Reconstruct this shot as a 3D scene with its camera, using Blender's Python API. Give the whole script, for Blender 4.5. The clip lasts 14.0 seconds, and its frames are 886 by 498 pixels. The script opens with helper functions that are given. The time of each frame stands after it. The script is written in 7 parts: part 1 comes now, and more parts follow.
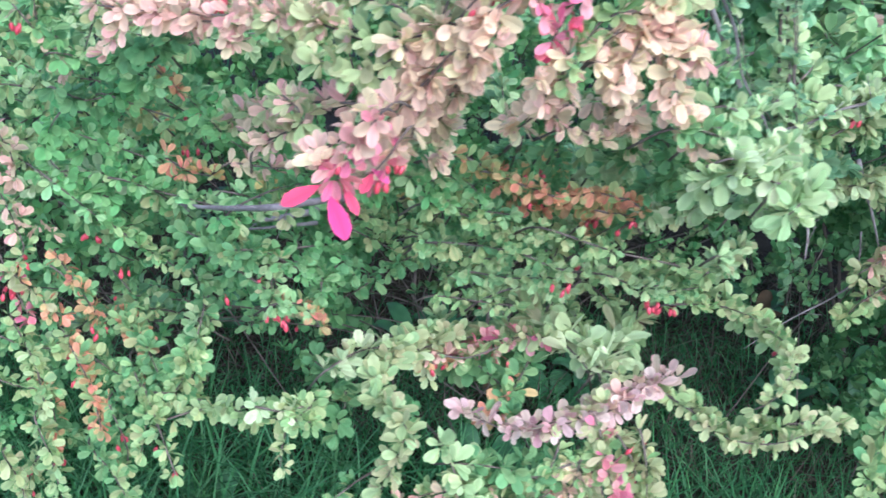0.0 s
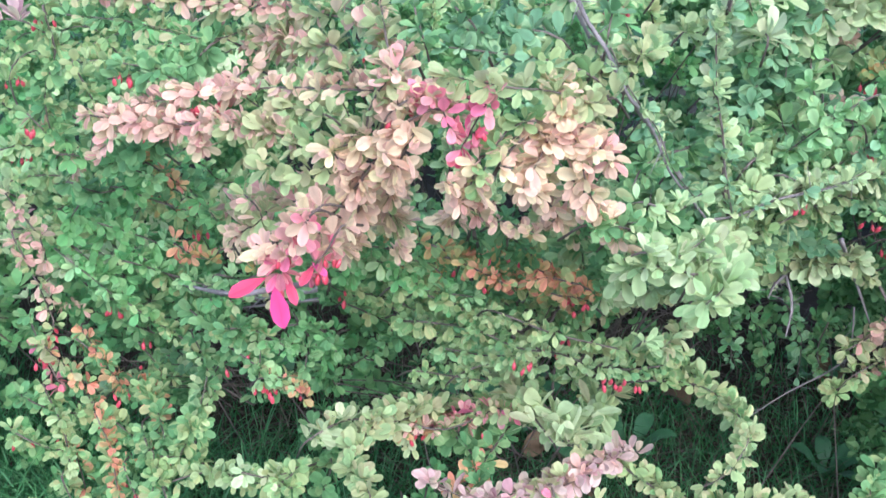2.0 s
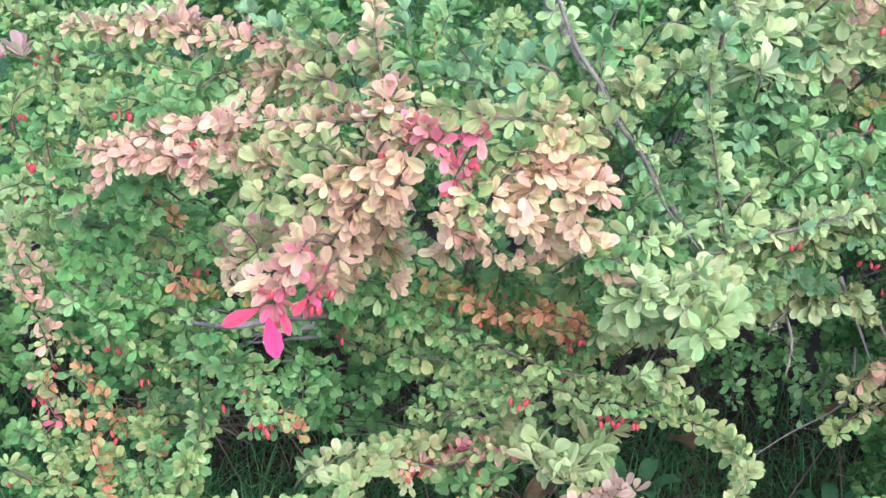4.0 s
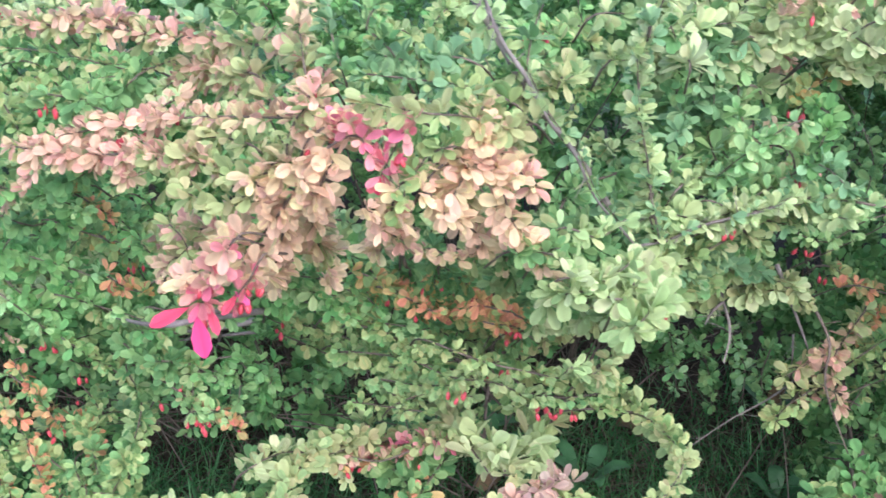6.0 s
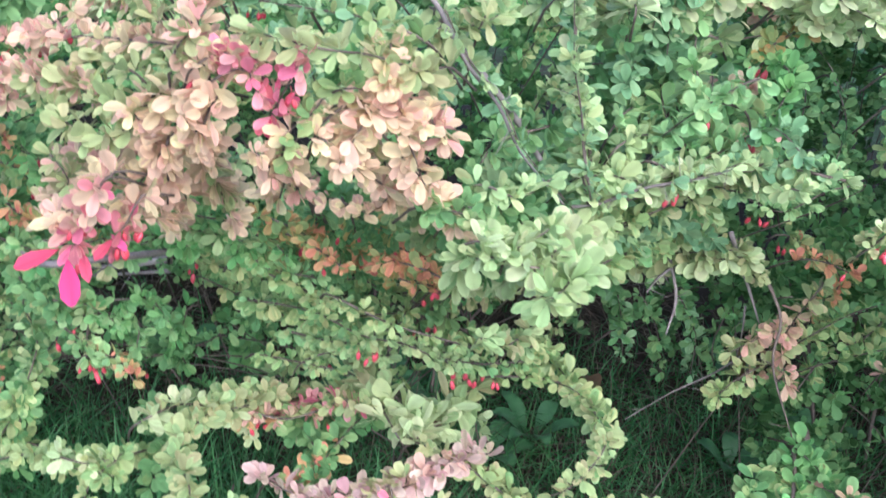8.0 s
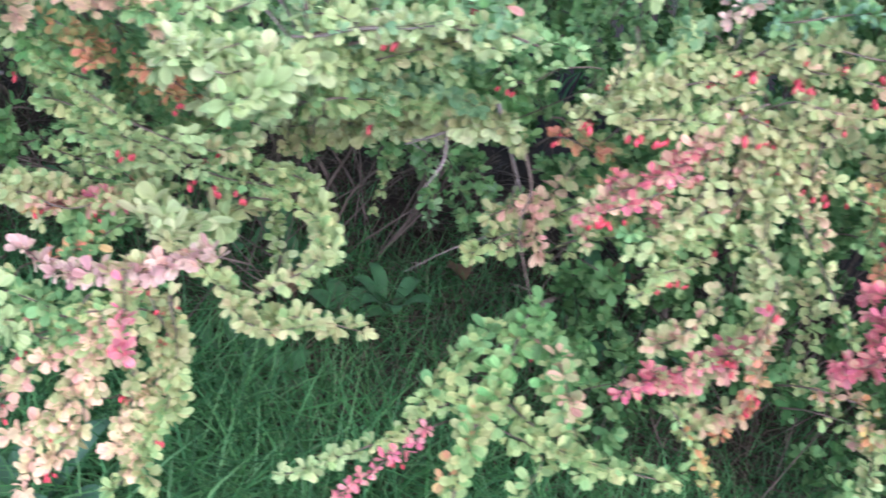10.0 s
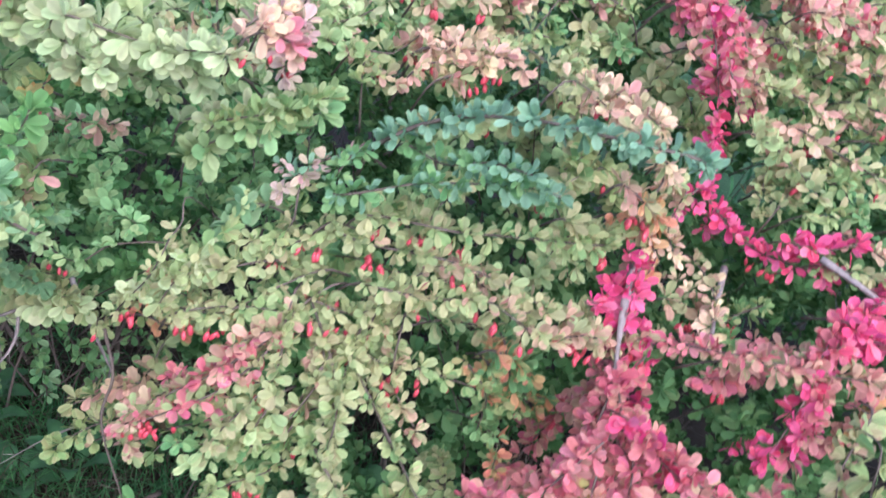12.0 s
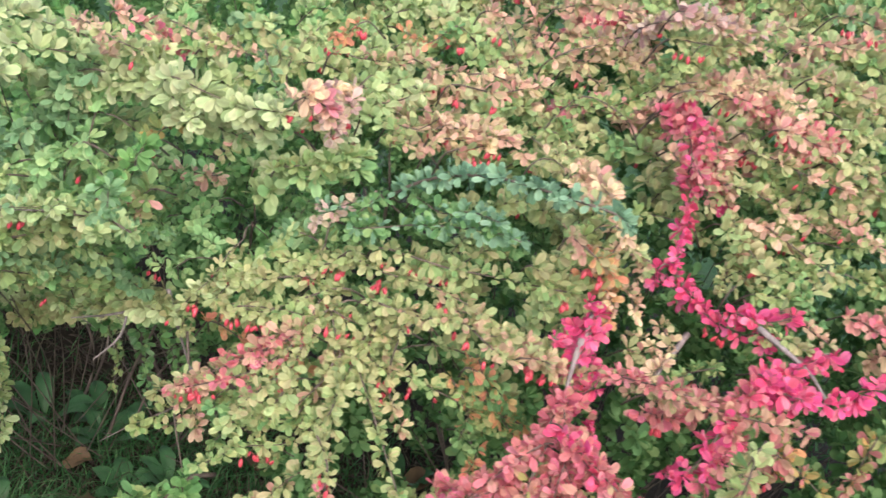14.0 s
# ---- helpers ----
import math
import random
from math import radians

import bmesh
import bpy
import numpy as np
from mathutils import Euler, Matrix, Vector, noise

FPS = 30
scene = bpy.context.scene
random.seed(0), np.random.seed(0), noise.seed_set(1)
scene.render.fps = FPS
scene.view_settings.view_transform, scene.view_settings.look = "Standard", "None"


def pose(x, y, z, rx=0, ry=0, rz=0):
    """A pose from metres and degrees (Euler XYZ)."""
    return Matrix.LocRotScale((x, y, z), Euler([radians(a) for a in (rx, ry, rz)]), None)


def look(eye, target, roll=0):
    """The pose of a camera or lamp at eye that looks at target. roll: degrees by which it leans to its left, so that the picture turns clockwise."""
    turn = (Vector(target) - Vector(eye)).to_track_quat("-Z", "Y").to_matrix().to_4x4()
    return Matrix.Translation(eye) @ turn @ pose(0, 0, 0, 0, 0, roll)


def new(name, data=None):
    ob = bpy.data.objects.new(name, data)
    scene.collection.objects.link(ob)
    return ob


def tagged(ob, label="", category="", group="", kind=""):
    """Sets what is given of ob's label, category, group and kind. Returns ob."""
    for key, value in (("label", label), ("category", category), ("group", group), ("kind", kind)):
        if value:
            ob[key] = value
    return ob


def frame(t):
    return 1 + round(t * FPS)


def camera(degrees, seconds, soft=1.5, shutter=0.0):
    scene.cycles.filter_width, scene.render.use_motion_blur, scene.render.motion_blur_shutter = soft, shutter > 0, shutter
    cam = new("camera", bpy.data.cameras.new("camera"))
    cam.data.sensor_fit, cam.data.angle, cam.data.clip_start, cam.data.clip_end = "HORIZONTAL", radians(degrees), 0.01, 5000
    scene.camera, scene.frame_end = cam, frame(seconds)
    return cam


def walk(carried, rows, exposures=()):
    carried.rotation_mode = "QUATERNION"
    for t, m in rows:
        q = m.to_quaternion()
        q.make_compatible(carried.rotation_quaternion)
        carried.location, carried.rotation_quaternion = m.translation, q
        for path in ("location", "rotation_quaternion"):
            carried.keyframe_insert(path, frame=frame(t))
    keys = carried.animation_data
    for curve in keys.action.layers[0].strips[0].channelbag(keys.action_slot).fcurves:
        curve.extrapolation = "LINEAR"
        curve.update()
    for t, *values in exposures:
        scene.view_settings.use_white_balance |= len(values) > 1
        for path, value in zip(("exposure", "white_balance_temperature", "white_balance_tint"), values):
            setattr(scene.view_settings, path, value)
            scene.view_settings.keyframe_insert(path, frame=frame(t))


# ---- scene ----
cam = camera(42.6, 14.0, soft=1.6, shutter=0.4)
PATH = [
    (0, (0.018, -0.077, 0.903), (0.053, 1.643, -0.116), 9.1),
    (0.5, (0.116, -0.076, 0.94), (0.021, 1.616, -0.122), 7.9),
    (1, (0.181, -0.08, 0.955), (-0.047, 1.589, -0.122), 5.4),
    (1.5, (0.158, -0.103, 0.965), (-0.06, 1.6, -0.061), 5.1),
    (2, (0.146, -0.102, 0.971), (-0.079, 1.63, -0.005), 4.8),
    (2.5, (0.148, -0.107, 0.965), (-0.096, 1.649, 0.039), 4.9),
    (3, (0.15, -0.104, 0.966), (-0.099, 1.658, 0.053), 4.7),
    (3.2, (0.163, -0.106, 0.959), (-0.11, 1.662, 0.064), 5.0),
    (5.3, (0.152, -0.108, 0.964), (-0.059, 1.666, 0.065), 4.3),
    (5.5, (0.157, -0.105, 0.965), (-0.052, 1.666, 0.059), 4.7),
    (6, (0.179, -0.097, 0.966), (-0.012, 1.671, 0.052), 4.8),
    (6.5, (0.221, -0.085, 0.964), (0.033, 1.672, 0.028), 4.8),
    (7, (0.193, -0.033, 0.965), (0.055, 1.724, 0.02), 5.8),
    (7.2, (0.183, -0.003, 0.962), (0.067, 1.752, 0.01), 6.4),
    (9.3, (0.369, -0.083, 0.949), (0.071, 1.536, -0.186), 13.2),
    (9.5, (0.389, -0.091, 0.955), (0.11, 1.532, -0.18), 14.2),
    (10, (0.493, -0.081, 0.976), (0.248, 1.551, -0.153), 15.0),
    (10.5, (0.604, -0.071, 1.005), (0.349, 1.551, -0.137), 13.7),
    (11, (0.646, -0.029, 1.014), (0.507, 1.634, -0.088), 13.8),
    (11.5, (0.632, 0.065, 1.015), (0.652, 1.781, -0.012), 15.7),
    (12, (0.668, 0.117, 1.031), (0.597, 1.862, 0.057), 15.9),
    (12.5, (0.771, 0.152, 1.065), (0.467, 1.88, 0.106), 15.5),
    (13, (0.806, 0.079, 1.071), (0.37, 1.825, 0.199), 15.0),
    (13.5, (0.804, -0.022, 1.064), (0.367, 1.74, 0.224), 16.2),
    (14, (0.858, -0.057, 1.08), (0.392, 1.707, 0.261), 16.2),
]
walk(cam, [(t, look(eye, target, roll)) for t, eye, target, roll in PATH], ((0.0, 1.53, 5250, 4), (2.0, 1.48, 5450, 6), (3.2, 1.44, 5750, 4), (6.0, 1.46, 6050, 6), (7.2, 1.42, 5850, 4), (9.5, 1.52, 5750, 9), (10.5, 1.50, 5750, 17), (11.5, 1.38, 5850, 11), (12.5, 1.28, 5600, 12), (13.0, 1.29, 5600, 11), (13.4, 1.09, 6700, 6), (14.0, 1.22, 7000, 6)))

# ---- world and light: an even, overcast sky with a soft, weak sun ----
world = bpy.data.worlds.new("sky")
scene.world = world
world.use_nodes = True
wn = world.node_tree.nodes
sky = wn.new("ShaderNodeTexSky")
sky.sky_type = "NISHITA"
sky.sun_disc = False
sky.sun_elevation, sky.sun_rotation = radians(50), radians(156)
sky.dust_density = 4.0
wn["Background"].inputs["Strength"].default_value = 0.15
world.node_tree.links.new(sky.outputs["Color"], wn["Background"].inputs["Color"])
sun_data = bpy.data.lights.new("sun", "SUN")
sun_data.energy, sun_data.angle, sun_data.color = 1.12, radians(75), (1.0, 0.95, 0.86)
sun = new("sun", sun_data)
sun.matrix_world = look((1.2, -1.4, 3.0), (0.3, 0.6, 0.4))

rng = random.Random(7)


# ---- materials ----
def material(name):
    mat = bpy.data.materials.new(name)
    mat.use_nodes = True
    return mat, mat.node_tree.nodes, mat.node_tree.links, mat.node_tree.nodes["Principled BSDF"]


def leaf_material(name, single):
    """Leaf blade: its tint from the plant, veins and blotches by noise, some light passing through."""
    mat, nodes, links, bsdf = material(name)
    if single:
        src = nodes.new("ShaderNodeObjectInfo")
        rib = nodes.new("ShaderNodeAttribute")
        rib.attribute_name = "rib"
        ribbed = nodes.new("ShaderNodeMix")
        ribbed.data_type, ribbed.blend_type = "RGBA", "MULTIPLY"
        ribbed.inputs[0].default_value = 1.0
        links.new(src.outputs["Color"], ribbed.inputs[6])
        links.new(rib.outputs["Color"], ribbed.inputs[7])
        tint, rnd = ribbed.outputs[2], src.outputs["Random"]
    else:
        src = nodes.new("ShaderNodeAttribute")
        src.attribute_name = "tint"
        geo = nodes.new("ShaderNodeNewGeometry")
        tint, rnd = src.outputs["Color"], geo.outputs["Random Per Island"]
    coord = nodes.new("ShaderNodeTexCoord")
    blot = nodes.new("ShaderNodeTexNoise")
    blot.inputs["Scale"].default_value = 160.0
    blot.inputs["Detail"].default_value = 4.0
    links.new(coord.outputs["Object"], blot.inputs["Vector"])
    val = nodes.new("ShaderNodeMapRange")
    val.inputs["To Min"].default_value, val.inputs["To Max"].default_value = 0.80, 1.14
    links.new(blot.outputs["Fac"], val.inputs["Value"])
    hsv = nodes.new("ShaderNodeHueSaturation")
    links.new(tint, hsv.inputs["Color"])
    links.new(val.outputs["Result"], hsv.inputs["Value"])
    hue = nodes.new("ShaderNodeMapRange")
    hue.inputs["To Min"].default_value, hue.inputs["To Max"].default_value = 0.485, 0.515
    links.new(rnd, hue.inputs["Value"])
    links.new(hue.outputs["Result"], hsv.inputs["Hue"])
    links.new(hsv.outputs["Color"], bsdf.inputs["Base Color"])
    bsdf.inputs["Roughness"].default_value = 0.6
    bsdf.inputs["Specular IOR Level"].default_value = 0.16
    bump = nodes.new("ShaderNodeBump")
    bump.inputs["Strength"].default_value, bump.inputs["Distance"].default_value = 0.25, 0.001
    links.new(blot.outputs["Fac"], bump.inputs["Height"])
    links.new(bump.outputs["Normal"], bsdf.inputs["Normal"])
    trans = nodes.new("ShaderNodeBsdfTranslucent")
    links.new(hsv.outputs["Color"], trans.inputs["Color"])
    mix = nodes.new("ShaderNodeMixShader")
    mix.inputs["Fac"].default_value = 0.42
    links.new(bsdf.outputs["BSDF"], mix.inputs[1])
    links.new(trans.outputs["BSDF"], mix.inputs[2])
    links.new(mix.outputs["Shader"], nodes["Material Output"].inputs["Surface"])
    return mat


LEAF = leaf_material("leaf_blade", False)
LEAF_ONE = leaf_material("single_leaf_blade", True)


def noisy(name, dark, light, scale, rough, bump_d, spec=0.3, detail=6.0):
    mat, nodes, links, bsdf = material(name)
    coord = nodes.new("ShaderNodeTexCoord")
    tex = nodes.new("ShaderNodeTexNoise")
    tex.inputs["Scale"].default_value, tex.inputs["Detail"].default_value = scale, detail
    tex.inputs["Roughness"].default_value = 0.65
    links.new(coord.outputs["Object"], tex.inputs["Vector"])
    big = nodes.new("ShaderNodeTexNoise")
    big.inputs["Scale"].default_value = scale * 0.13
    links.new(coord.outputs["Object"], big.inputs["Vector"])
    add = nodes.new("ShaderNodeMath")
    add.operation = "ADD"
    links.new(tex.outputs["Fac"], add.inputs[0])
    links.new(big.outputs["Fac"], add.inputs[1])
    half = nodes.new("ShaderNodeMapRange")
    half.inputs["From Min"].default_value, half.inputs["From Max"].default_value = 0.6, 1.4
    links.new(add.outputs["Value"], half.inputs["Value"])
    ramp = nodes.new("ShaderNodeMix")
    ramp.data_type = "RGBA"
    ramp.inputs[6].default_value, ramp.inputs[7].default_value = (*dark, 1), (*light, 1)
    links.new(half.outputs["Result"], ramp.inputs[0])
    links.new(ramp.outputs[2], bsdf.inputs["Base Color"])
    bsdf.inputs["Roughness"].default_value = rough
    bsdf.inputs["Specular IOR Level"].default_value = spec
    bump = nodes.new("ShaderNodeBump")
    bump.inputs["Strength"].default_value, bump.inputs["Distance"].default_value = 0.6, bump_d
    links.new(tex.outputs["Fac"], bump.inputs["Height"])
    links.new(bump.outputs["Normal"], bsdf.inputs["Normal"])
    return mat


BARK = noisy("grey_brown_bark", (0.055, 0.042, 0.04), (0.20, 0.155, 0.15), 260, 0.8, 0.0012)
BARK_GREY = noisy("weathered_grey_bark", (0.11, 0.093, 0.10), (0.33, 0.285, 0.31), 220, 0.8, 0.0015)
SOIL = noisy("dark_soil", (0.016, 0.012, 0.011), (0.06, 0.045, 0.04), 45, 0.95, 0.01)
BERRY = noisy("red_berry_skin", (0.38, 0.025, 0.052), (0.56, 0.07, 0.115), 90, 0.35, 0.0003, spec=0.6)
DRY = noisy("dry_stalk", (0.05, 0.038, 0.036), (0.17, 0.135, 0.125), 120, 0.9, 0.001)
DEAD_LEAF = noisy("fallen_leaf", (0.07, 0.045, 0.032), (0.18, 0.115, 0.07), 110, 0.7, 0.001)
BROAD = noisy("broad_weed_leaf", (0.03, 0.095, 0.042), (0.07, 0.17, 0.078), 60, 0.45, 0.002, spec=0.4)
DOCK = noisy("pale_dock_leaf", (0.03, 0.085, 0.055), (0.08, 0.16, 0.11), 60, 0.5, 0.002, spec=0.4)

# leaf tints of the barberries, and one with the bush's inner shade in it
TINTS = {}
TINTS["green"] = ((0.19, 0.36, 0.165), (0.23, 0.42, 0.195), (0.15, 0.30, 0.135), (0.28, 0.43, 0.195))
TINTS["bright"] = ((0.22, 0.45, 0.18), (0.18, 0.39, 0.16), (0.28, 0.48, 0.21))
TINTS["graygreen"] = ((0.23, 0.40, 0.23), (0.29, 0.47, 0.28), (0.185, 0.345, 0.19), (0.33, 0.48, 0.28))
TINTS["teal"] = ((0.23, 0.40, 0.28), (0.30, 0.48, 0.34), (0.19, 0.35, 0.24))
TINTS["pale"] = ((0.41, 0.55, 0.29), (0.47, 0.58, 0.32), (0.36, 0.50, 0.26), (0.50, 0.57, 0.31))
TINTS["light"] = ((0.55, 0.65, 0.39), (0.59, 0.66, 0.42), (0.50, 0.62, 0.36), (0.62, 0.64, 0.42))
TINTS["fresh"] = ((0.36, 0.58, 0.30), (0.30, 0.52, 0.25), (0.44, 0.60, 0.31))
TINTS["ygreen"] = ((0.34, 0.48, 0.22), (0.41, 0.51, 0.25), (0.26, 0.42, 0.19), (0.47, 0.49, 0.25))
TINTS["cream"] = ((0.49, 0.50, 0.28), (0.42, 0.49, 0.26), (0.53, 0.49, 0.30), (0.36, 0.46, 0.23))
TINTS["peach"] = ((0.80, 0.63, 0.45), (0.80, 0.57, 0.45), (0.76, 0.65, 0.42), (0.80, 0.53, 0.45))
TINTS["rose"] = ((0.72, 0.47, 0.40), (0.76, 0.53, 0.43), (0.72, 0.40, 0.38), (0.65, 0.53, 0.37))
TINTS["blush"] = ((0.62, 0.38, 0.32), (0.66, 0.44, 0.35), (0.62, 0.33, 0.31), (0.54, 0.46, 0.30), (0.44, 0.46, 0.27), (0.38, 0.45, 0.24))
TINTS["pink"] = ((0.72, 0.27, 0.34), (0.74, 0.38, 0.39), (0.70, 0.20, 0.30))
TINTS["magenta"] = ((0.70, 0.17, 0.27), (0.73, 0.30, 0.37), (0.66, 0.10, 0.20))
TINTS["lilac"] = ((0.60, 0.42, 0.42), (0.68, 0.54, 0.50), (0.54, 0.31, 0.35), (0.60, 0.50, 0.38))
TINTS["orange"] = ((0.76, 0.38, 0.24), (0.76, 0.31, 0.23), (0.68, 0.46, 0.25), (0.34, 0.45, 0.20), (0.74, 0.34, 0.23))
TINTS["amber"] = ((0.58, 0.41, 0.18), (0.62, 0.34, 0.17), (0.38, 0.43, 0.19), (0.28, 0.41, 0.18))
TINTS["crimson"] = ((0.78, 0.13, 0.31), (0.80, 0.23, 0.39), (0.70, 0.08, 0.23))
TINTS["flame"] = ((0.69, 0.22, 0.29), (0.69, 0.30, 0.34), (0.65, 0.17, 0.26), (0.58, 0.35, 0.29))
TINTS["rust"] = ((0.60, 0.27, 0.28), (0.60, 0.22, 0.26), (0.60, 0.34, 0.30), (0.50, 0.37, 0.26))
# green leaves darkened: shadow deep in the bush put into their colour
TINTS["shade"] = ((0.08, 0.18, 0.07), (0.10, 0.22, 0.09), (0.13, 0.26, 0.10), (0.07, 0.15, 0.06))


WORDS = {
    "green": "green", "bright": "bright green", "graygreen": "grey-green", "teal": "bluish green", "pale": "pale green", "ygreen": "yellow-green",
    "cream": "cream", "peach": "peach", "rose": "rose", "pink": "pink", "magenta": "magenta", "lilac": "lilac", "orange": "orange", "amber": "amber",
    "light": "light yellow-green", "fresh": "fresh green", "crimson": "crimson", "flame": "coral pink", "rust": "coral rose", "blush": "rose and cream",
}


# ---- mesh helpers ----
def part(name, bm, mat, parent=None, label="", smooth=True):
    """Link a bmesh as one mesh object under a thing or a part."""
    me = bpy.data.meshes.new(name)
    bm.to_mesh(me)
    bm.free()
    return linked(name, me, mat, parent, label, smooth)


def linked(name, me, mat, parent=None, label="", smooth=True):
    if mat and not me.materials:
        me.materials.append(mat)
    if smooth:
        me.polygons.foreach_set("use_smooth", [True] * len(me.polygons))
    ob = new(name, me)
    ob.parent = parent
    if label:
        tagged(ob, label)
    return ob


def spline(points, step):
    """Points at even steps along a smooth curve through the given ones, with their tangents."""
    p = [Vector(q) for q in points]
    p = [p[0] * 2 - p[1]] + p + [p[-1] * 2 - p[-2]]
    out = []
    for a, b, c, d in zip(p, p[1:], p[2:], p[3:]):
        n = max(1, math.ceil((c - b).length / step))
        for k in range(n):
            u = k / n
            out.append(0.5 * ((2 * b) + (c - a) * u + (2 * a - 5 * b + 4 * c - d) * u * u + (3 * b - a - 3 * c + d) * u ** 3))
    out.append(p[-2])
    tan = [(out[min(i + 1, len(out) - 1)] - out[max(i - 1, 0)]).normalized() for i in range(len(out))]
    return out, tan


def add_tube(bm, pts, tans, r0, r1, sides=5, wobble=0.12):
    rings = []
    for i, (q, t) in enumerate(zip(pts, tans)):
        f = i / max(1, len(pts) - 1)
        r = (r0 + (r1 - r0) * f) * (1 + rng.uniform(-wobble, wobble))
        a = t.orthogonal().normalized()
        b = t.cross(a)
        rings.append([bm.verts.new(q + r * (a * math.cos(k * math.tau / sides) + b * math.sin(k * math.tau / sides))) for k in range(sides)])
    for u, v in zip(rings, rings[1:]):
        # match the ring's start to the one before, so that the tube does not twist
        s = min(range(sides), key=lambda k: (v[k].co - u[0].co).length)
        for k in range(sides):
            bm.faces.new((u[k], u[(k + 1) % sides], v[(k + 1 + s) % sides], v[(k + s) % sides]))
    bm.faces.new(rings[0][::-1])
    bm.faces.new(rings[-1])


def leaf_shape(width, cup, droop, tip):
    """A small obovate leaf of length 1 along x, its face up: vertices and faces."""
    mid = (0.0, 0.30, 0.58, 0.82, 1.0)
    half = (0.025, 0.60, 1.0, 0.93, 0.46 * tip)
    side = (0.0, 0.27, 0.55, 0.82, 0.965)
    v = [(x, 0.0, -droop * x * x) for x in mid]
    for sgn in (1, -1):
        v += [(x, sgn * width * h, cup * h * h - droop * x * x) for x, h in zip(side[1:], half[1:])]
    f = []
    for o, flip in ((5, False), (9, True)):
        faces = [(0, 1, o), (1, 2, o + 1, o), (2, 3, o + 2, o + 1), (3, 4, o + 3, o + 2)]
        f += [q if flip else q[::-1] for q in faces]
    return np.array(v), f


SHAPES = [leaf_shape(0.25, 0.05, 0.10, 1.1), leaf_shape(0.29, 0.08, -0.04, 1.15), leaf_shape(0.22, 0.03, 0.18, 0.95), leaf_shape(0.27, 0.10, 0.06, 1.1)]
NARROW = [leaf_shape(0.145, 0.03, 0.14, 0.65), leaf_shape(0.18, 0.05, 0.04, 0.75)]
RIB = np.array([0.86] * 5 + [1.0, 1.07, 1.1, 1.1] * 2)[:, None]
SMALL_V = np.array(((0, 0, 0), (0.34, 0.20, 0.03), (0.34, -0.20, 0.03), (0.72, 0.29, 0.05), (0.72, -0.29, 0.05), (0.66, 0, 0), (0.98, 0.14, -0.03), (0.98, -0.14, -0.03)))
SMALL_F = ((0, 5, 1), (0, 2, 5), (1, 5, 3), (5, 2, 4), (3, 5, 7, 6), (5, 4, 7))
SINGLE = []
for verts, faces in SHAPES + NARROW:
    me = bpy.data.meshes.new("leaf")
    me.from_pydata(verts.tolist(), [], faces)
    me.materials.append(LEAF_ONE)
    ribs = me.color_attributes.new("rib", "FLOAT_COLOR", "POINT")
    ribs.data.foreach_set("color", np.concatenate((np.tile(RIB, (1, 3)), np.ones((len(verts), 1))), 1).ravel())
    SINGLE.append(me)


class Foliage:
    """Collects many leaves for one mesh."""

    def __init__(self):
        self.v, self.f, self.c, self.n = [], [], [], 0

    def leaf(self, m, colour, shapes=SHAPES):
        verts, faces = shapes[rng.randrange(len(shapes))]
        mm = np.array(m)
        self.v.append(verts @ mm[:3, :3].T + mm[:3, 3])
        self.f += [tuple(i + self.n for i in q) for q in faces]
        self.c.append(np.concatenate((np.array(colour) * RIB, np.ones((len(verts), 1))), 1))
        self.n += len(verts)

    def small(self, m, colour):
        """A leaf of few faces, for the growth inside."""
        mm = np.array(m)
        self.v.append(SMALL_V @ mm[:3, :3].T + mm[:3, 3])
        n = self.n
        self.f += [tuple(i + n for i in q) for q in SMALL_F]
        self.c.append(np.tile((*colour, 1.0), (8, 1)))
        self.n += 8

    def mesh(self, name):
        me = bpy.data.meshes.new(name)
        me.from_pydata(np.concatenate(self.v).tolist(), [], self.f)
        att = me.color_attributes.new("tint", "FLOAT_COLOR", "POINT")
        att.data.foreach_set("color", np.concatenate(self.c).ravel())
        return me


def leaf_pose(at, way, up, size):
    z = (up - way * up.dot(way))
    z = z.normalized() if z.length > 1e-4 else way.orthogonal().normalized()
    y = z.cross(way)
    return Matrix(((way.x, y.x, z.x, at.x), (way.y, y.y, z.y, at.y), (way.z, y.z, z.z, at.z), (0, 0, 0, 1))) @ Matrix.Diagonal((size, size, size, 1))


def tint(names, f):
    """A leaf colour, blending from the first tint at the base to the last at the tip."""
    k = names[-1] if rng.random() < f else names[0]
    c = Vector(rng.choice(TINTS[k])).lerp(Vector(rng.choice(TINTS[k])), rng.random())
    return tuple(c * rng.uniform(0.82, 1.15))


def rand_unit():
    return Vector((rng.gauss(0, 1), rng.gauss(0, 1), rng.gauss(0, 1))).normalized()


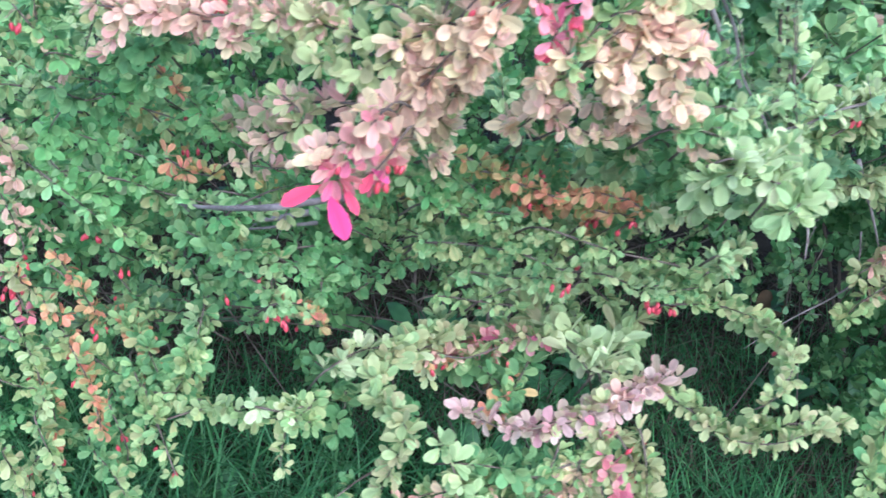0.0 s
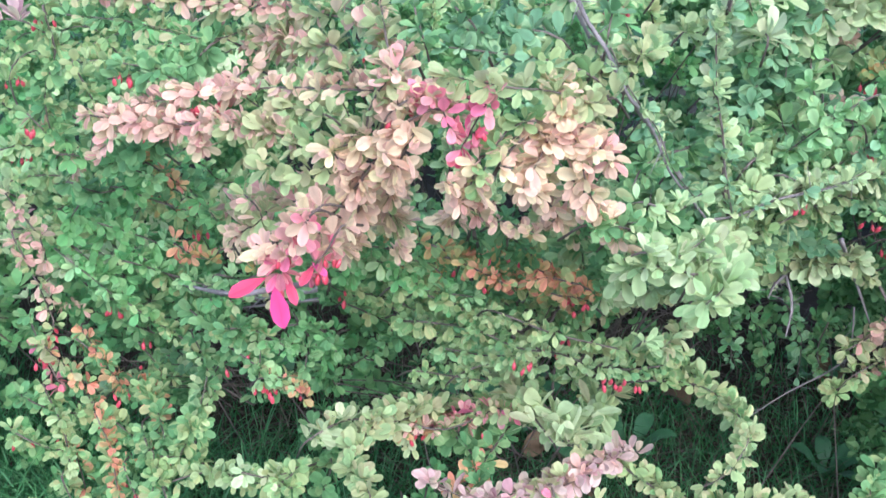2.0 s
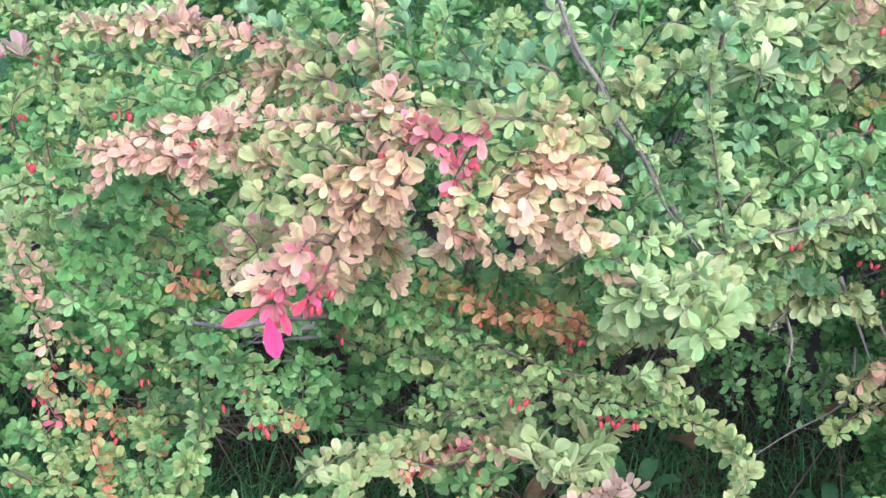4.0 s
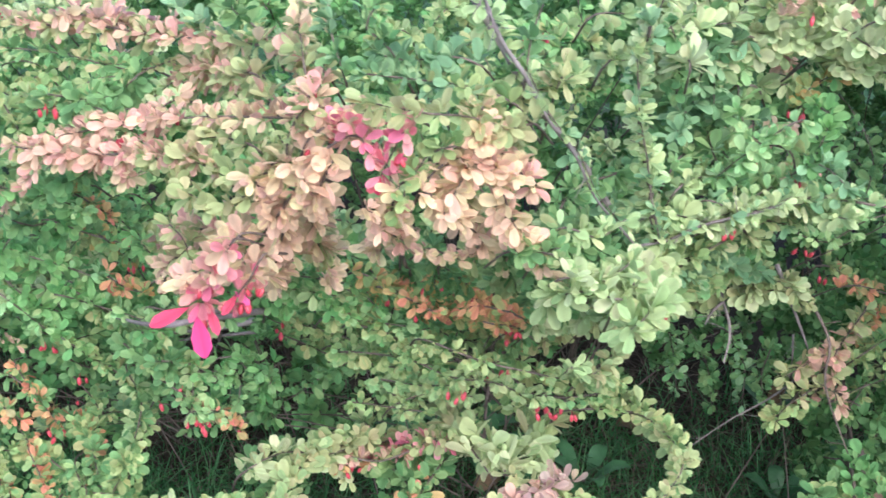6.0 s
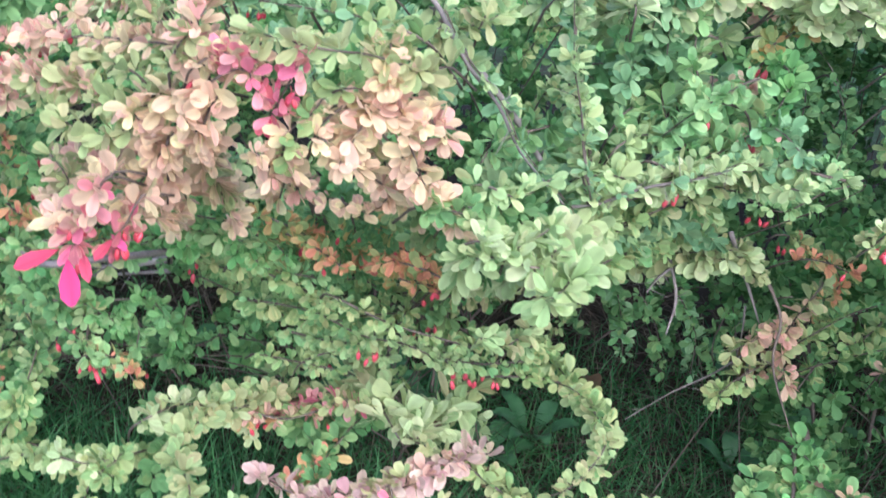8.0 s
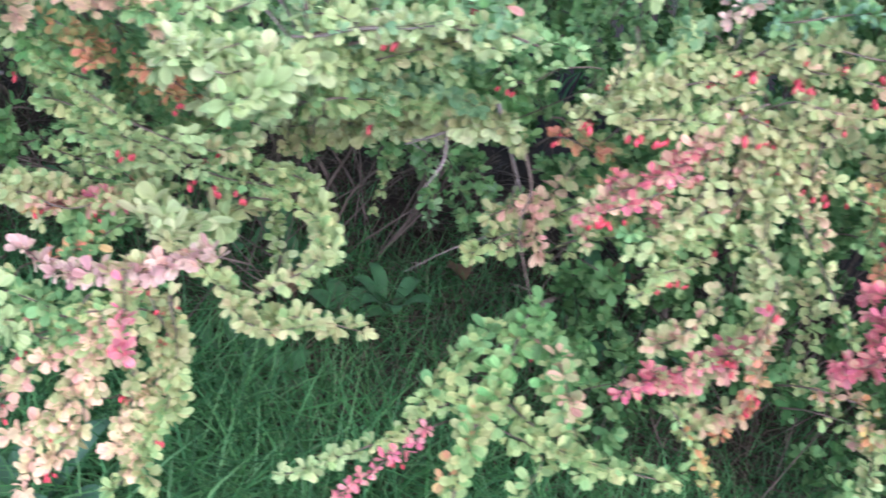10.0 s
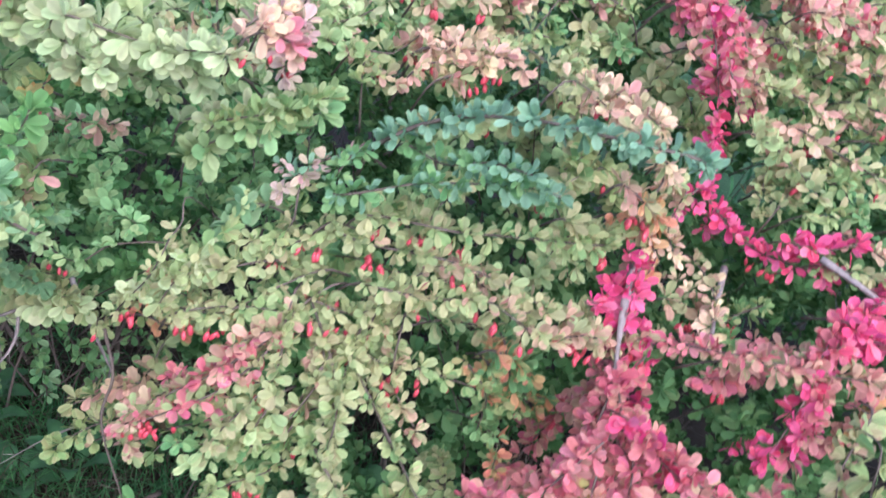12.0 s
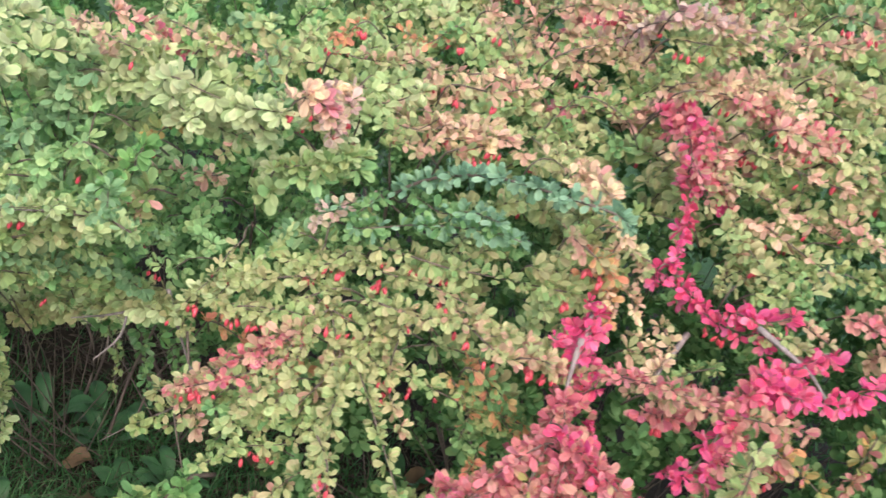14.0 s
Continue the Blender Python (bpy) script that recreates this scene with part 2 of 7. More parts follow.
def rosette(put, at, t, size, names, f, lean=0.55, finger=False, node=None):
    """A short shoot's tuft of leaves at a node; node: tufts stand by turns on either flank; finger: longer leaves that point along the shoot."""
    side = rand_unit()
    side = (side - t * side.dot(t)).normalized()
    if node is not None and node % 5:
        flank = t.cross(Vector((0, -0.5, 0.87)))
        if flank.length > 0.3:
            side = (flank.normalized() * (1.0 if node % 2 else -1.0) + side * 0.75).normalized()
            lean = 0.35
    axis = (Vector((0, 0, 1)) * lean + Vector((0, -0.25, 0)) + side * 0.8 + t * 0.30).normalized()
    if finger:
        axis = (t * 1.0 + side * 0.55 + Vector((0, -0.15, 0.15))).normalized()
    a = axis.orthogonal().normalized()
    b = axis.cross(a)
    n = rng.randint(4, 5) if finger else rng.randint(5, 8)
    start = rng.uniform(0, math.tau)
    for k in range(n):
        ang = start + k * math.tau / n + rng.uniform(-0.7, 0.7)
        opening = rng.uniform(0.25, 0.85) if finger else rng.uniform(0.45, 1.15)
        way = (axis * math.cos(opening) + (a * math.cos(ang) + b * math.sin(ang)) * math.sin(opening)).normalized()
        s = size * rng.uniform(0.48, 1.12)
        up = axis * 0.8 + Vector((0, 0, 0.5)) + rand_unit() * 0.25
        put(leaf_pose(at + way * 0.0015, way, up, s), tint(names, f))


berry_bm = bmesh.new()
bmesh.ops.create_uvsphere(berry_bm, u_segments=8, v_segments=6, radius=1.0)
for v in berry_bm.verts:
    v.co.x, v.co.y, v.co.z = v.co.x * 0.0023, v.co.y * 0.0023, v.co.z * 0.0046 - 0.0076
bmesh.ops.create_cone(berry_bm, segments=4, radius1=0.0003, radius2=0.0003, depth=0.004, cap_ends=False, matrix=Matrix.Translation((0, 0, -0.0015)))
BERRY_MESH = bpy.data.meshes.new("berry")
berry_bm.to_mesh(BERRY_MESH)
berry_bm.free()
BERRY_MESH.materials.append(BERRY)
BERRY_MESH.polygons.foreach_set("use_smooth", [True] * len(BERRY_MESH.polygons))


# ---- the barberry bushes ----
def bush(label, base):
    ob = new("barberry_bush")
    ob.location = base
    return tagged(ob, label, "bush", group="barberry bushes")


LEFT = bush("barberry bush with green, peach and pink autumn leaves growing over grass", (0.10, 1.10, 0))
RIGHT = bush("barberry bush turning cream, rose and crimson with hanging red berries", (0.72, 1.16, 0))
singles = {LEFT: 0, RIGHT: 0}
taken = []  # where branches stand already
bpy.context.view_layer.update()


def twig(plant, pts, r0, r1, mat, thorns=0, step=0.012):
    pts, tans = spline(pts, step)
    bm = bmesh.new()
    add_tube(bm, pts, tans, r0, r1)
    for i in range(thorns):
        k = rng.randrange(1, len(pts) - 1)
        d = (rand_unit() + tans[k] * 0.3).normalized()
        add_tube(bm, [pts[k], pts[k] + d * rng.uniform(0.008, 0.02)], [d, d], r1 * 0.7, 0.0002, 4)
    ob = part("branch", bm, mat, plant)
    ob.matrix_parent_inverse = Matrix.Translation(-plant.location)
    return ob, pts, tans


# openings in the growth, through which one sees the ground: where on the ground, the way up through it, the radius
FRONT_GAPS = (
    (-0.23, 1.25, 0.15, 0.05), (-0.25, 1.06, 0.15, 0.07), (0.30, 1.50, 0.15, 0.05), (0.50, 1.55, 0.15, 0.05), (0.48, 1.32, 0.15, 0.09),
    (-0.32, 1.34, 0.15, 0.04), (0.39, 1.20, 0.15, 0.10), (0.31, 0.98, 0.15, 0.14), (-0.18, 0.87, 0.15, 0.10), (0.45, 1.02, 0.15, 0.12),
    (0.05, 1.37, 0.60, 0.07), (0.15, 1.16, 0.60, 0.12), (0.23, 1.32, 0.60, 0.11), (0.26, 1.55, 0.60, 0.06), (0.15, 0.90, 0.60, 0.16),
)
MIDDLE_GAPS = (
    (0.35, 1.07, 0.60, 0.14), (0.73, 1.12, 0.60, 0.08), (0.26, 1.42, 0.40, 0.08), (-0.37, 1.28, 0.40, 0.05), (0.37, 1.14, 0.40, 0.12),
    (-0.10, 0.67, 0.40, 0.14), (-0.05, 1.24, 0.80, 0.09), (0.07, 1.36, 0.80, 0.08), (0.46, 1.72, 0.80, 0.03), (0.51, 1.52, 0.80, 0.04),
    (0.43, 1.79, 0.80, 0.03), (0.51, 1.56, 0.80, 0.04), (-0.03, 3.46, 0.80, 0.05), (0.38, 2.10, 0.80, 0.03), (0.45, 2.58, 0.80, 0.04),
)
INNER_GAPS = (
    (-0.15, 1.80, 0.80, 0.04), (-0.07, 1.95, 0.80, 0.03), (0.94, 2.31, 0.80, 0.04), (0.34, 3.61, 0.80, 0.05), (0.30, 5.93, 0.80, 0.04),
    (-0.63, 2.18, 0.80, 0.05), (-0.29, 2.80, 0.80, 0.03), (0.48, 1.97, 0.39, 0.05), (0.57, 2.53, 0.39, 0.06), (0.50, 2.22, 0.39, 0.04),
    (0.42, 1.76, 0.39, 0.03), (0.18, 2.36, 0.39, 0.03), (0.53, 1.49, 0.39, 0.03), (0.34, 1.68, 0.39, 0.04),
    (0.81, 2.62, 0.22, 0.09), (0.85, 2.36, 0.22, 0.10), (0.97, 2.76, 0.22, 0.09),
)
OPENINGS = FRONT_GAPS + MIDDLE_GAPS + INNER_GAPS


def in_opening(q):
    if q.y > 1.25:
        return False
    for x, y, x_up, r in OPENINGS:
        foot = Vector((x, y, 0.0))
        way = Vector((x_up, -0.07, 0.98)) - foot
        reach = way.length
        way /= reach
        d = q - foot
        k = d.dot(way)
        if (d - way * k).length < r * (1 - 0.8 * k / reach):
            return True
    return False


def sprig(plant, names, size, gap, pts, wood=1.1, berries=0, single=False, thorns=0, bark=BARK, side=1.0, finger=False, stub=True):
    """One branch: its wood, which runs back into the bush, tufts of leaves along it, and berries below it."""
    names = names.split(",")
    pts = [Vector(p) for p in pts]
    taken.extend(pts)
    crown = plant.location + Vector((rng.uniform(-0.07, 0.07), rng.uniform(-0.05, 0.05), 0.02))
    back = [crown]
    if names[0] != "bare" and stub:
        way = pts[0] - crown
        dive = (pts[0] - pts[1]).normalized() * 0.03 + Vector((0, 0.05, -0.05))
        if rng.random() < 0.05:
            back += [crown + way * 0.45 + Vector((0, 0.03, 0.03)), pts[0] + dive]
        else:
            back = [pts[0] + dive * 0.6]
    else:
        back = []
    size, gap, wood = size / 1000, gap / 1000, wood / 1000
    ob, wpts, wtan = twig(plant, back + pts, wood * (1.4 if names[0] == "bare" else 0.9), wood * 0.5, bark, thorns)
    tagged(ob, "bare grey thorny twig" if names[0] == "bare" else "slender branch with " + WORDS[names[0]] + (" to " + WORDS[names[-1]] if names[-1] != names[0] else "") + " leaves")
    if names[0] == "bare":
        return ob
    nodes, tans = spline(pts, gap)
    mass = Foliage()

    def put(m, colour):
        if single and singles[plant] < 300:
            singles[plant] += 1
            one = new("leaf", SINGLE[rng.randrange(4, 6) if finger else rng.randrange(4)])
            one.parent = ob
            one.matrix_basis = m
            one.color = (*colour, 1)
        else:
            mass.leaf(m, colour, NARROW if finger else SHAPES)

    for i, (q, t) in enumerate(zip(nodes, tans)):
        f = i / max(1, len(nodes) - 1)
        rosette(put, q + rand_unit() * 0.002 + t * gap * rng.uniform(-0.4, 0.4), t, size * (1.0 if f < 0.9 else 0.8), names, f, finger=finger, node=i)
    # short side shoots, mostly into the bush
    long = sum((b - a).length for a, b in zip(nodes, nodes[1:]))
    for k in range(int(side * long / 0.055)):
        i = rng.randrange(len(nodes))
        way = (rand_unit() * 0.8 + Vector((0, 1.0, -0.55)) + tans[i] * 0.3).normalized()
        reach = rng.uniform(0.025, 0.055)
        f = i / max(1, len(nodes) - 1)
        for j in range(1, int(reach / gap) + 1):
            if in_opening(nodes[i] + way * gap * j):
                break
            rosette(mass.leaf, nodes[i] + way * gap * j + rand_unit() * 0.003, way, size * rng.uniform(0.75, 0.95), (names[0], "green") if names[0] in ("green", "pale", "ygreen", "graygreen", "bright") else names, f * 0.6)
    # the shoot's end: a few leaves along its own way
    for k in range(4):
        d = (tans[-1] + rand_unit() * 0.5).normalized()
        put(leaf_pose(nodes[-1], d, Vector((0, -0.3, 1)), size * rng.uniform(0.7, 1.0)), tint(names, 1.0))
    if mass.n:
        leaves = linked("foliage", mass.mesh("foliage"), LEAF, ob)
        tagged(leaves, kind="stuff")
    for k in range(math.ceil(berries * (0.45 if plant is LEFT else 0.62))):
        q = nodes[rng.randrange(len(nodes))]
        for j in range(rng.randint(1, 4)):
            fruit = new("berry", BERRY_MESH)
            fruit.parent = ob
            fruit.matrix_basis = Matrix.Translation(q + Vector((rng.uniform(-0.007, 0.007), rng.uniform(-0.009, 0.005), -0.009))) @ pose(0, 0, 0, rng.uniform(-25, 25), rng.uniform(-25, 25), rng.uniform(0, 360)) @ Matrix.Scale(rng.uniform(0.64, 0.88), 4)
    return ob


sprig(LEFT, "peach,rose", 12.7, 8.6, [(0.060, 0.522, 0.730), (0.041, 0.527, 0.720), (-0.010, 0.559, 0.703), (-0.072, 0.601, 0.680), (-0.134, 0.613, 0.661), (-0.179, 0.609, 0.649), (-0.195, 0.610, 0.644)], berries=3)
sprig(LEFT, "rose", 13.2, 8.6, [(-0.048, 0.563, 0.667), (-0.091, 0.578, 0.660), (-0.146, 0.593, 0.646), (-0.193, 0.600, 0.641), (-0.210, 0.609, 0.637)])
sprig(LEFT, "cream,rose", 14.1, 8.6, [(0.028, 0.543, 0.745), (-0.011, 0.589, 0.739), (-0.073, 0.645, 0.721), (-0.124, 0.671, 0.714), (-0.178, 0.666, 0.718), (-0.238, 0.656, 0.712)])
sprig(LEFT, "cream,green", 12.3, 10.1, [(-0.101, 0.681, 0.694), (-0.137, 0.659, 0.687), (-0.189, 0.647, 0.697), (-0.240, 0.645, 0.697)])
sprig(LEFT, "rose,cream", 14.1, 9.4, [(-0.028, 0.550, 0.622), (-0.073, 0.594, 0.598), (-0.118, 0.662, 0.554), (-0.146, 0.701, 0.520)])
sprig(LEFT, "peach", 15.8, 7.8, [(0.052, 0.520, 0.714), (0.028, 0.522, 0.695), (0.008, 0.531, 0.682), (-0.013, 0.534, 0.672)], single=True)
sprig(LEFT, "peach", 15.8, 7.8, [(0.042, 0.521, 0.697), (0.033, 0.520, 0.673), (0.021, 0.555, 0.637), (0.013, 0.622, 0.576)], single=True)
sprig(LEFT, "peach", 15.0, 7.8, [(0.024, 0.529, 0.680), (0.006, 0.534, 0.651), (-0.010, 0.544, 0.625), (-0.022, 0.545, 0.604)], single=True)
sprig(LEFT, "peach", 14.2, 8.6, [(0.009, 0.535, 0.663), (0.005, 0.543, 0.631), (-0.012, 0.586, 0.581), (-0.029, 0.643, 0.528)])
sprig(LEFT, "cream", 15.8, 8.6, [(0.011, 0.538, 0.686), (-0.028, 0.548, 0.664), (-0.065, 0.570, 0.662), (-0.091, 0.575, 0.656)], single=True)
sprig(LEFT, "cream", 15.8, 8.6, [(-0.003, 0.539, 0.668), (-0.033, 0.541, 0.646), (-0.063, 0.550, 0.648)])
sprig(LEFT, "cream", 14.1, 8.6, [(-0.014, 0.548, 0.686), (-0.044, 0.577, 0.678), (-0.069, 0.594, 0.668)])
sprig(LEFT, "cream,rose", 14.1, 8.6, [(-0.014, 0.573, 0.711), (-0.049, 0.618, 0.704), (-0.087, 0.664, 0.692), (-0.114, 0.680, 0.679)])
sprig(LEFT, "peach", 15.0, 7.8, [(0.125, 0.558, 0.728), (0.127, 0.546, 0.714), (0.119, 0.529, 0.690), (0.111, 0.519, 0.671)], single=True)
sprig(LEFT, "peach", 14.2, 7.8, [(0.131, 0.547, 0.714), (0.142, 0.543, 0.684), (0.157, 0.549, 0.648), (0.165, 0.565, 0.633)], single=True)
sprig(LEFT, "peach,ygreen", 13.5, 8.6, [(0.117, 0.542, 0.684), (0.126, 0.600, 0.627), (0.121, 0.678, 0.550)], single=True)
sprig(LEFT, "peach", 13.5, 8.6, [(0.098, 0.525, 0.689), (0.116, 0.536, 0.702), (0.143, 0.553, 0.695), (0.163, 0.569, 0.676)], single=True)
sprig(LEFT, "peach", 15.8, 7.8, [(0.082, 0.524, 0.684), (0.079, 0.517, 0.667), (0.077, 0.535, 0.647), (0.065, 0.570, 0.613)], single=True)
sprig(LEFT, "pale", 16.7, 8.6, [(0.135, 0.609, 0.607), (0.149, 0.645, 0.577), (0.157, 0.684, 0.528)], single=True)
sprig(LEFT, "rose,pink", 12.5, 8.6, [(0.029, 0.516, 0.712), (0.051, 0.521, 0.722), (0.063, 0.519, 0.704)], single=True, berries=2)
sprig(LEFT, "pink,magenta", 13.0, 7.8, [(0.087, 0.525, 0.726), (0.079, 0.525, 0.710), (0.071, 0.521, 0.690)], single=True, berries=2)
sprig(LEFT, "cream", 14.1, 7.8, [(0.157, 0.567, 0.718), (0.145, 0.555, 0.717), (0.120, 0.540, 0.727), (0.095, 0.524, 0.732), (0.060, 0.520, 0.736)])
sprig(LEFT, "ygreen,graygreen", 14.1, 8.6, [(0.145, 0.570, 0.727), (0.116, 0.565, 0.737), (0.082, 0.552, 0.742), (0.056, 0.540, 0.746)])
sprig(LEFT, "graygreen", 14.1, 9.4, [(0.121, 0.582, 0.745), (0.099, 0.580, 0.750), (0.080, 0.566, 0.749), (0.064, 0.553, 0.754)])
sprig(LEFT, "ygreen", 14.1, 9.4, [(0.115, 0.534, 0.710), (0.096, 0.531, 0.701), (0.083, 0.517, 0.671)])
sprig(LEFT, "cream,peach", 12.3, 8.6, [(0.026, 0.524, 0.730), (0.017, 0.542, 0.748), (0.006, 0.572, 0.763), (-0.001, 0.593, 0.773)])
sprig(LEFT, "green,graygreen", 12.3, 9.4, [(0.043, 0.534, 0.747), (0.034, 0.543, 0.764), (0.029, 0.553, 0.781)])
sprig(LEFT, "cream", 15.8, 7.8, [(0.168, 0.594, 0.733), (0.173, 0.602, 0.744)])
sprig(LEFT, "pale,graygreen", 13.2, 9.4, [(0.109, 0.594, 0.787), (0.133, 0.587, 0.756), (0.151, 0.600, 0.724), (0.188, 0.638, 0.671), (0.225, 0.660, 0.614), (0.236, 0.660, 0.597)], stub=False, side=0.3, thorns=7, wood=3.4, bark=BARK_GREY)
sprig(LEFT, "pale,graygreen", 13.2, 7.0, [(0.252, 0.677, 0.601), (0.243, 0.676, 0.642), (0.231, 0.669, 0.682), (0.223, 0.656, 0.723), (0.222, 0.627, 0.770)], wood=1.8, side=0.1, stub=False, thorns=7)
sprig(LEFT, "graygreen,pale", 13.2, 7.0, [(0.253, 0.686, 0.597), (0.278, 0.694, 0.604), (0.304, 0.690, 0.615), (0.327, 0.694, 0.624), (0.351, 0.703, 0.632)], wood=2, side=0.1, stub=False)
sprig(LEFT, "graygreen,pale", 13.2, 7.0, [(0.254, 0.666, 0.595), (0.308, 0.684, 0.618), (0.357, 0.691, 0.640), (0.409, 0.673, 0.648)], wood=2, side=0.1, stub=False)
sprig(LEFT, "green", 13.2, 9.4, [(0.203, 0.657, 0.648), (0.218, 0.653, 0.657), (0.187, 0.625, 0.651), (0.178, 0.592, 0.643)])
sprig(LEFT, "green", 12.3, 9.4, [(0.173, 0.553, 0.636), (0.191, 0.575, 0.633), (0.216, 0.606, 0.617)])
sprig(LEFT, "graygreen,green", 15.8, 7.8, [(0.312, 0.719, 0.629), (0.294, 0.737, 0.642), (0.286, 0.772, 0.656)])
sprig(LEFT, "graygreen,green", 16.7, 7.8, [(0.296, 0.776, 0.651), (0.282, 0.758, 0.688), (0.270, 0.743, 0.723), (0.272, 0.742, 0.752)])
sprig(LEFT, "fresh", 15.0, 7.8, [(0.341, 0.717, 0.666), (0.315, 0.736, 0.664), (0.302, 0.760, 0.699), (0.313, 0.768, 0.729), (0.316, 0.779, 0.757)], berries=2)
sprig(LEFT, "green,graygreen", 13.2, 9.4, [(0.148, 0.585, 0.748), (0.149, 0.594, 0.767), (0.153, 0.602, 0.783)], berries=1)
sprig(LEFT, "green", 13.2, 9.4, [(0.255, 0.733, 0.693), (0.250, 0.707, 0.731), (0.238, 0.676, 0.759)])
sprig(LEFT, "light,pale", 21.1, 7.0, [(0.259, 0.665, 0.585), (0.243, 0.621, 0.595), (0.248, 0.575, 0.600), (0.243, 0.551, 0.600), (0.234, 0.543, 0.594)], single=True, side=0.3)
sprig(LEFT, "light,pale", 17.6, 7.0, [(0.239, 0.595, 0.609), (0.227, 0.551, 0.612), (0.207, 0.538, 0.622), (0.190, 0.538, 0.617), (0.177, 0.569, 0.590)], single=True, side=0.3)
sprig(LEFT, "ygreen,cream", 12.3, 7.8, [(0.284, 0.756, 0.547), (0.294, 0.782, 0.525), (0.340, 0.804, 0.518), (0.384, 0.815, 0.503), (0.403, 0.816, 0.485)])
sprig(LEFT, "pale,cream", 11.2, 7.0, [(0.248, 0.697, 0.517), (0.256, 0.730, 0.510), (0.299, 0.788, 0.502), (0.350, 0.824, 0.513), (0.393, 0.812, 0.506), (0.403, 0.799, 0.498)], berries=2)
sprig(LEFT, "ygreen", 9.1, 10.1, [(0.292, 0.820, 0.485), (0.278, 0.875, 0.405), (0.260, 0.934, 0.332), (0.253, 0.939, 0.289)], side=0.3)
sprig(LEFT, "bare", 0.0, 0.0, [(0.331, 0.817, 0.489), (0.342, 0.792, 0.465), (0.337, 0.759, 0.450)], wood=1.3, thorns=7, bark=BARK_GREY)
sprig(LEFT, "bare", 0.0, 0.0, [(0.338, 0.817, 0.482), (0.323, 0.790, 0.481), (0.313, 0.749, 0.491)], wood=1.2, thorns=7, bark=BARK_GREY)
sprig(LEFT, "ygreen,pale", 15.0, 7.0, [(0.155, 0.753, 0.431), (0.188, 0.756, 0.411), (0.217, 0.766, 0.410), (0.245, 0.729, 0.428), (0.283, 0.667, 0.435), (0.300, 0.629, 0.438), (0.295, 0.601, 0.432)], single=True, side=0.3)
sprig(LEFT, "ygreen,cream", 11.2, 7.8, [(0.211, 0.679, 0.434), (0.258, 0.677, 0.442), (0.284, 0.646, 0.448), (0.296, 0.607, 0.450), (0.279, 0.570, 0.441), (0.265, 0.566, 0.430)], berries=2, side=0.3)
sprig(LEFT, "cream", 11.2, 7.0, [(0.172, 0.608, 0.413), (0.227, 0.601, 0.401), (0.251, 0.573, 0.397), (0.285, 0.560, 0.407), (0.315, 0.565, 0.423)], side=0.3)
sprig(LEFT, "ygreen", 10.6, 7.0, [(-0.048, 0.722, 0.462), (-0.035, 0.745, 0.438), (0.012, 0.765, 0.415), (0.051, 0.757, 0.396), (0.085, 0.741, 0.390)], berries=2)
sprig(LEFT, "orange", 12.3, 7.0, [(0.103, 0.759, 0.482), (0.139, 0.765, 0.470), (0.160, 0.729, 0.486)], berries=3)
sprig(LEFT, "amber", 12.3, 7.8, [(-0.023, 0.789, 0.461), (-0.010, 0.811, 0.433), (0.005, 0.829, 0.414)], berries=3)
sprig(LEFT, "ygreen,pale", 11.4, 7.0, [(0.147, 0.777, 0.439), (0.126, 0.759, 0.422), (0.096, 0.756, 0.412), (0.077, 0.760, 0.400), (0.048, 0.753, 0.381)], berries=2)
sprig(LEFT, "ygreen,pale", 11.4, 7.8, [(0.133, 0.764, 0.438), (0.124, 0.724, 0.420), (0.120, 0.688, 0.408), (0.109, 0.672, 0.389)], berries=1)
sprig(LEFT, "green", 12.3, 7.0, [(0.032, 0.774, 0.401), (-0.004, 0.747, 0.392), (-0.040, 0.727, 0.367), (-0.086, 0.708, 0.354), (-0.114, 0.677, 0.357)], berries=1)
sprig(LEFT, "green", 12.3, 7.0, [(0.194, 0.639, 0.549), (0.186, 0.697, 0.503), (0.162, 0.744, 0.455), (0.137, 0.747, 0.419)], berries=3)
sprig(LEFT, "green", 10.6, 10.9, [(0.071, 0.625, 0.583), (0.055, 0.728, 0.496), (0.038, 0.795, 0.421), (0.029, 0.792, 0.396)], wood=1.8)
sprig(LEFT, "green,amber", 11.4, 8.6, [(0.096, 0.605, 0.602), (0.088, 0.703, 0.521), (0.075, 0.776, 0.444)], berries=3)
sprig(LEFT, "green", 10.6, 8.6, [(0.112, 0.746, 0.507), (0.105, 0.774, 0.457), (0.103, 0.774, 0.420)])
sprig(LEFT, "green", 11.4, 8.6, [(0.025, 0.743, 0.505), (0.014, 0.799, 0.438), (0.001, 0.822, 0.398)])
sprig(LEFT, "pale,cream", 15.8, 6.2, [(0.123, 0.664, 0.399), (0.099, 0.680, 0.390), (0.060, 0.666, 0.384), (0.021, 0.638, 0.398), (-0.001, 0.579, 0.390), (0.020, 0.541, 0.396), (0.025, 0.530, 0.389), (0.014, 0.524, 0.344)], single=True)
sprig(LEFT, "pink,orange", 13.2, 12.5, [(0.089, 0.666, 0.376), (0.058, 0.652, 0.377), (0.029, 0.631, 0.381)])
sprig(LEFT, "light,cream", 24.6, 10.9, [(0.152, 0.614, 0.410), (0.137, 0.634, 0.413), (0.122, 0.663, 0.411), (0.105, 0.685, 0.412)], single=True, finger=True, side=0)
sprig(LEFT, "light,cream", 24.6, 10.1, [(0.158, 0.616, 0.403), (0.173, 0.652, 0.407), (0.186, 0.682, 0.405), (0.198, 0.696, 0.409)], single=True, finger=True, side=0)
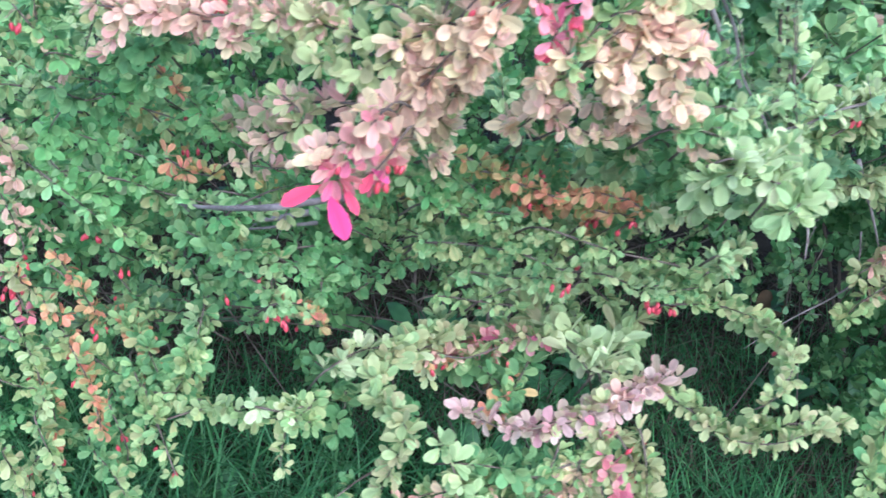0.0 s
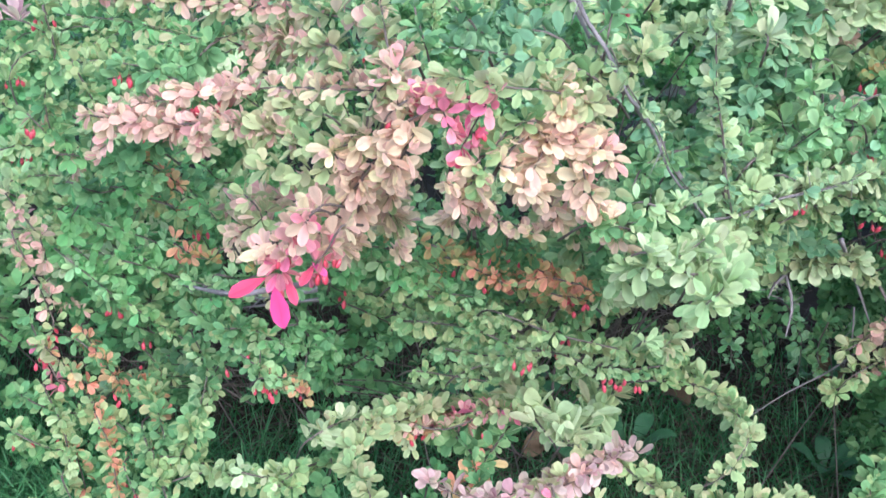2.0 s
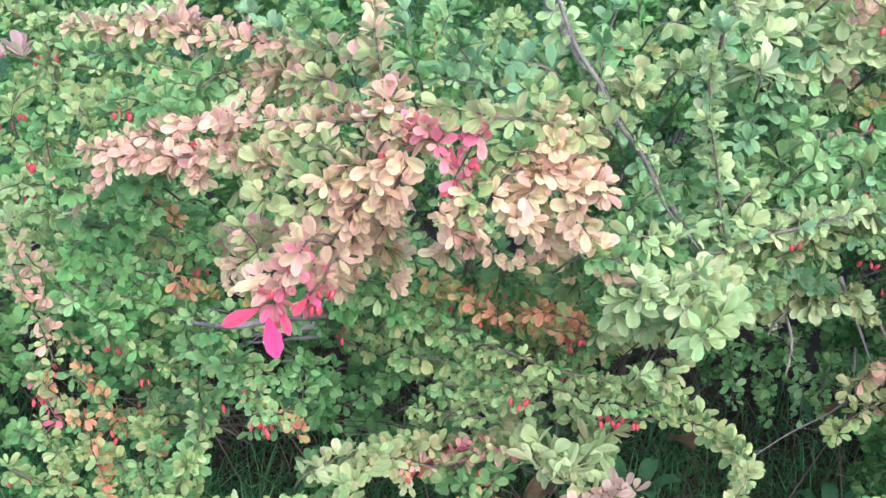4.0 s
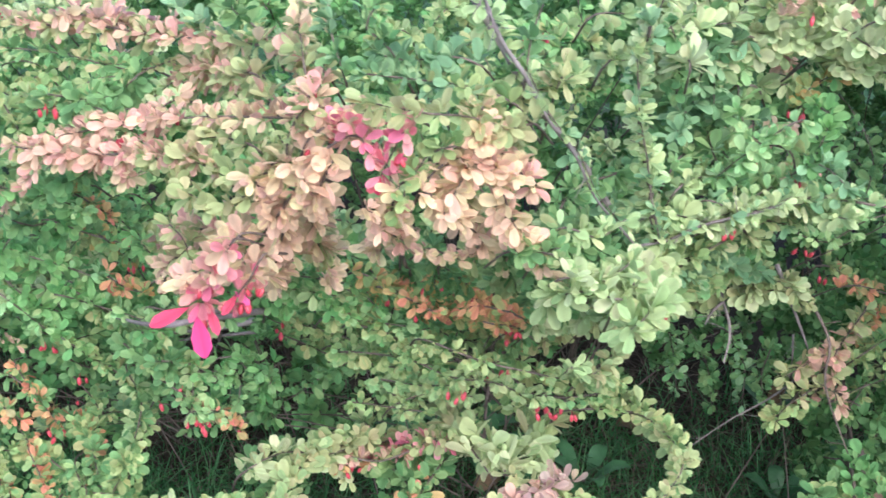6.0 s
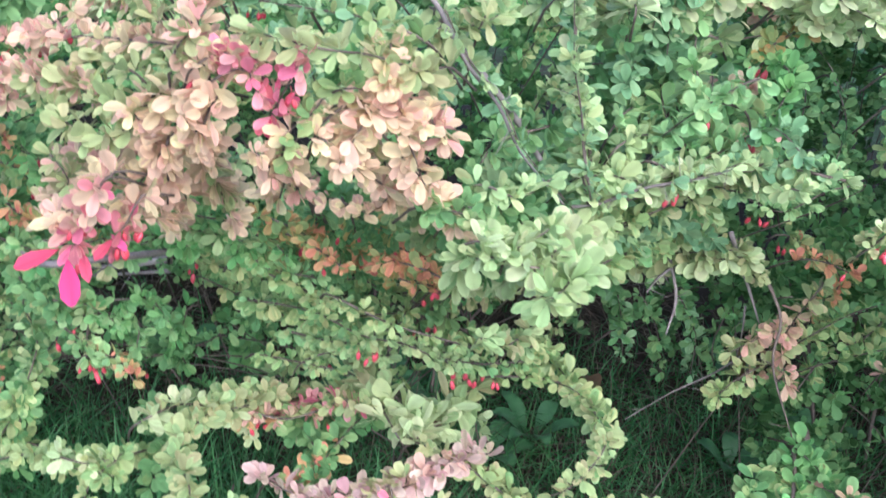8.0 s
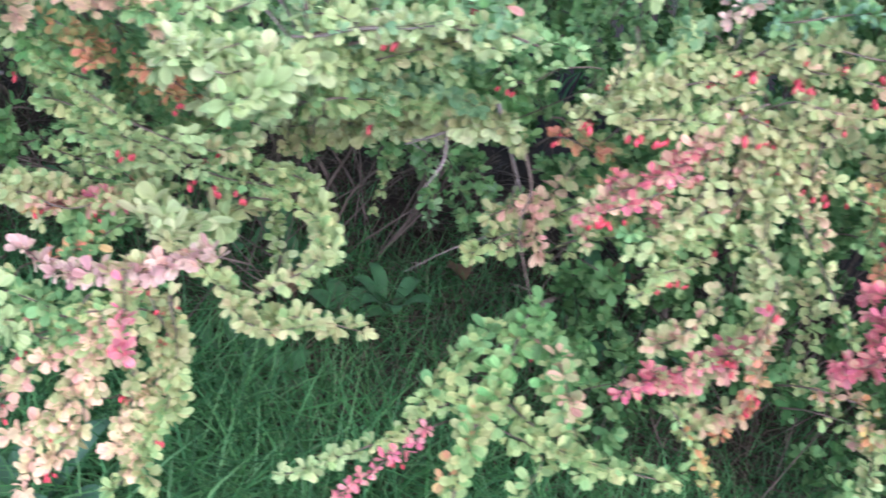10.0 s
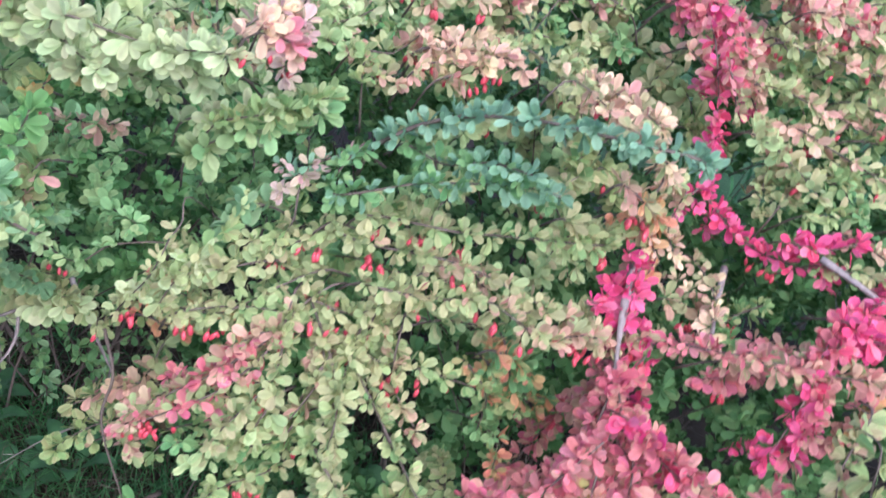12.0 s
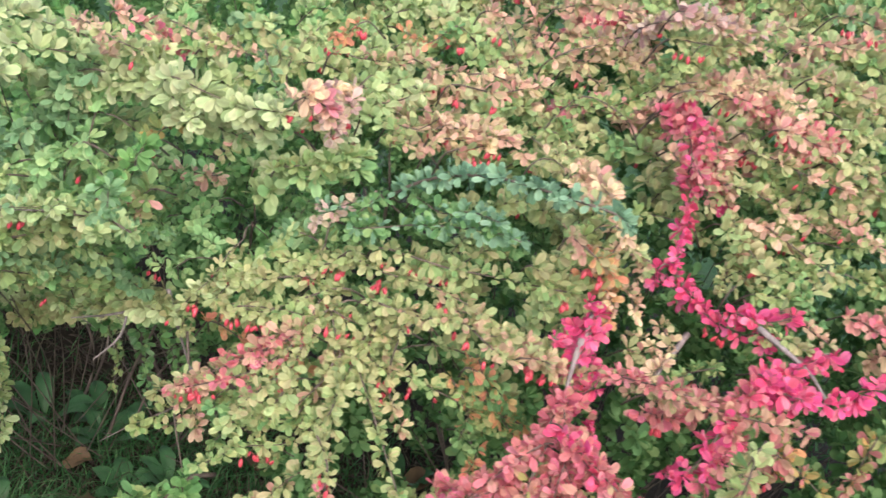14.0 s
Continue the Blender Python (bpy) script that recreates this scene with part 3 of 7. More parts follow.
sprig(LEFT, "lilac", 16.5, 7.5, [(0.213, 0.605, 0.419), (0.202, 0.599, 0.416), (0.180, 0.587, 0.405), (0.157, 0.573, 0.397), (0.105, 0.561, 0.384), (0.064, 0.569, 0.388)], single=True, berries=1, side=0.2)
sprig(LEFT, "ygreen,cream", 14.1, 7.0, [(0.196, 0.603, 0.412), (0.257, 0.586, 0.392), (0.275, 0.584, 0.396), (0.290, 0.579, 0.410), (0.323, 0.582, 0.415), (0.345, 0.602, 0.402)], single=True, berries=5, side=0.3)
sprig(LEFT, "cream,pink", 13.0, 7.8, [(0.157, 0.568, 0.402), (0.166, 0.551, 0.388), (0.173, 0.533, 0.373), (0.184, 0.525, 0.362)], single=True)
sprig(LEFT, "cream,peach", 13.5, 7.0, [(0.167, 0.562, 0.387), (0.163, 0.549, 0.348), (0.151, 0.533, 0.306), (0.150, 0.514, 0.271), (0.138, 0.492, 0.246)], berries=4)
sprig(LEFT, "cream,peach", 13.0, 7.0, [(0.178, 0.570, 0.386), (0.199, 0.568, 0.350), (0.196, 0.554, 0.310), (0.193, 0.535, 0.280), (0.202, 0.513, 0.253)], berries=4)
sprig(LEFT, "cream,peach", 12.5, 7.0, [(0.173, 0.561, 0.346), (0.191, 0.527, 0.282), (0.183, 0.517, 0.261)], berries=3)
sprig(LEFT, "ygreen,rose", 10.5, 7.0, [(0.162, 0.554, 0.379), (0.100, 0.539, 0.350), (0.048, 0.543, 0.329), (0.001, 0.530, 0.305), (-0.043, 0.501, 0.282)], berries=4)
sprig(LEFT, "green,cream", 9.8, 8.6, [(0.099, 0.533, 0.336), (0.085, 0.516, 0.307), (0.066, 0.500, 0.286)], berries=2)
sprig(LEFT, "green,orange", 14.1, 8.6, [(0.113, 0.647, 0.387), (0.100, 0.609, 0.380), (0.087, 0.581, 0.378)])
sprig(LEFT, "green", 15.8, 8.6, [(0.068, 0.645, 0.378), (0.090, 0.617, 0.382), (0.099, 0.579, 0.382)])
sprig(LEFT, "green", 15.0, 8.6, [(0.068, 0.542, 0.363), (0.098, 0.543, 0.363), (0.123, 0.540, 0.361)])
sprig(LEFT, "pale", 15.8, 7.8, [(0.050, 0.545, 0.378), (0.071, 0.529, 0.353), (0.090, 0.521, 0.343)])
sprig(LEFT, "bright", 15.8, 8.6, [(-0.182, 0.661, 0.588), (-0.220, 0.700, 0.535), (-0.240, 0.718, 0.500), (-0.253, 0.700, 0.481)])
sprig(LEFT, "amber,bright", 13.2, 8.6, [(-0.220, 0.734, 0.513), (-0.198, 0.743, 0.489), (-0.189, 0.758, 0.467), (-0.186, 0.776, 0.439)])
sprig(LEFT, "green", 15.0, 7.8, [(-0.256, 0.652, 0.595), (-0.231, 0.664, 0.573), (-0.200, 0.649, 0.591), (-0.164, 0.621, 0.617)])
sprig(LEFT, "bright", 15.8, 8.6, [(-0.266, 0.689, 0.517), (-0.277, 0.685, 0.485), (-0.255, 0.689, 0.459), (-0.231, 0.692, 0.449)])
sprig(LEFT, "cream,rose", 12.0, 7.8, [(-0.319, 0.667, 0.529), (-0.314, 0.681, 0.502), (-0.306, 0.690, 0.477), (-0.302, 0.689, 0.456)])
sprig(LEFT, "rose,ygreen", 12.0, 7.8, [(-0.330, 0.687, 0.480), (-0.317, 0.686, 0.449), (-0.294, 0.676, 0.403), (-0.298, 0.670, 0.392)], berries=2)
sprig(LEFT, "green,pink", 11.0, 7.8, [(-0.317, 0.677, 0.402), (-0.299, 0.667, 0.365), (-0.287, 0.662, 0.346)], berries=3)
sprig(LEFT, "orange,green", 11.4, 7.8, [(-0.269, 0.677, 0.399), (-0.249, 0.675, 0.369), (-0.232, 0.680, 0.331)], berries=3)
sprig(LEFT, "green", 11.4, 7.8, [(-0.245, 0.725, 0.367), (-0.217, 0.722, 0.331), (-0.218, 0.707, 0.309)], berries=2)
sprig(LEFT, "green", 13.2, 7.8, [(-0.174, 0.678, 0.440), (-0.124, 0.624, 0.459), (-0.103, 0.618, 0.467), (-0.133, 0.660, 0.407)], berries=1)
sprig(LEFT, "green,ygreen", 13.2, 7.0, [(-0.150, 0.704, 0.369), (-0.150, 0.649, 0.364), (-0.147, 0.615, 0.355), (-0.154, 0.605, 0.337)])
sprig(LEFT, "green", 14.1, 7.8, [(-0.130, 0.663, 0.687), (-0.143, 0.638, 0.676), (-0.159, 0.626, 0.673), (-0.189, 0.624, 0.674)], berries=2)
sprig(LEFT, "green", 12.3, 8.6, [(-0.140, 0.619, 0.666), (-0.168, 0.627, 0.668), (-0.204, 0.629, 0.658)])
sprig(LEFT, "ygreen,green", 13.2, 7.0, [(-0.264, 0.657, 0.697), (-0.256, 0.654, 0.664), (-0.266, 0.650, 0.628), (-0.264, 0.654, 0.579)], berries=2)
sprig(LEFT, "lilac", 17.1, 10.9, [(-0.284, 0.667, 0.679), (-0.302, 0.666, 0.679)])
sprig(LEFT, "ygreen", 13.2, 7.8, [(-0.292, 0.648, 0.639), (-0.284, 0.653, 0.656), (-0.263, 0.659, 0.666)], berries=2)
sprig(LEFT, "rose", 12.3, 9.4, [(-0.103, 0.646, 0.674), (-0.116, 0.621, 0.664), (-0.141, 0.612, 0.668)], berries=5)
sprig(LEFT, "graygreen", 14.1, 8.6, [(-0.057, 0.647, 0.718), (-0.087, 0.663, 0.722), (-0.112, 0.675, 0.732)])
sprig(LEFT, "green", 14.1, 8.6, [(-0.033, 0.615, 0.742), (-0.054, 0.633, 0.746), (-0.066, 0.646, 0.753)])
sprig(LEFT, "green", 14.1, 8.6, [(0.067, 0.554, 0.758), (0.051, 0.557, 0.769), (0.056, 0.563, 0.782)])
sprig(LEFT, "bright,green", 13.2, 8.6, [(-0.230, 0.715, 0.466), (-0.200, 0.704, 0.454), (-0.162, 0.673, 0.467)])
sprig(LEFT, "green", 13.2, 8.6, [(-0.177, 0.693, 0.555), (-0.169, 0.722, 0.527), (-0.180, 0.737, 0.491)], berries=3)
sprig(LEFT, "ygreen", 13.2, 7.0, [(-0.169, 0.604, 0.335), (-0.143, 0.616, 0.326), (-0.105, 0.619, 0.313), (-0.063, 0.622, 0.326), (-0.029, 0.612, 0.349)], side=0.3)
sprig(LEFT, "green,orange", 11.0, 7.8, [(-0.276, 0.667, 0.359), (-0.263, 0.664, 0.338), (-0.239, 0.653, 0.312), (-0.214, 0.614, 0.293)], berries=4)
sprig(LEFT, "ygreen,orange", 11.0, 7.8, [(-0.278, 0.642, 0.318), (-0.263, 0.635, 0.288), (-0.260, 0.642, 0.234)], berries=4)
sprig(LEFT, "ygreen", 11.0, 7.0, [(-0.184, 0.617, 0.340), (-0.157, 0.580, 0.314), (-0.142, 0.564, 0.292)], berries=3)
sprig(LEFT, "green,ygreen", 11.0, 7.0, [(-0.206, 0.609, 0.311), (-0.188, 0.597, 0.277), (-0.197, 0.601, 0.227)], berries=4)
sprig(LEFT, "ygreen,green", 12.3, 7.8, [(-0.139, 0.653, 0.374), (-0.143, 0.622, 0.356), (-0.144, 0.611, 0.336)])
sprig(LEFT, "orange,green", 11.4, 7.8, [(-0.214, 0.693, 0.331), (-0.184, 0.641, 0.339), (-0.186, 0.609, 0.327)], berries=3)
sprig(LEFT, "ygreen", 11.0, 7.0, [(-0.303, 0.700, 0.159), (-0.321, 0.717, 0.102), (-0.315, 0.722, 0.060)], berries=3)
sprig(LEFT, "green", 15.0, 8.6, [(-0.049, 0.636, 0.360), (-0.024, 0.610, 0.357), (-0.027, 0.589, 0.333)])
sprig(LEFT, "fresh", 16.7, 7.8, [(0.300, 0.706, 0.621), (0.327, 0.735, 0.631), (0.303, 0.768, 0.637), (0.302, 0.797, 0.656), (0.293, 0.787, 0.676)])
sprig(LEFT, "graygreen", 15.8, 7.8, [(0.315, 0.768, 0.695), (0.281, 0.759, 0.689), (0.266, 0.741, 0.680), (0.259, 0.715, 0.670)])
sprig(LEFT, "graygreen", 15.8, 7.8, [(0.303, 0.753, 0.737), (0.276, 0.746, 0.723), (0.271, 0.741, 0.702)])
sprig(LEFT, "bright,amber", 13.2, 8.6, [(0.394, 0.774, 0.725), (0.366, 0.778, 0.702), (0.351, 0.773, 0.688)], berries=4)
sprig(LEFT, "light", 16.7, 7.0, [(0.436, 0.768, 0.749), (0.407, 0.779, 0.742), (0.377, 0.795, 0.736), (0.345, 0.805, 0.732)])
sprig(LEFT, "bright", 14.1, 8.6, [(0.358, 0.761, 0.689), (0.368, 0.732, 0.687), (0.359, 0.708, 0.660)])
sprig(LEFT, "graygreen", 13.2, 7.8, [(0.345, 0.711, 0.647), (0.362, 0.701, 0.663), (0.380, 0.679, 0.657)], berries=2)
sprig(RIGHT, "ygreen,orange", 12.3, 8.6, [(0.425, 0.861, 0.506), (0.478, 0.916, 0.462), (0.497, 0.910, 0.443), (0.467, 0.866, 0.433)], berries=1)
sprig(RIGHT, "ygreen", 12.3, 7.8, [(0.488, 0.857, 0.447), (0.463, 0.837, 0.431), (0.446, 0.818, 0.428), (0.401, 0.808, 0.424)])
sprig(RIGHT, "ygreen", 12.3, 7.8, [(0.521, 0.836, 0.459), (0.504, 0.824, 0.440), (0.482, 0.820, 0.427), (0.461, 0.800, 0.393)])
sprig(RIGHT, "blush,ygreen", 12.3, 10.1, [(0.441, 0.833, 0.436), (0.438, 0.816, 0.416), (0.420, 0.796, 0.395), (0.396, 0.786, 0.386)])
sprig(LEFT, "bare", 0.0, 0.0, [(0.373, 0.814, 0.523), (0.402, 0.811, 0.472), (0.417, 0.813, 0.444)], wood=1.6, bark=BARK_GREY)
sprig(RIGHT, "bare", 0.0, 0.0, [(0.408, 0.801, 0.496), (0.426, 0.783, 0.469), (0.427, 0.767, 0.436), (0.458, 0.752, 0.378)], thorns=7, wood=1.2, bark=BARK)
sprig(RIGHT, "bright,ygreen", 16.5, 7.0, [(0.468, 0.750, 0.381), (0.461, 0.745, 0.366), (0.456, 0.709, 0.346), (0.453, 0.665, 0.337), (0.450, 0.607, 0.313), (0.456, 0.572, 0.291)], wood=2.8, side=0.25)
sprig(LEFT, "ygreen,pale", 12.5, 7.0, [(0.453, 0.668, 0.335), (0.417, 0.645, 0.318), (0.388, 0.625, 0.287), (0.356, 0.594, 0.275), (0.329, 0.558, 0.277), (0.321, 0.548, 0.277)], side=0.3)
sprig(RIGHT, "ygreen", 13.5, 7.0, [(0.453, 0.664, 0.338), (0.495, 0.633, 0.347), (0.528, 0.609, 0.351), (0.566, 0.615, 0.348), (0.614, 0.629, 0.344)], side=0.3)
sprig(RIGHT, "green,ygreen", 16.5, 7.8, [(0.456, 0.737, 0.358), (0.430, 0.715, 0.356), (0.419, 0.677, 0.340), (0.400, 0.637, 0.317)], side=0.25)
sprig(RIGHT, "green,blush", 16.0, 7.8, [(0.463, 0.723, 0.364), (0.499, 0.686, 0.377), (0.520, 0.644, 0.370)], berries=1, side=0.25)
sprig(LEFT, "pink", 9.8, 7.8, [(0.416, 0.623, 0.310), (0.392, 0.610, 0.275), (0.378, 0.597, 0.260), (0.364, 0.571, 0.249)], berries=1)
sprig(RIGHT, "ygreen", 15.0, 7.8, [(0.470, 0.621, 0.340), (0.512, 0.609, 0.339), (0.506, 0.584, 0.313)])
sprig(RIGHT, "cream", 9.8, 7.0, [(0.474, 0.738, 0.643), (0.467, 0.717, 0.616), (0.455, 0.709, 0.595), (0.444, 0.714, 0.574)], berries=6)
sprig(RIGHT, "cream", 10.5, 7.0, [(0.567, 0.757, 0.668), (0.550, 0.755, 0.649), (0.524, 0.747, 0.633), (0.503, 0.734, 0.622), (0.449, 0.722, 0.586)], berries=8)
sprig(RIGHT, "cream,blush", 11.2, 7.0, [(0.579, 0.745, 0.630), (0.561, 0.731, 0.611), (0.550, 0.716, 0.594), (0.535, 0.711, 0.576), (0.499, 0.690, 0.548), (0.487, 0.671, 0.540), (0.482, 0.660, 0.538)], berries=10)
sprig(RIGHT, "flame", 10.5, 8.6, [(0.538, 0.703, 0.584), (0.523, 0.704, 0.564), (0.494, 0.713, 0.545)])
sprig(RIGHT, "cream,flame", 10.5, 7.0, [(0.557, 0.739, 0.622), (0.555, 0.718, 0.593), (0.532, 0.695, 0.562), (0.503, 0.677, 0.544), (0.478, 0.661, 0.533)], berries=8)
sprig(RIGHT, "cream", 11.2, 7.0, [(0.566, 0.742, 0.619), (0.591, 0.726, 0.589), (0.607, 0.698, 0.569), (0.610, 0.670, 0.550), (0.615, 0.660, 0.521)])
sprig(RIGHT, "cream,ygreen", 11.2, 7.0, [(0.591, 0.726, 0.589), (0.578, 0.715, 0.548), (0.576, 0.701, 0.507), (0.548, 0.664, 0.507), (0.535, 0.620, 0.507)], berries=5)
sprig(RIGHT, "ygreen,green", 10.5, 7.8, [(0.584, 0.703, 0.552), (0.573, 0.695, 0.531), (0.544, 0.681, 0.528), (0.514, 0.669, 0.529)])
sprig(RIGHT, "cream,flame", 10.5, 6.2, [(0.610, 0.659, 0.557), (0.629, 0.653, 0.536), (0.634, 0.645, 0.500), (0.622, 0.659, 0.462), (0.613, 0.672, 0.447), (0.581, 0.652, 0.425), (0.551, 0.635, 0.409)], berries=5)
sprig(RIGHT, "blush,orange", 10.5, 7.0, [(0.634, 0.651, 0.496), (0.657, 0.702, 0.419), (0.663, 0.741, 0.350), (0.653, 0.732, 0.324)], berries=2)
sprig(RIGHT, "cream,ygreen", 10.5, 7.0, [(0.612, 0.726, 0.581), (0.642, 0.707, 0.556), (0.700, 0.673, 0.502)])
sprig(RIGHT, "ygreen,amber", 9.8, 7.8, [(0.599, 0.657, 0.391), (0.626, 0.669, 0.354), (0.646, 0.677, 0.328), (0.665, 0.666, 0.306)])
sprig(RIGHT, "cream", 9.8, 7.8, [(0.570, 0.748, 0.637), (0.541, 0.735, 0.618), (0.517, 0.718, 0.602), (0.491, 0.710, 0.602)], berries=6)
sprig(RIGHT, "cream,blush", 10.5, 7.0, [(0.629, 0.746, 0.623), (0.604, 0.739, 0.603), (0.580, 0.727, 0.584)], berries=4)
sprig(RIGHT, "ygreen,cream", 10.5, 7.8, [(0.542, 0.759, 0.684), (0.541, 0.755, 0.654), (0.514, 0.747, 0.638)])
sprig(RIGHT, "cream,blush", 11.2, 7.0, [(0.564, 0.756, 0.663), (0.597, 0.757, 0.661), (0.656, 0.756, 0.667), (0.718, 0.760, 0.652), (0.764, 0.777, 0.630), (0.791, 0.788, 0.637)], berries=10)
sprig(RIGHT, "cream,ygreen", 11.2, 7.0, [(0.587, 0.762, 0.678), (0.620, 0.770, 0.679), (0.647, 0.771, 0.681), (0.677, 0.777, 0.685), (0.734, 0.794, 0.689), (0.747, 0.804, 0.688)], berries=9)
sprig(RIGHT, "cream,blush", 11.2, 7.0, [(0.596, 0.738, 0.642), (0.621, 0.739, 0.643), (0.653, 0.743, 0.646), (0.680, 0.745, 0.653), (0.718, 0.738, 0.644), (0.746, 0.753, 0.645), (0.762, 0.773, 0.634)], berries=10)
sprig(RIGHT, "cream,ygreen", 11.2, 7.0, [(0.615, 0.750, 0.643), (0.612, 0.734, 0.595), (0.649, 0.750, 0.583), (0.690, 0.776, 0.563), (0.732, 0.806, 0.534)], berries=6)
sprig(RIGHT, "cream,ygreen", 11.9, 6.2, [(0.606, 0.743, 0.625), (0.604, 0.725, 0.588), (0.602, 0.707, 0.562), (0.596, 0.684, 0.537)])
sprig(RIGHT, "cream", 11.2, 7.0, [(0.559, 0.728, 0.603), (0.560, 0.702, 0.574), (0.541, 0.672, 0.548), (0.534, 0.663, 0.533)], berries=4)
sprig(RIGHT, "cream,blush", 11.9, 7.0, [(0.581, 0.734, 0.600), (0.589, 0.719, 0.576), (0.577, 0.694, 0.549)])
sprig(RIGHT, "cream,blush", 11.9, 7.0, [(0.630, 0.750, 0.612), (0.635, 0.736, 0.576), (0.660, 0.731, 0.546)], berries=3)
sprig(RIGHT, "amber,green", 9.8, 8.6, [(0.687, 0.783, 0.586), (0.712, 0.801, 0.554), (0.752, 0.828, 0.535), (0.748, 0.850, 0.497)], berries=4)
sprig(RIGHT, "green,orange", 10.5, 7.8, [(0.697, 0.763, 0.619), (0.714, 0.792, 0.567), (0.739, 0.812, 0.533)])
sprig(RIGHT, "orange,green", 9.8, 7.8, [(0.680, 0.770, 0.585), (0.700, 0.782, 0.554), (0.700, 0.776, 0.528)])
sprig(RIGHT, "bare", 0.0, 0.0, [(0.769, 0.798, 0.655), (0.773, 0.772, 0.629), (0.776, 0.759, 0.615)], wood=2.2, bark=BARK_GREY)
sprig(RIGHT, "crimson,flame", 11.9, 8.6, [(0.772, 0.814, 0.667), (0.774, 0.798, 0.647), (0.772, 0.778, 0.625), (0.787, 0.765, 0.618)])
sprig(RIGHT, "flame,rust", 13.0, 6.2, [(0.776, 0.759, 0.618), (0.789, 0.739, 0.596), (0.805, 0.712, 0.572), (0.803, 0.683, 0.553), (0.819, 0.646, 0.526), (0.831, 0.638, 0.511)], single=True)
sprig(RIGHT, "flame", 12.2, 6.2, [(0.776, 0.757, 0.616), (0.770, 0.727, 0.579), (0.759, 0.697, 0.556), (0.735, 0.677, 0.540), (0.716, 0.654, 0.500), (0.698, 0.673, 0.477)], single=True)
sprig(RIGHT, "flame,crimson", 12.2, 6.2, [(0.788, 0.746, 0.601), (0.823, 0.737, 0.584), (0.860, 0.728, 0.569), (0.884, 0.716, 0.571), (0.922, 0.690, 0.570)], single=True)
sprig(RIGHT, "rust,amber", 11.5, 7.0, [(0.779, 0.717, 0.589), (0.780, 0.689, 0.550), (0.788, 0.676, 0.512), (0.785, 0.673, 0.469)], single=True)
sprig(RIGHT, "blush,amber", 10.5, 7.0, [(0.693, 0.689, 0.437), (0.737, 0.686, 0.439), (0.757, 0.681, 0.415), (0.794, 0.688, 0.446)])
sprig(RIGHT, "ygreen,blush", 11.2, 7.0, [(0.789, 0.681, 0.497), (0.791, 0.670, 0.446), (0.786, 0.665, 0.410)])
sprig(RIGHT, "ygreen", 10.5, 7.8, [(0.708, 0.700, 0.408), (0.746, 0.693, 0.412), (0.784, 0.672, 0.403)])
sprig(RIGHT, "bare", 0.0, 0.0, [(0.899, 0.867, 0.695), (0.932, 0.851, 0.689), (0.954, 0.846, 0.680), (0.971, 0.840, 0.667)], wood=2.3, bark=BARK_GREY)
sprig(RIGHT, "bare", 0.0, 0.0, [(0.779, 0.815, 0.659), (0.768, 0.815, 0.672), (0.778, 0.786, 0.619), (0.780, 0.772, 0.577)], wood=2.4, bark=BARK_GREY)
sprig(RIGHT, "bare", 0.0, 0.0, [(0.846, 0.901, 0.649), (0.840, 0.851, 0.643), (0.834, 0.792, 0.642)], wood=2.2, bark=BARK_GREY)
sprig(RIGHT, "crimson", 12.2, 9.4, [(0.776, 0.815, 0.663), (0.772, 0.799, 0.642), (0.796, 0.785, 0.634), (0.777, 0.761, 0.610)], single=True)
sprig(RIGHT, "crimson,flame", 11.5, 7.0, [(0.750, 0.969, 0.814), (0.765, 0.973, 0.813), (0.802, 0.955, 0.800)], single=True)
sprig(RIGHT, "flame,blush", 11.5, 7.0, [(0.799, 0.933, 0.789), (0.822, 0.956, 0.748)], single=True)
sprig(RIGHT, "crimson", 11.5, 7.0, [(0.814, 0.946, 0.731), (0.807, 0.936, 0.733), (0.813, 0.909, 0.706)], single=True)
sprig(RIGHT, "crimson", 10.8, 7.8, [(0.805, 0.899, 0.706), (0.800, 0.907, 0.687), (0.828, 0.921, 0.676)], single=True)
sprig(RIGHT, "crimson", 12.2, 7.0, [(0.811, 0.920, 0.695), (0.851, 0.901, 0.675), (0.886, 0.879, 0.678), (0.916, 0.866, 0.688)], single=True, berries=3)
sprig(RIGHT, "blush,cream", 11.2, 7.0, [(0.802, 0.960, 0.799), (0.832, 0.974, 0.757), (0.856, 0.965, 0.725), (0.856, 0.923, 0.696)])
sprig(RIGHT, "blush,flame", 10.5, 7.0, [(0.761, 0.967, 0.840), (0.807, 0.984, 0.848), (0.834, 1.005, 0.837), (0.851, 1.015, 0.830), (0.902, 1.010, 0.818)], berries=5)
sprig(RIGHT, "peach,blush", 9.5, 7.0, [(0.740, 0.979, 0.835), (0.774, 0.987, 0.840), (0.806, 1.027, 0.854), (0.834, 1.083, 0.867)])
sprig(RIGHT, "lilac,blush", 10.5, 7.0, [(0.701, 0.976, 0.874), (0.727, 0.947, 0.897), (0.756, 0.952, 0.906), (0.804, 1.007, 0.889)])
sprig(RIGHT, "blush,peach", 10.5, 7.0, [(0.636, 0.964, 0.827), (0.681, 0.987, 0.854), (0.719, 0.995, 0.845)])
sprig(RIGHT, "ygreen", 9.8, 7.0, [(0.719, 0.975, 0.796), (0.676, 0.968, 0.804), (0.654, 0.945, 0.768)])
sprig(RIGHT, "blush,peach", 10.5, 7.0, [(0.528, 0.887, 0.804), (0.566, 0.886, 0.802), (0.600, 0.901, 0.811), (0.638, 0.921, 0.805)], berries=4)
sprig(RIGHT, "blush,cream", 10.5, 7.0, [(0.594, 0.935, 0.849), (0.614, 0.926, 0.827), (0.633, 0.920, 0.804)], berries=3)
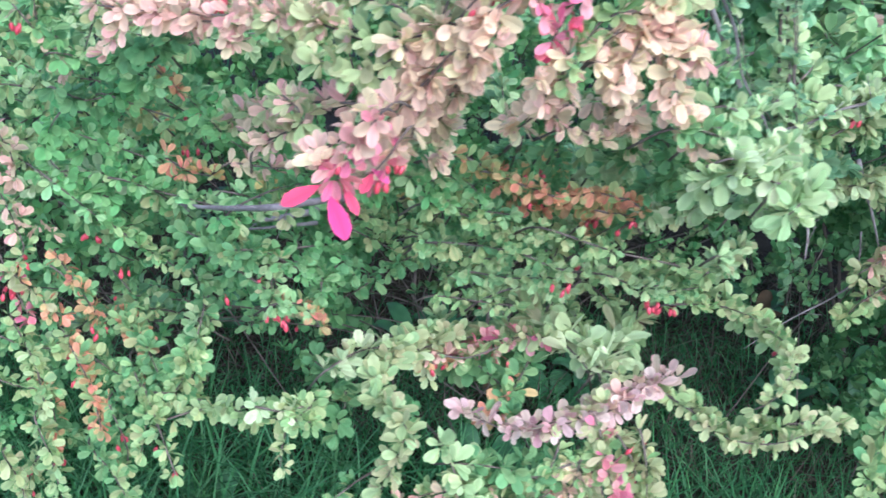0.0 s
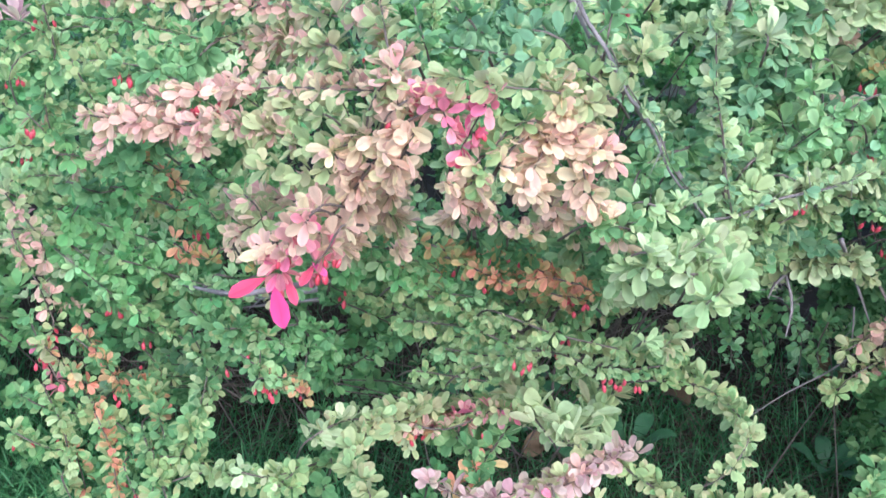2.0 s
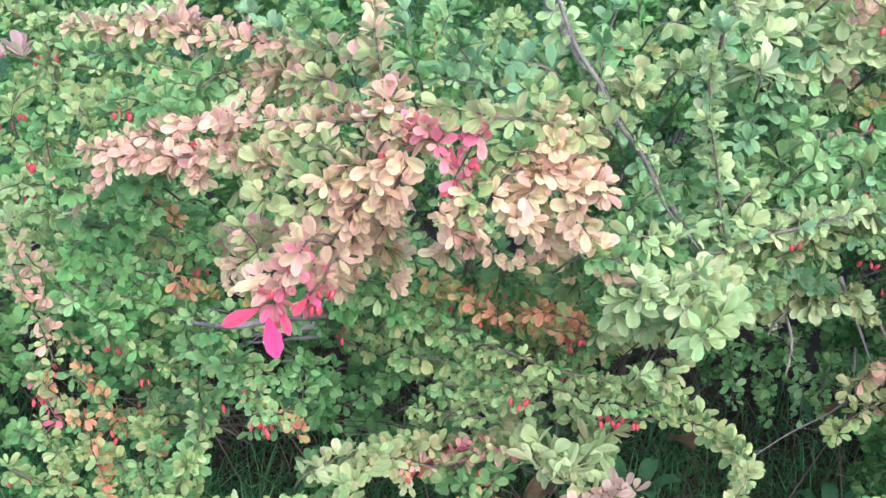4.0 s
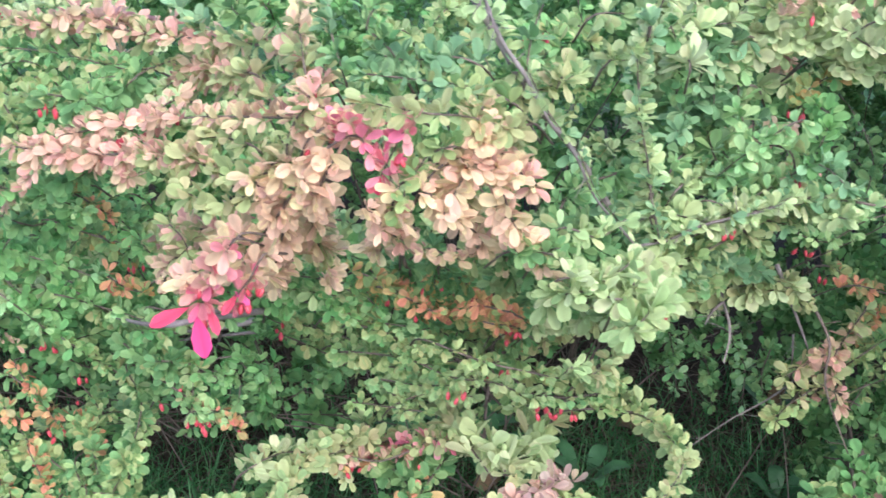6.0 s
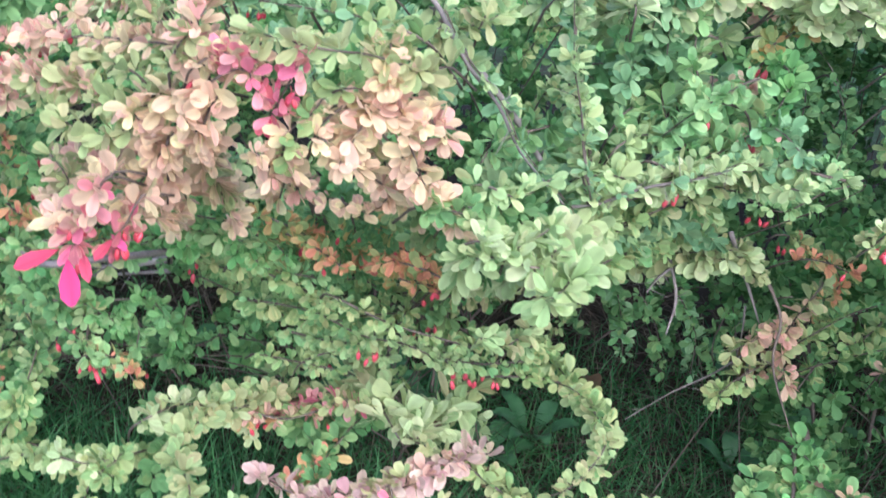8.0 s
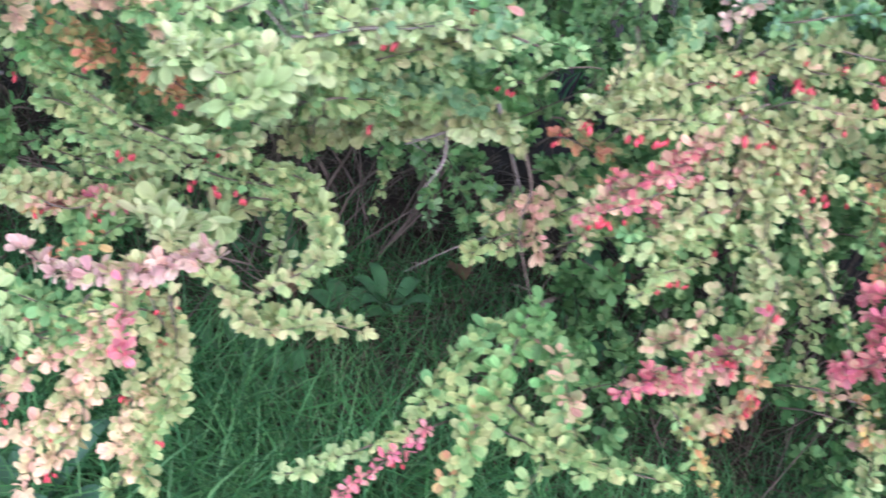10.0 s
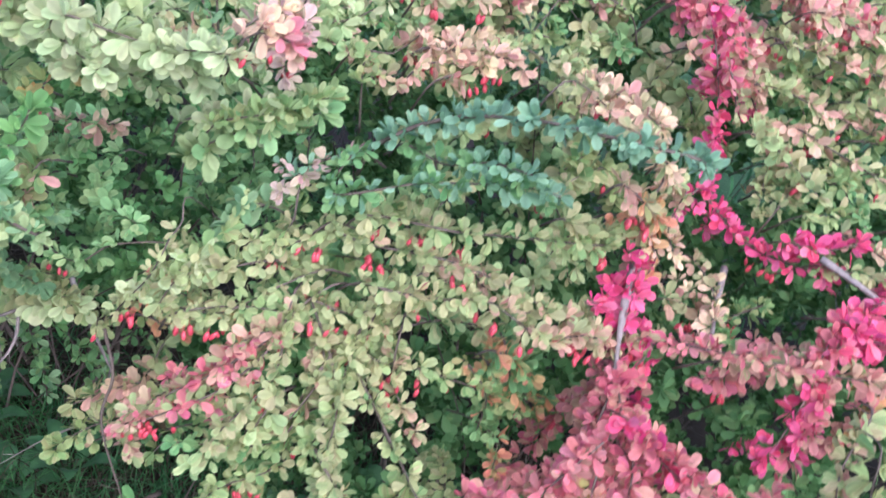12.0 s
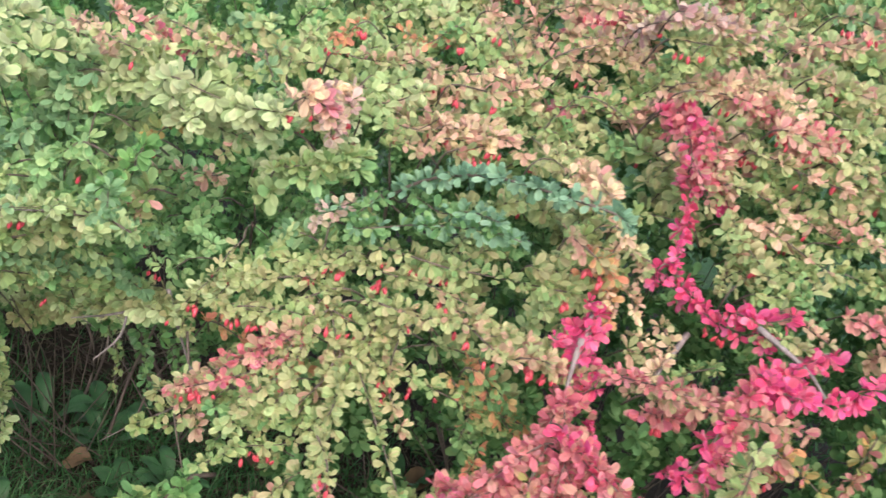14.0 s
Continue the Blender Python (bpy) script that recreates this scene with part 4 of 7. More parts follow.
sprig(RIGHT, "blush,peach", 10.5, 7.0, [(0.588, 0.831, 0.757), (0.605, 0.841, 0.765), (0.631, 0.849, 0.763), (0.639, 0.864, 0.772)], berries=5)
sprig(RIGHT, "cream", 10.5, 7.0, [(0.633, 0.889, 0.769), (0.652, 0.903, 0.770), (0.682, 0.909, 0.761), (0.696, 0.944, 0.773)])
sprig(RIGHT, "peach,blush", 10.7, 7.0, [(0.706, 0.927, 0.758), (0.727, 0.830, 0.766), (0.748, 0.775, 0.778)])
sprig(RIGHT, "cream,peach", 10.5, 7.8, [(0.680, 0.815, 0.777), (0.693, 0.834, 0.781), (0.723, 0.820, 0.772)])
sprig(RIGHT, "green,orange", 9.8, 7.8, [(0.555, 0.916, 0.839), (0.538, 0.906, 0.819), (0.510, 0.907, 0.820)])
sprig(RIGHT, "orange", 9.8, 7.8, [(0.471, 0.911, 0.816), (0.463, 0.887, 0.804), (0.460, 0.869, 0.804)], berries=14)
sprig(RIGHT, "ygreen,cream", 10.5, 7.0, [(0.839, 1.008, 0.800), (0.873, 1.020, 0.765), (0.886, 1.019, 0.740), (0.932, 0.977, 0.713)], berries=2)
sprig(RIGHT, "ygreen,green", 11.2, 7.8, [(0.869, 0.949, 0.708), (0.906, 0.941, 0.725), (0.942, 0.906, 0.702)])
sprig(RIGHT, "cream,blush", 10.5, 7.8, [(0.866, 0.912, 0.699), (0.878, 0.949, 0.712), (0.856, 0.987, 0.734)], berries=2)
sprig(RIGHT, "blush", 11.2, 7.8, [(0.912, 0.891, 0.707), (0.942, 0.885, 0.702), (0.957, 0.882, 0.699)])
sprig(RIGHT, "blush,peach", 10.5, 8.6, [(0.820, 0.900, 0.650), (0.838, 0.854, 0.646), (0.830, 0.786, 0.644)])
sprig(RIGHT, "crimson,flame", 13.0, 7.0, [(0.966, 0.831, 0.669), (0.932, 0.809, 0.665), (0.910, 0.788, 0.669), (0.909, 0.755, 0.621)], single=True)
sprig(RIGHT, "rust,amber", 12.6, 7.8, [(0.940, 0.798, 0.627), (0.969, 0.798, 0.620), (0.990, 0.795, 0.611)])
sprig(RIGHT, "peach,orange", 8.8, 7.0, [(0.768, 0.823, 0.735), (0.765, 0.823, 0.703), (0.783, 0.827, 0.677), (0.777, 0.819, 0.657)])
sprig(RIGHT, "blush,peach", 9.8, 7.0, [(0.792, 0.867, 0.713), (0.788, 0.857, 0.688), (0.801, 0.856, 0.667)])
sprig(RIGHT, "teal", 11.2, 6.2, [(0.581, 0.785, 0.718), (0.620, 0.776, 0.753), (0.671, 0.753, 0.778), (0.721, 0.725, 0.793), (0.769, 0.726, 0.795), (0.778, 0.762, 0.775)], wood=1.8, side=0.3)
sprig(RIGHT, "green,teal", 11.2, 6.2, [(0.571, 0.784, 0.714), (0.564, 0.753, 0.691), (0.620, 0.762, 0.713), (0.682, 0.757, 0.733), (0.703, 0.753, 0.735)])
sprig(RIGHT, "green,teal", 11.2, 7.0, [(0.599, 0.788, 0.723), (0.627, 0.777, 0.722), (0.655, 0.763, 0.739), (0.683, 0.750, 0.745)])
sprig(RIGHT, "teal,lilac", 10.5, 7.8, [(0.571, 0.785, 0.709), (0.544, 0.767, 0.698), (0.532, 0.756, 0.681)])
sprig(LEFT, "light", 19.7, 6.2, [(0.473, 0.812, 0.726), (0.419, 0.790, 0.734), (0.380, 0.766, 0.716), (0.351, 0.772, 0.737), (0.269, 0.758, 0.708), (0.227, 0.768, 0.697)], single=True)
sprig(LEFT, "light", 18.2, 7.0, [(0.426, 0.799, 0.732), (0.384, 0.779, 0.736), (0.324, 0.769, 0.736), (0.259, 0.767, 0.734)])
sprig(LEFT, "fresh,green", 15.5, 7.0, [(0.274, 0.881, 0.575), (0.244, 0.856, 0.546), (0.197, 0.844, 0.518), (0.155, 0.842, 0.482)])
sprig(LEFT, "fresh", 14.6, 7.8, [(0.296, 0.930, 0.536), (0.284, 0.891, 0.519), (0.264, 0.855, 0.511)], berries=4)
sprig(LEFT, "fresh", 12.7, 8.6, [(0.375, 0.887, 0.601), (0.372, 0.845, 0.584), (0.430, 0.779, 0.609)])
sprig(RIGHT, "peach,lilac", 11.7, 6.2, [(0.485, 0.801, 0.765), (0.501, 0.804, 0.761), (0.512, 0.790, 0.743)], single=True)
sprig(RIGHT, "pale,fresh", 18.7, 7.0, [(0.455, 0.794, 0.663), (0.484, 0.787, 0.693), (0.514, 0.793, 0.708), (0.536, 0.809, 0.717)], single=True)
sprig(RIGHT, "pale", 13.3, 7.0, [(0.533, 0.872, 0.788), (0.516, 0.858, 0.774), (0.512, 0.837, 0.762), (0.547, 0.830, 0.757)])
sprig(RIGHT, "graygreen,green", 11.2, 7.0, [(0.448, 0.767, 0.802), (0.466, 0.764, 0.776), (0.484, 0.759, 0.751)])
sprig(RIGHT, "ygreen,blush", 10.5, 7.0, [(0.469, 0.854, 0.794), (0.488, 0.873, 0.792), (0.519, 0.890, 0.795)])
sprig(LEFT, "cream,rose", 10.5, 7.0, [(0.335, 0.796, 0.787), (0.393, 0.779, 0.790), (0.439, 0.768, 0.794)])
sprig(LEFT, "rose,cream", 11.2, 7.0, [(0.306, 0.713, 0.790), (0.333, 0.729, 0.778), (0.345, 0.751, 0.769)], berries=2)
sprig(LEFT, "pale,bright", 14.6, 7.8, [(0.398, 0.777, 0.769), (0.364, 0.795, 0.778), (0.346, 0.813, 0.788)])
sprig(RIGHT, "ygreen,blush", 11.2, 7.0, [(0.558, 0.813, 0.745), (0.556, 0.821, 0.757), (0.578, 0.822, 0.750)])
sprig(LEFT, "light,cream", 16.0, 7.0, [(0.139, 0.857, 0.389), (0.182, 0.874, 0.400), (0.241, 0.866, 0.430), (0.319, 0.829, 0.480), (0.379, 0.796, 0.518)])
sprig(LEFT, "ygreen,light", 14.3, 7.0, [(0.153, 0.848, 0.327), (0.185, 0.833, 0.292), (0.206, 0.802, 0.260)])
sprig(RIGHT, "light,ygreen", 13.4, 7.0, [(0.460, 0.714, 0.598), (0.484, 0.728, 0.619), (0.504, 0.748, 0.646)])
sprig(RIGHT, "cream,ygreen", 10.5, 7.0, [(0.489, 0.708, 0.598), (0.525, 0.723, 0.607), (0.561, 0.733, 0.608)], berries=3)
sprig(RIGHT, "cream", 10.5, 7.0, [(0.567, 0.738, 0.619), (0.598, 0.737, 0.618), (0.621, 0.740, 0.638)], berries=3)
sprig(LEFT, "fresh", 10.5, 7.8, [(0.424, 0.762, 0.599), (0.397, 0.765, 0.573), (0.370, 0.768, 0.577)], berries=2)
sprig(LEFT, "graygreen,pale", 10.5, 7.0, [(0.310, 0.761, 0.590), (0.351, 0.705, 0.611), (0.373, 0.718, 0.619)], berries=2)
sprig(LEFT, "pale", 13.3, 7.0, [(0.277, 0.680, 0.609), (0.251, 0.658, 0.595), (0.265, 0.675, 0.579), (0.274, 0.705, 0.575)])
sprig(LEFT, "ygreen", 8.4, 7.8, [(0.095, 0.602, 0.529), (0.141, 0.578, 0.533), (0.195, 0.572, 0.532)])
sprig(LEFT, "green,ygreen", 9.1, 7.0, [(0.184, 0.621, 0.482), (0.204, 0.655, 0.461), (0.234, 0.680, 0.454)], berries=3)
sprig(LEFT, "ygreen", 10.5, 7.0, [(0.231, 0.655, 0.483), (0.244, 0.707, 0.449), (0.256, 0.729, 0.418)])
sprig(LEFT, "rose,ygreen", 10.5, 7.8, [(0.036, 0.629, 0.392), (0.065, 0.634, 0.389), (0.107, 0.641, 0.414)], berries=3)
sprig(LEFT, "green", 10.5, 7.8, [(0.079, 0.532, 0.343), (0.110, 0.531, 0.340), (0.135, 0.539, 0.351)])
sprig(LEFT, "graygreen,pale", 11.2, 7.8, [(0.287, 0.673, 0.636), (0.313, 0.674, 0.625), (0.319, 0.698, 0.635)], berries=2)
sprig(LEFT, "fresh", 10.5, 7.8, [(0.293, 0.889, 0.553), (0.329, 0.869, 0.549), (0.329, 0.831, 0.543)])
sprig(LEFT, "pale", 11.9, 7.8, [(0.262, 0.672, 0.642), (0.282, 0.717, 0.635), (0.308, 0.764, 0.616)])
sprig(RIGHT, "flame,rust", 11.5, 6.2, [(0.783, 0.760, 0.605), (0.770, 0.754, 0.579), (0.762, 0.736, 0.553), (0.730, 0.722, 0.527)], single=True)
sprig(RIGHT, "flame,crimson", 11.5, 6.2, [(0.792, 0.724, 0.588), (0.819, 0.706, 0.565), (0.829, 0.680, 0.544), (0.838, 0.651, 0.527)], single=True)
sprig(RIGHT, "rust,flame", 11.5, 6.2, [(0.791, 0.711, 0.577), (0.785, 0.683, 0.546), (0.802, 0.664, 0.517), (0.809, 0.657, 0.483)], single=True)
sprig(RIGHT, "flame,rust", 10.5, 6.2, [(0.803, 0.777, 0.645), (0.823, 0.758, 0.659), (0.850, 0.748, 0.669), (0.881, 0.747, 0.671)])
sprig(RIGHT, "blush,cream", 10.5, 7.0, [(0.826, 0.671, 0.540), (0.854, 0.669, 0.533), (0.875, 0.661, 0.517)])
sprig(LEFT, "bare", 0.0, 0.0, [(-0.030, 0.782, 0.444), (-0.037, 0.686, 0.487), (-0.057, 0.564, 0.544), (-0.086, 0.561, 0.536), (-0.145, 0.646, 0.480), (-0.187, 0.691, 0.454)], wood=2.6, thorns=7, bark=BARK_GREY)
sprig(LEFT, "green", 11.4, 7.0, [(-0.023, 0.714, 0.507), (-0.018, 0.769, 0.455), (-0.040, 0.778, 0.429)])
sprig(LEFT, "green,amber", 11.4, 7.0, [(0.021, 0.703, 0.535), (0.033, 0.768, 0.476), (0.023, 0.817, 0.417)], berries=1)
sprig(LEFT, "green", 11.4, 7.0, [(0.073, 0.652, 0.560), (0.073, 0.728, 0.488), (0.061, 0.778, 0.422)])
sprig(LEFT, "ygreen", 10.6, 7.0, [(0.081, 0.780, 0.431), (0.108, 0.777, 0.425), (0.131, 0.787, 0.436)])
sprig(LEFT, "ygreen", 10.6, 7.0, [(-0.049, 0.751, 0.419), (-0.018, 0.757, 0.405), (0.014, 0.760, 0.391)])
sprig(LEFT, "green", 12.3, 7.0, [(0.159, 0.588, 0.613), (0.175, 0.612, 0.580), (0.162, 0.680, 0.520)])
sprig(LEFT, "green,amber", 11.4, 7.0, [(0.099, 0.640, 0.571), (0.114, 0.726, 0.508), (0.104, 0.785, 0.450)], berries=1)
sprig(LEFT, "ygreen", 10.6, 7.0, [(0.033, 0.826, 0.414), (0.016, 0.801, 0.401), (-0.013, 0.782, 0.407)])
sprig(LEFT, "green", 12.3, 7.0, [(0.137, 0.688, 0.542), (0.144, 0.634, 0.586), (0.158, 0.584, 0.623)])
sprig(LEFT, "ygreen,pale", 11.4, 7.0, [(0.060, 0.737, 0.387), (0.083, 0.724, 0.389), (0.101, 0.722, 0.405)], berries=1)
sprig(LEFT, "ygreen,pale", 11.4, 7.8, [(0.149, 0.718, 0.423), (0.170, 0.711, 0.414), (0.191, 0.696, 0.405)])
sprig(LEFT, "green", 14.1, 7.0, [(-0.267, 0.675, 0.544), (-0.245, 0.688, 0.531), (-0.222, 0.705, 0.538)])
sprig(LEFT, "green,ygreen", 12.3, 7.0, [(-0.266, 0.688, 0.440), (-0.239, 0.704, 0.412), (-0.221, 0.739, 0.401)], berries=2)
sprig(LEFT, "green", 12.3, 7.0, [(-0.245, 0.705, 0.399), (-0.220, 0.719, 0.376), (-0.187, 0.719, 0.388)], berries=1)
sprig(LEFT, "green,ygreen", 12.3, 7.0, [(-0.316, 0.644, 0.340), (-0.283, 0.650, 0.324), (-0.254, 0.667, 0.318)], berries=2)
sprig(LEFT, "ygreen,green", 12.3, 7.0, [(-0.244, 0.667, 0.314), (-0.206, 0.642, 0.315), (-0.169, 0.618, 0.330)], berries=1)
sprig(LEFT, "ygreen", 12.3, 7.0, [(-0.322, 0.629, 0.313), (-0.288, 0.625, 0.304), (-0.257, 0.626, 0.304)], berries=2)
sprig(LEFT, "green", 9.1, 7.0, [(-0.123, 0.643, 0.484), (-0.081, 0.659, 0.503), (-0.020, 0.660, 0.510)])
sprig(LEFT, "green,bright", 9.8, 7.0, [(0.009, 0.650, 0.542), (0.035, 0.649, 0.536), (0.053, 0.644, 0.525)])
sprig(LEFT, "green,cream", 9.1, 7.0, [(-0.111, 0.619, 0.446), (-0.089, 0.617, 0.434), (-0.067, 0.615, 0.421)], berries=1)
sprig(LEFT, "ygreen", 9.1, 7.0, [(0.014, 0.670, 0.468), (0.045, 0.662, 0.462), (0.080, 0.651, 0.470)])
sprig(LEFT, "ygreen,pale", 9.1, 7.0, [(0.081, 0.635, 0.489), (0.115, 0.625, 0.485), (0.144, 0.625, 0.486)], berries=1)
sprig(LEFT, "pale", 9.1, 7.0, [(0.146, 0.620, 0.489), (0.172, 0.616, 0.486), (0.193, 0.622, 0.486)], berries=1)
sprig(LEFT, "ygreen", 9.1, 7.0, [(0.032, 0.652, 0.429), (0.063, 0.653, 0.429), (0.095, 0.651, 0.431)])
sprig(LEFT, "peach,rose", 11.3, 7.0, [(-0.132, 0.665, 0.509), (-0.091, 0.667, 0.511), (-0.059, 0.664, 0.538)])
sprig(LEFT, "peach", 11.3, 7.0, [(0.097, 0.574, 0.618), (0.121, 0.568, 0.616), (0.133, 0.565, 0.633)])
sprig(LEFT, "amber,cream", 10.5, 7.0, [(-0.105, 0.664, 0.498), (-0.085, 0.666, 0.488), (-0.088, 0.654, 0.476)])
sprig(LEFT, "amber,orange", 9.8, 7.0, [(0.053, 0.640, 0.546), (0.079, 0.626, 0.547), (0.100, 0.600, 0.555)], berries=1)
sprig(LEFT, "ygreen,cream", 10.5, 7.0, [(-0.046, 0.576, 0.367), (-0.061, 0.559, 0.353), (-0.061, 0.544, 0.333)])
sprig(LEFT, "green,ygreen", 9.8, 7.0, [(-0.006, 0.548, 0.325), (-0.030, 0.529, 0.309), (-0.048, 0.517, 0.298)])
sprig(LEFT, "green,fresh", 17.3, 7.0, [(0.306, 0.858, 0.647), (0.276, 0.845, 0.620), (0.247, 0.827, 0.603)])
sprig(LEFT, "green,fresh", 17.3, 7.0, [(0.222, 0.779, 0.574), (0.197, 0.782, 0.546), (0.185, 0.784, 0.528)])
sprig(LEFT, "fresh,fresh", 15.5, 7.0, [(0.303, 0.907, 0.579), (0.274, 0.886, 0.561), (0.256, 0.861, 0.530)])
sprig(LEFT, "fresh,fresh", 15.5, 7.0, [(0.234, 0.859, 0.510), (0.198, 0.858, 0.475), (0.163, 0.854, 0.455)])
sprig(LEFT, "fresh,fresh", 13.6, 7.0, [(0.350, 0.891, 0.620), (0.323, 0.906, 0.581), (0.283, 0.915, 0.549)])
sprig(LEFT, "pale", 17.3, 7.0, [(0.264, 0.787, 0.748), (0.241, 0.786, 0.750), (0.223, 0.781, 0.739)])
sprig(LEFT, "light,pale", 16.4, 7.0, [(0.361, 0.770, 0.749), (0.333, 0.768, 0.760), (0.309, 0.765, 0.756)])
sprig(RIGHT, "pale,light", 15.5, 7.0, [(0.433, 0.769, 0.749), (0.413, 0.772, 0.765), (0.394, 0.779, 0.781)])
sprig(RIGHT, "cream,ygreen", 10.5, 7.0, [(0.459, 0.792, 0.787), (0.457, 0.819, 0.806), (0.457, 0.847, 0.816)])
sprig(LEFT, "pale,graygreen", 13.3, 6.2, [(0.224, 0.550, 0.608), (0.235, 0.592, 0.603), (0.258, 0.663, 0.589), (0.282, 0.722, 0.578)])
sprig(LEFT, "graygreen,pale", 10.5, 6.2, [(0.266, 0.704, 0.587), (0.297, 0.780, 0.575), (0.341, 0.761, 0.603), (0.382, 0.694, 0.636)], berries=1)
sprig(LEFT, "light,pale", 15.8, 6.2, [(0.169, 0.638, 0.532), (0.192, 0.662, 0.526), (0.223, 0.644, 0.547), (0.250, 0.584, 0.577)])
sprig(LEFT, "ygreen", 13.2, 7.0, [(0.268, 0.656, 0.561), (0.296, 0.743, 0.529), (0.324, 0.792, 0.510)])
sprig(LEFT, "cream,peach", 14.0, 6.2, [(0.155, 0.547, 0.355), (0.141, 0.524, 0.304), (0.126, 0.501, 0.260), (0.128, 0.475, 0.226)])
sprig(LEFT, "cream,ygreen", 13.3, 6.2, [(0.184, 0.566, 0.360), (0.205, 0.561, 0.324), (0.207, 0.543, 0.289), (0.205, 0.523, 0.266)], berries=2)
sprig(LEFT, "cream,ygreen", 13.5, 6.2, [(0.210, 0.570, 0.332), (0.217, 0.551, 0.300), (0.208, 0.526, 0.266), (0.195, 0.499, 0.238)], berries=3)
sprig(LEFT, "cream,rose", 13.3, 6.2, [(0.122, 0.537, 0.335), (0.100, 0.516, 0.304), (0.089, 0.502, 0.279)], berries=1)
sprig(LEFT, "ygreen,rose", 12.6, 6.2, [(0.168, 0.557, 0.382), (0.153, 0.543, 0.351), (0.119, 0.526, 0.324)])
sprig(LEFT, "ygreen,green", 11.2, 7.0, [(0.062, 0.565, 0.365), (0.072, 0.542, 0.339), (0.074, 0.525, 0.315)])
sprig(LEFT, "ygreen,cream", 11.9, 6.2, [(0.054, 0.551, 0.326), (0.033, 0.535, 0.310), (0.004, 0.532, 0.312)])
sprig(LEFT, "ygreen,green", 11.9, 7.0, [(0.134, 0.552, 0.380), (0.125, 0.538, 0.350), (0.107, 0.528, 0.326)], berries=2)
sprig(LEFT, "pale", 20.0, 6.2, [(0.243, 0.769, 0.697), (0.288, 0.782, 0.682), (0.322, 0.797, 0.686)])
sprig(LEFT, "green,graygreen", 20.0, 6.2, [(0.237, 0.775, 0.657), (0.264, 0.794, 0.652), (0.283, 0.807, 0.659)])
sprig(LEFT, "fresh,pale", 18.2, 6.2, [(0.233, 0.817, 0.588), (0.258, 0.855, 0.603), (0.288, 0.900, 0.614)])
sprig(LEFT, "fresh,fresh", 18.2, 6.2, [(0.214, 0.756, 0.590), (0.235, 0.793, 0.584), (0.261, 0.846, 0.572), (0.276, 0.879, 0.576)], berries=1)
sprig(LEFT, "pale,fresh", 19.1, 6.2, [(0.145, 0.839, 0.473), (0.192, 0.843, 0.510), (0.231, 0.850, 0.530), (0.258, 0.860, 0.525)])
sprig(LEFT, "fresh,rose", 14.6, 7.0, [(0.287, 0.875, 0.601), (0.323, 0.885, 0.612), (0.367, 0.882, 0.624)])
sprig(RIGHT, "ygreen,pale", 14.0, 6.2, [(0.476, 0.776, 0.703), (0.511, 0.782, 0.720), (0.540, 0.798, 0.737)])
sprig(RIGHT, "peach,lilac", 12.0, 6.2, [(0.478, 0.774, 0.764), (0.494, 0.810, 0.776), (0.513, 0.819, 0.767), (0.510, 0.797, 0.756)], berries=2)
sprig(RIGHT, "pale,ygreen", 13.3, 6.2, [(0.498, 0.874, 0.775), (0.505, 0.894, 0.799), (0.513, 0.905, 0.811)])
sprig(LEFT, "cream,light", 17.6, 6.2, [(0.166, 0.861, 0.377), (0.221, 0.868, 0.406), (0.305, 0.836, 0.461), (0.385, 0.798, 0.511)])
sprig(RIGHT, "crimson", 13.3, 7.0, [(0.871, 0.880, 0.693), (0.898, 0.876, 0.696), (0.921, 0.879, 0.708)])
sprig(RIGHT, "crimson,flame", 13.3, 6.2, [(0.957, 0.864, 0.697), (0.934, 0.834, 0.680), (0.911, 0.804, 0.674), (0.901, 0.781, 0.660)])
sprig(RIGHT, "flame,crimson", 11.9, 6.2, [(0.745, 0.970, 0.812), (0.766, 0.971, 0.825), (0.789, 0.964, 0.819)])
sprig(RIGHT, "rose,flame", 11.2, 6.2, [(0.771, 0.960, 0.787), (0.786, 0.956, 0.777), (0.813, 0.956, 0.772)])
sprig(RIGHT, "crimson", 13.3, 6.2, [(0.765, 0.820, 0.678), (0.777, 0.812, 0.660), (0.759, 0.807, 0.659)])
sprig(LEFT, "bright", 11.9, 6.2, [(-0.074, 0.665, 0.508), (-0.031, 0.654, 0.511), (0.003, 0.654, 0.526)])
sprig(LEFT, "bright,green", 11.2, 6.2, [(-0.025, 0.650, 0.538), (0.008, 0.653, 0.538), (0.035, 0.650, 0.531)])
sprig(LEFT, "bright,green", 10.5, 6.2, [(-0.072, 0.639, 0.462), (-0.046, 0.647, 0.460), (-0.030, 0.640, 0.444)])
sprig(LEFT, "bright,pale", 11.9, 6.2, [(-0.133, 0.636, 0.478), (-0.108, 0.646, 0.475), (-0.096, 0.659, 0.487)])
sprig(LEFT, "ygreen,fresh", 10.5, 6.2, [(0.014, 0.645, 0.511), (0.045, 0.644, 0.512), (0.076, 0.640, 0.515)])
sprig(LEFT, "ygreen,pale", 9.8, 6.2, [(0.035, 0.645, 0.508), (0.068, 0.640, 0.502), (0.095, 0.634, 0.504)])
sprig(LEFT, "green,pale", 11.9, 7.0, [(0.153, 0.546, 0.639), (0.179, 0.550, 0.638), (0.196, 0.547, 0.633)])
sprig(LEFT, "graygreen,pale", 14.0, 6.2, [(0.311, 0.816, 0.570), (0.354, 0.721, 0.616), (0.381, 0.664, 0.639)])
sprig(RIGHT, "pale,graygreen", 15.4, 6.2, [(0.528, 0.766, 0.661), (0.508, 0.763, 0.659), (0.501, 0.755, 0.646)])
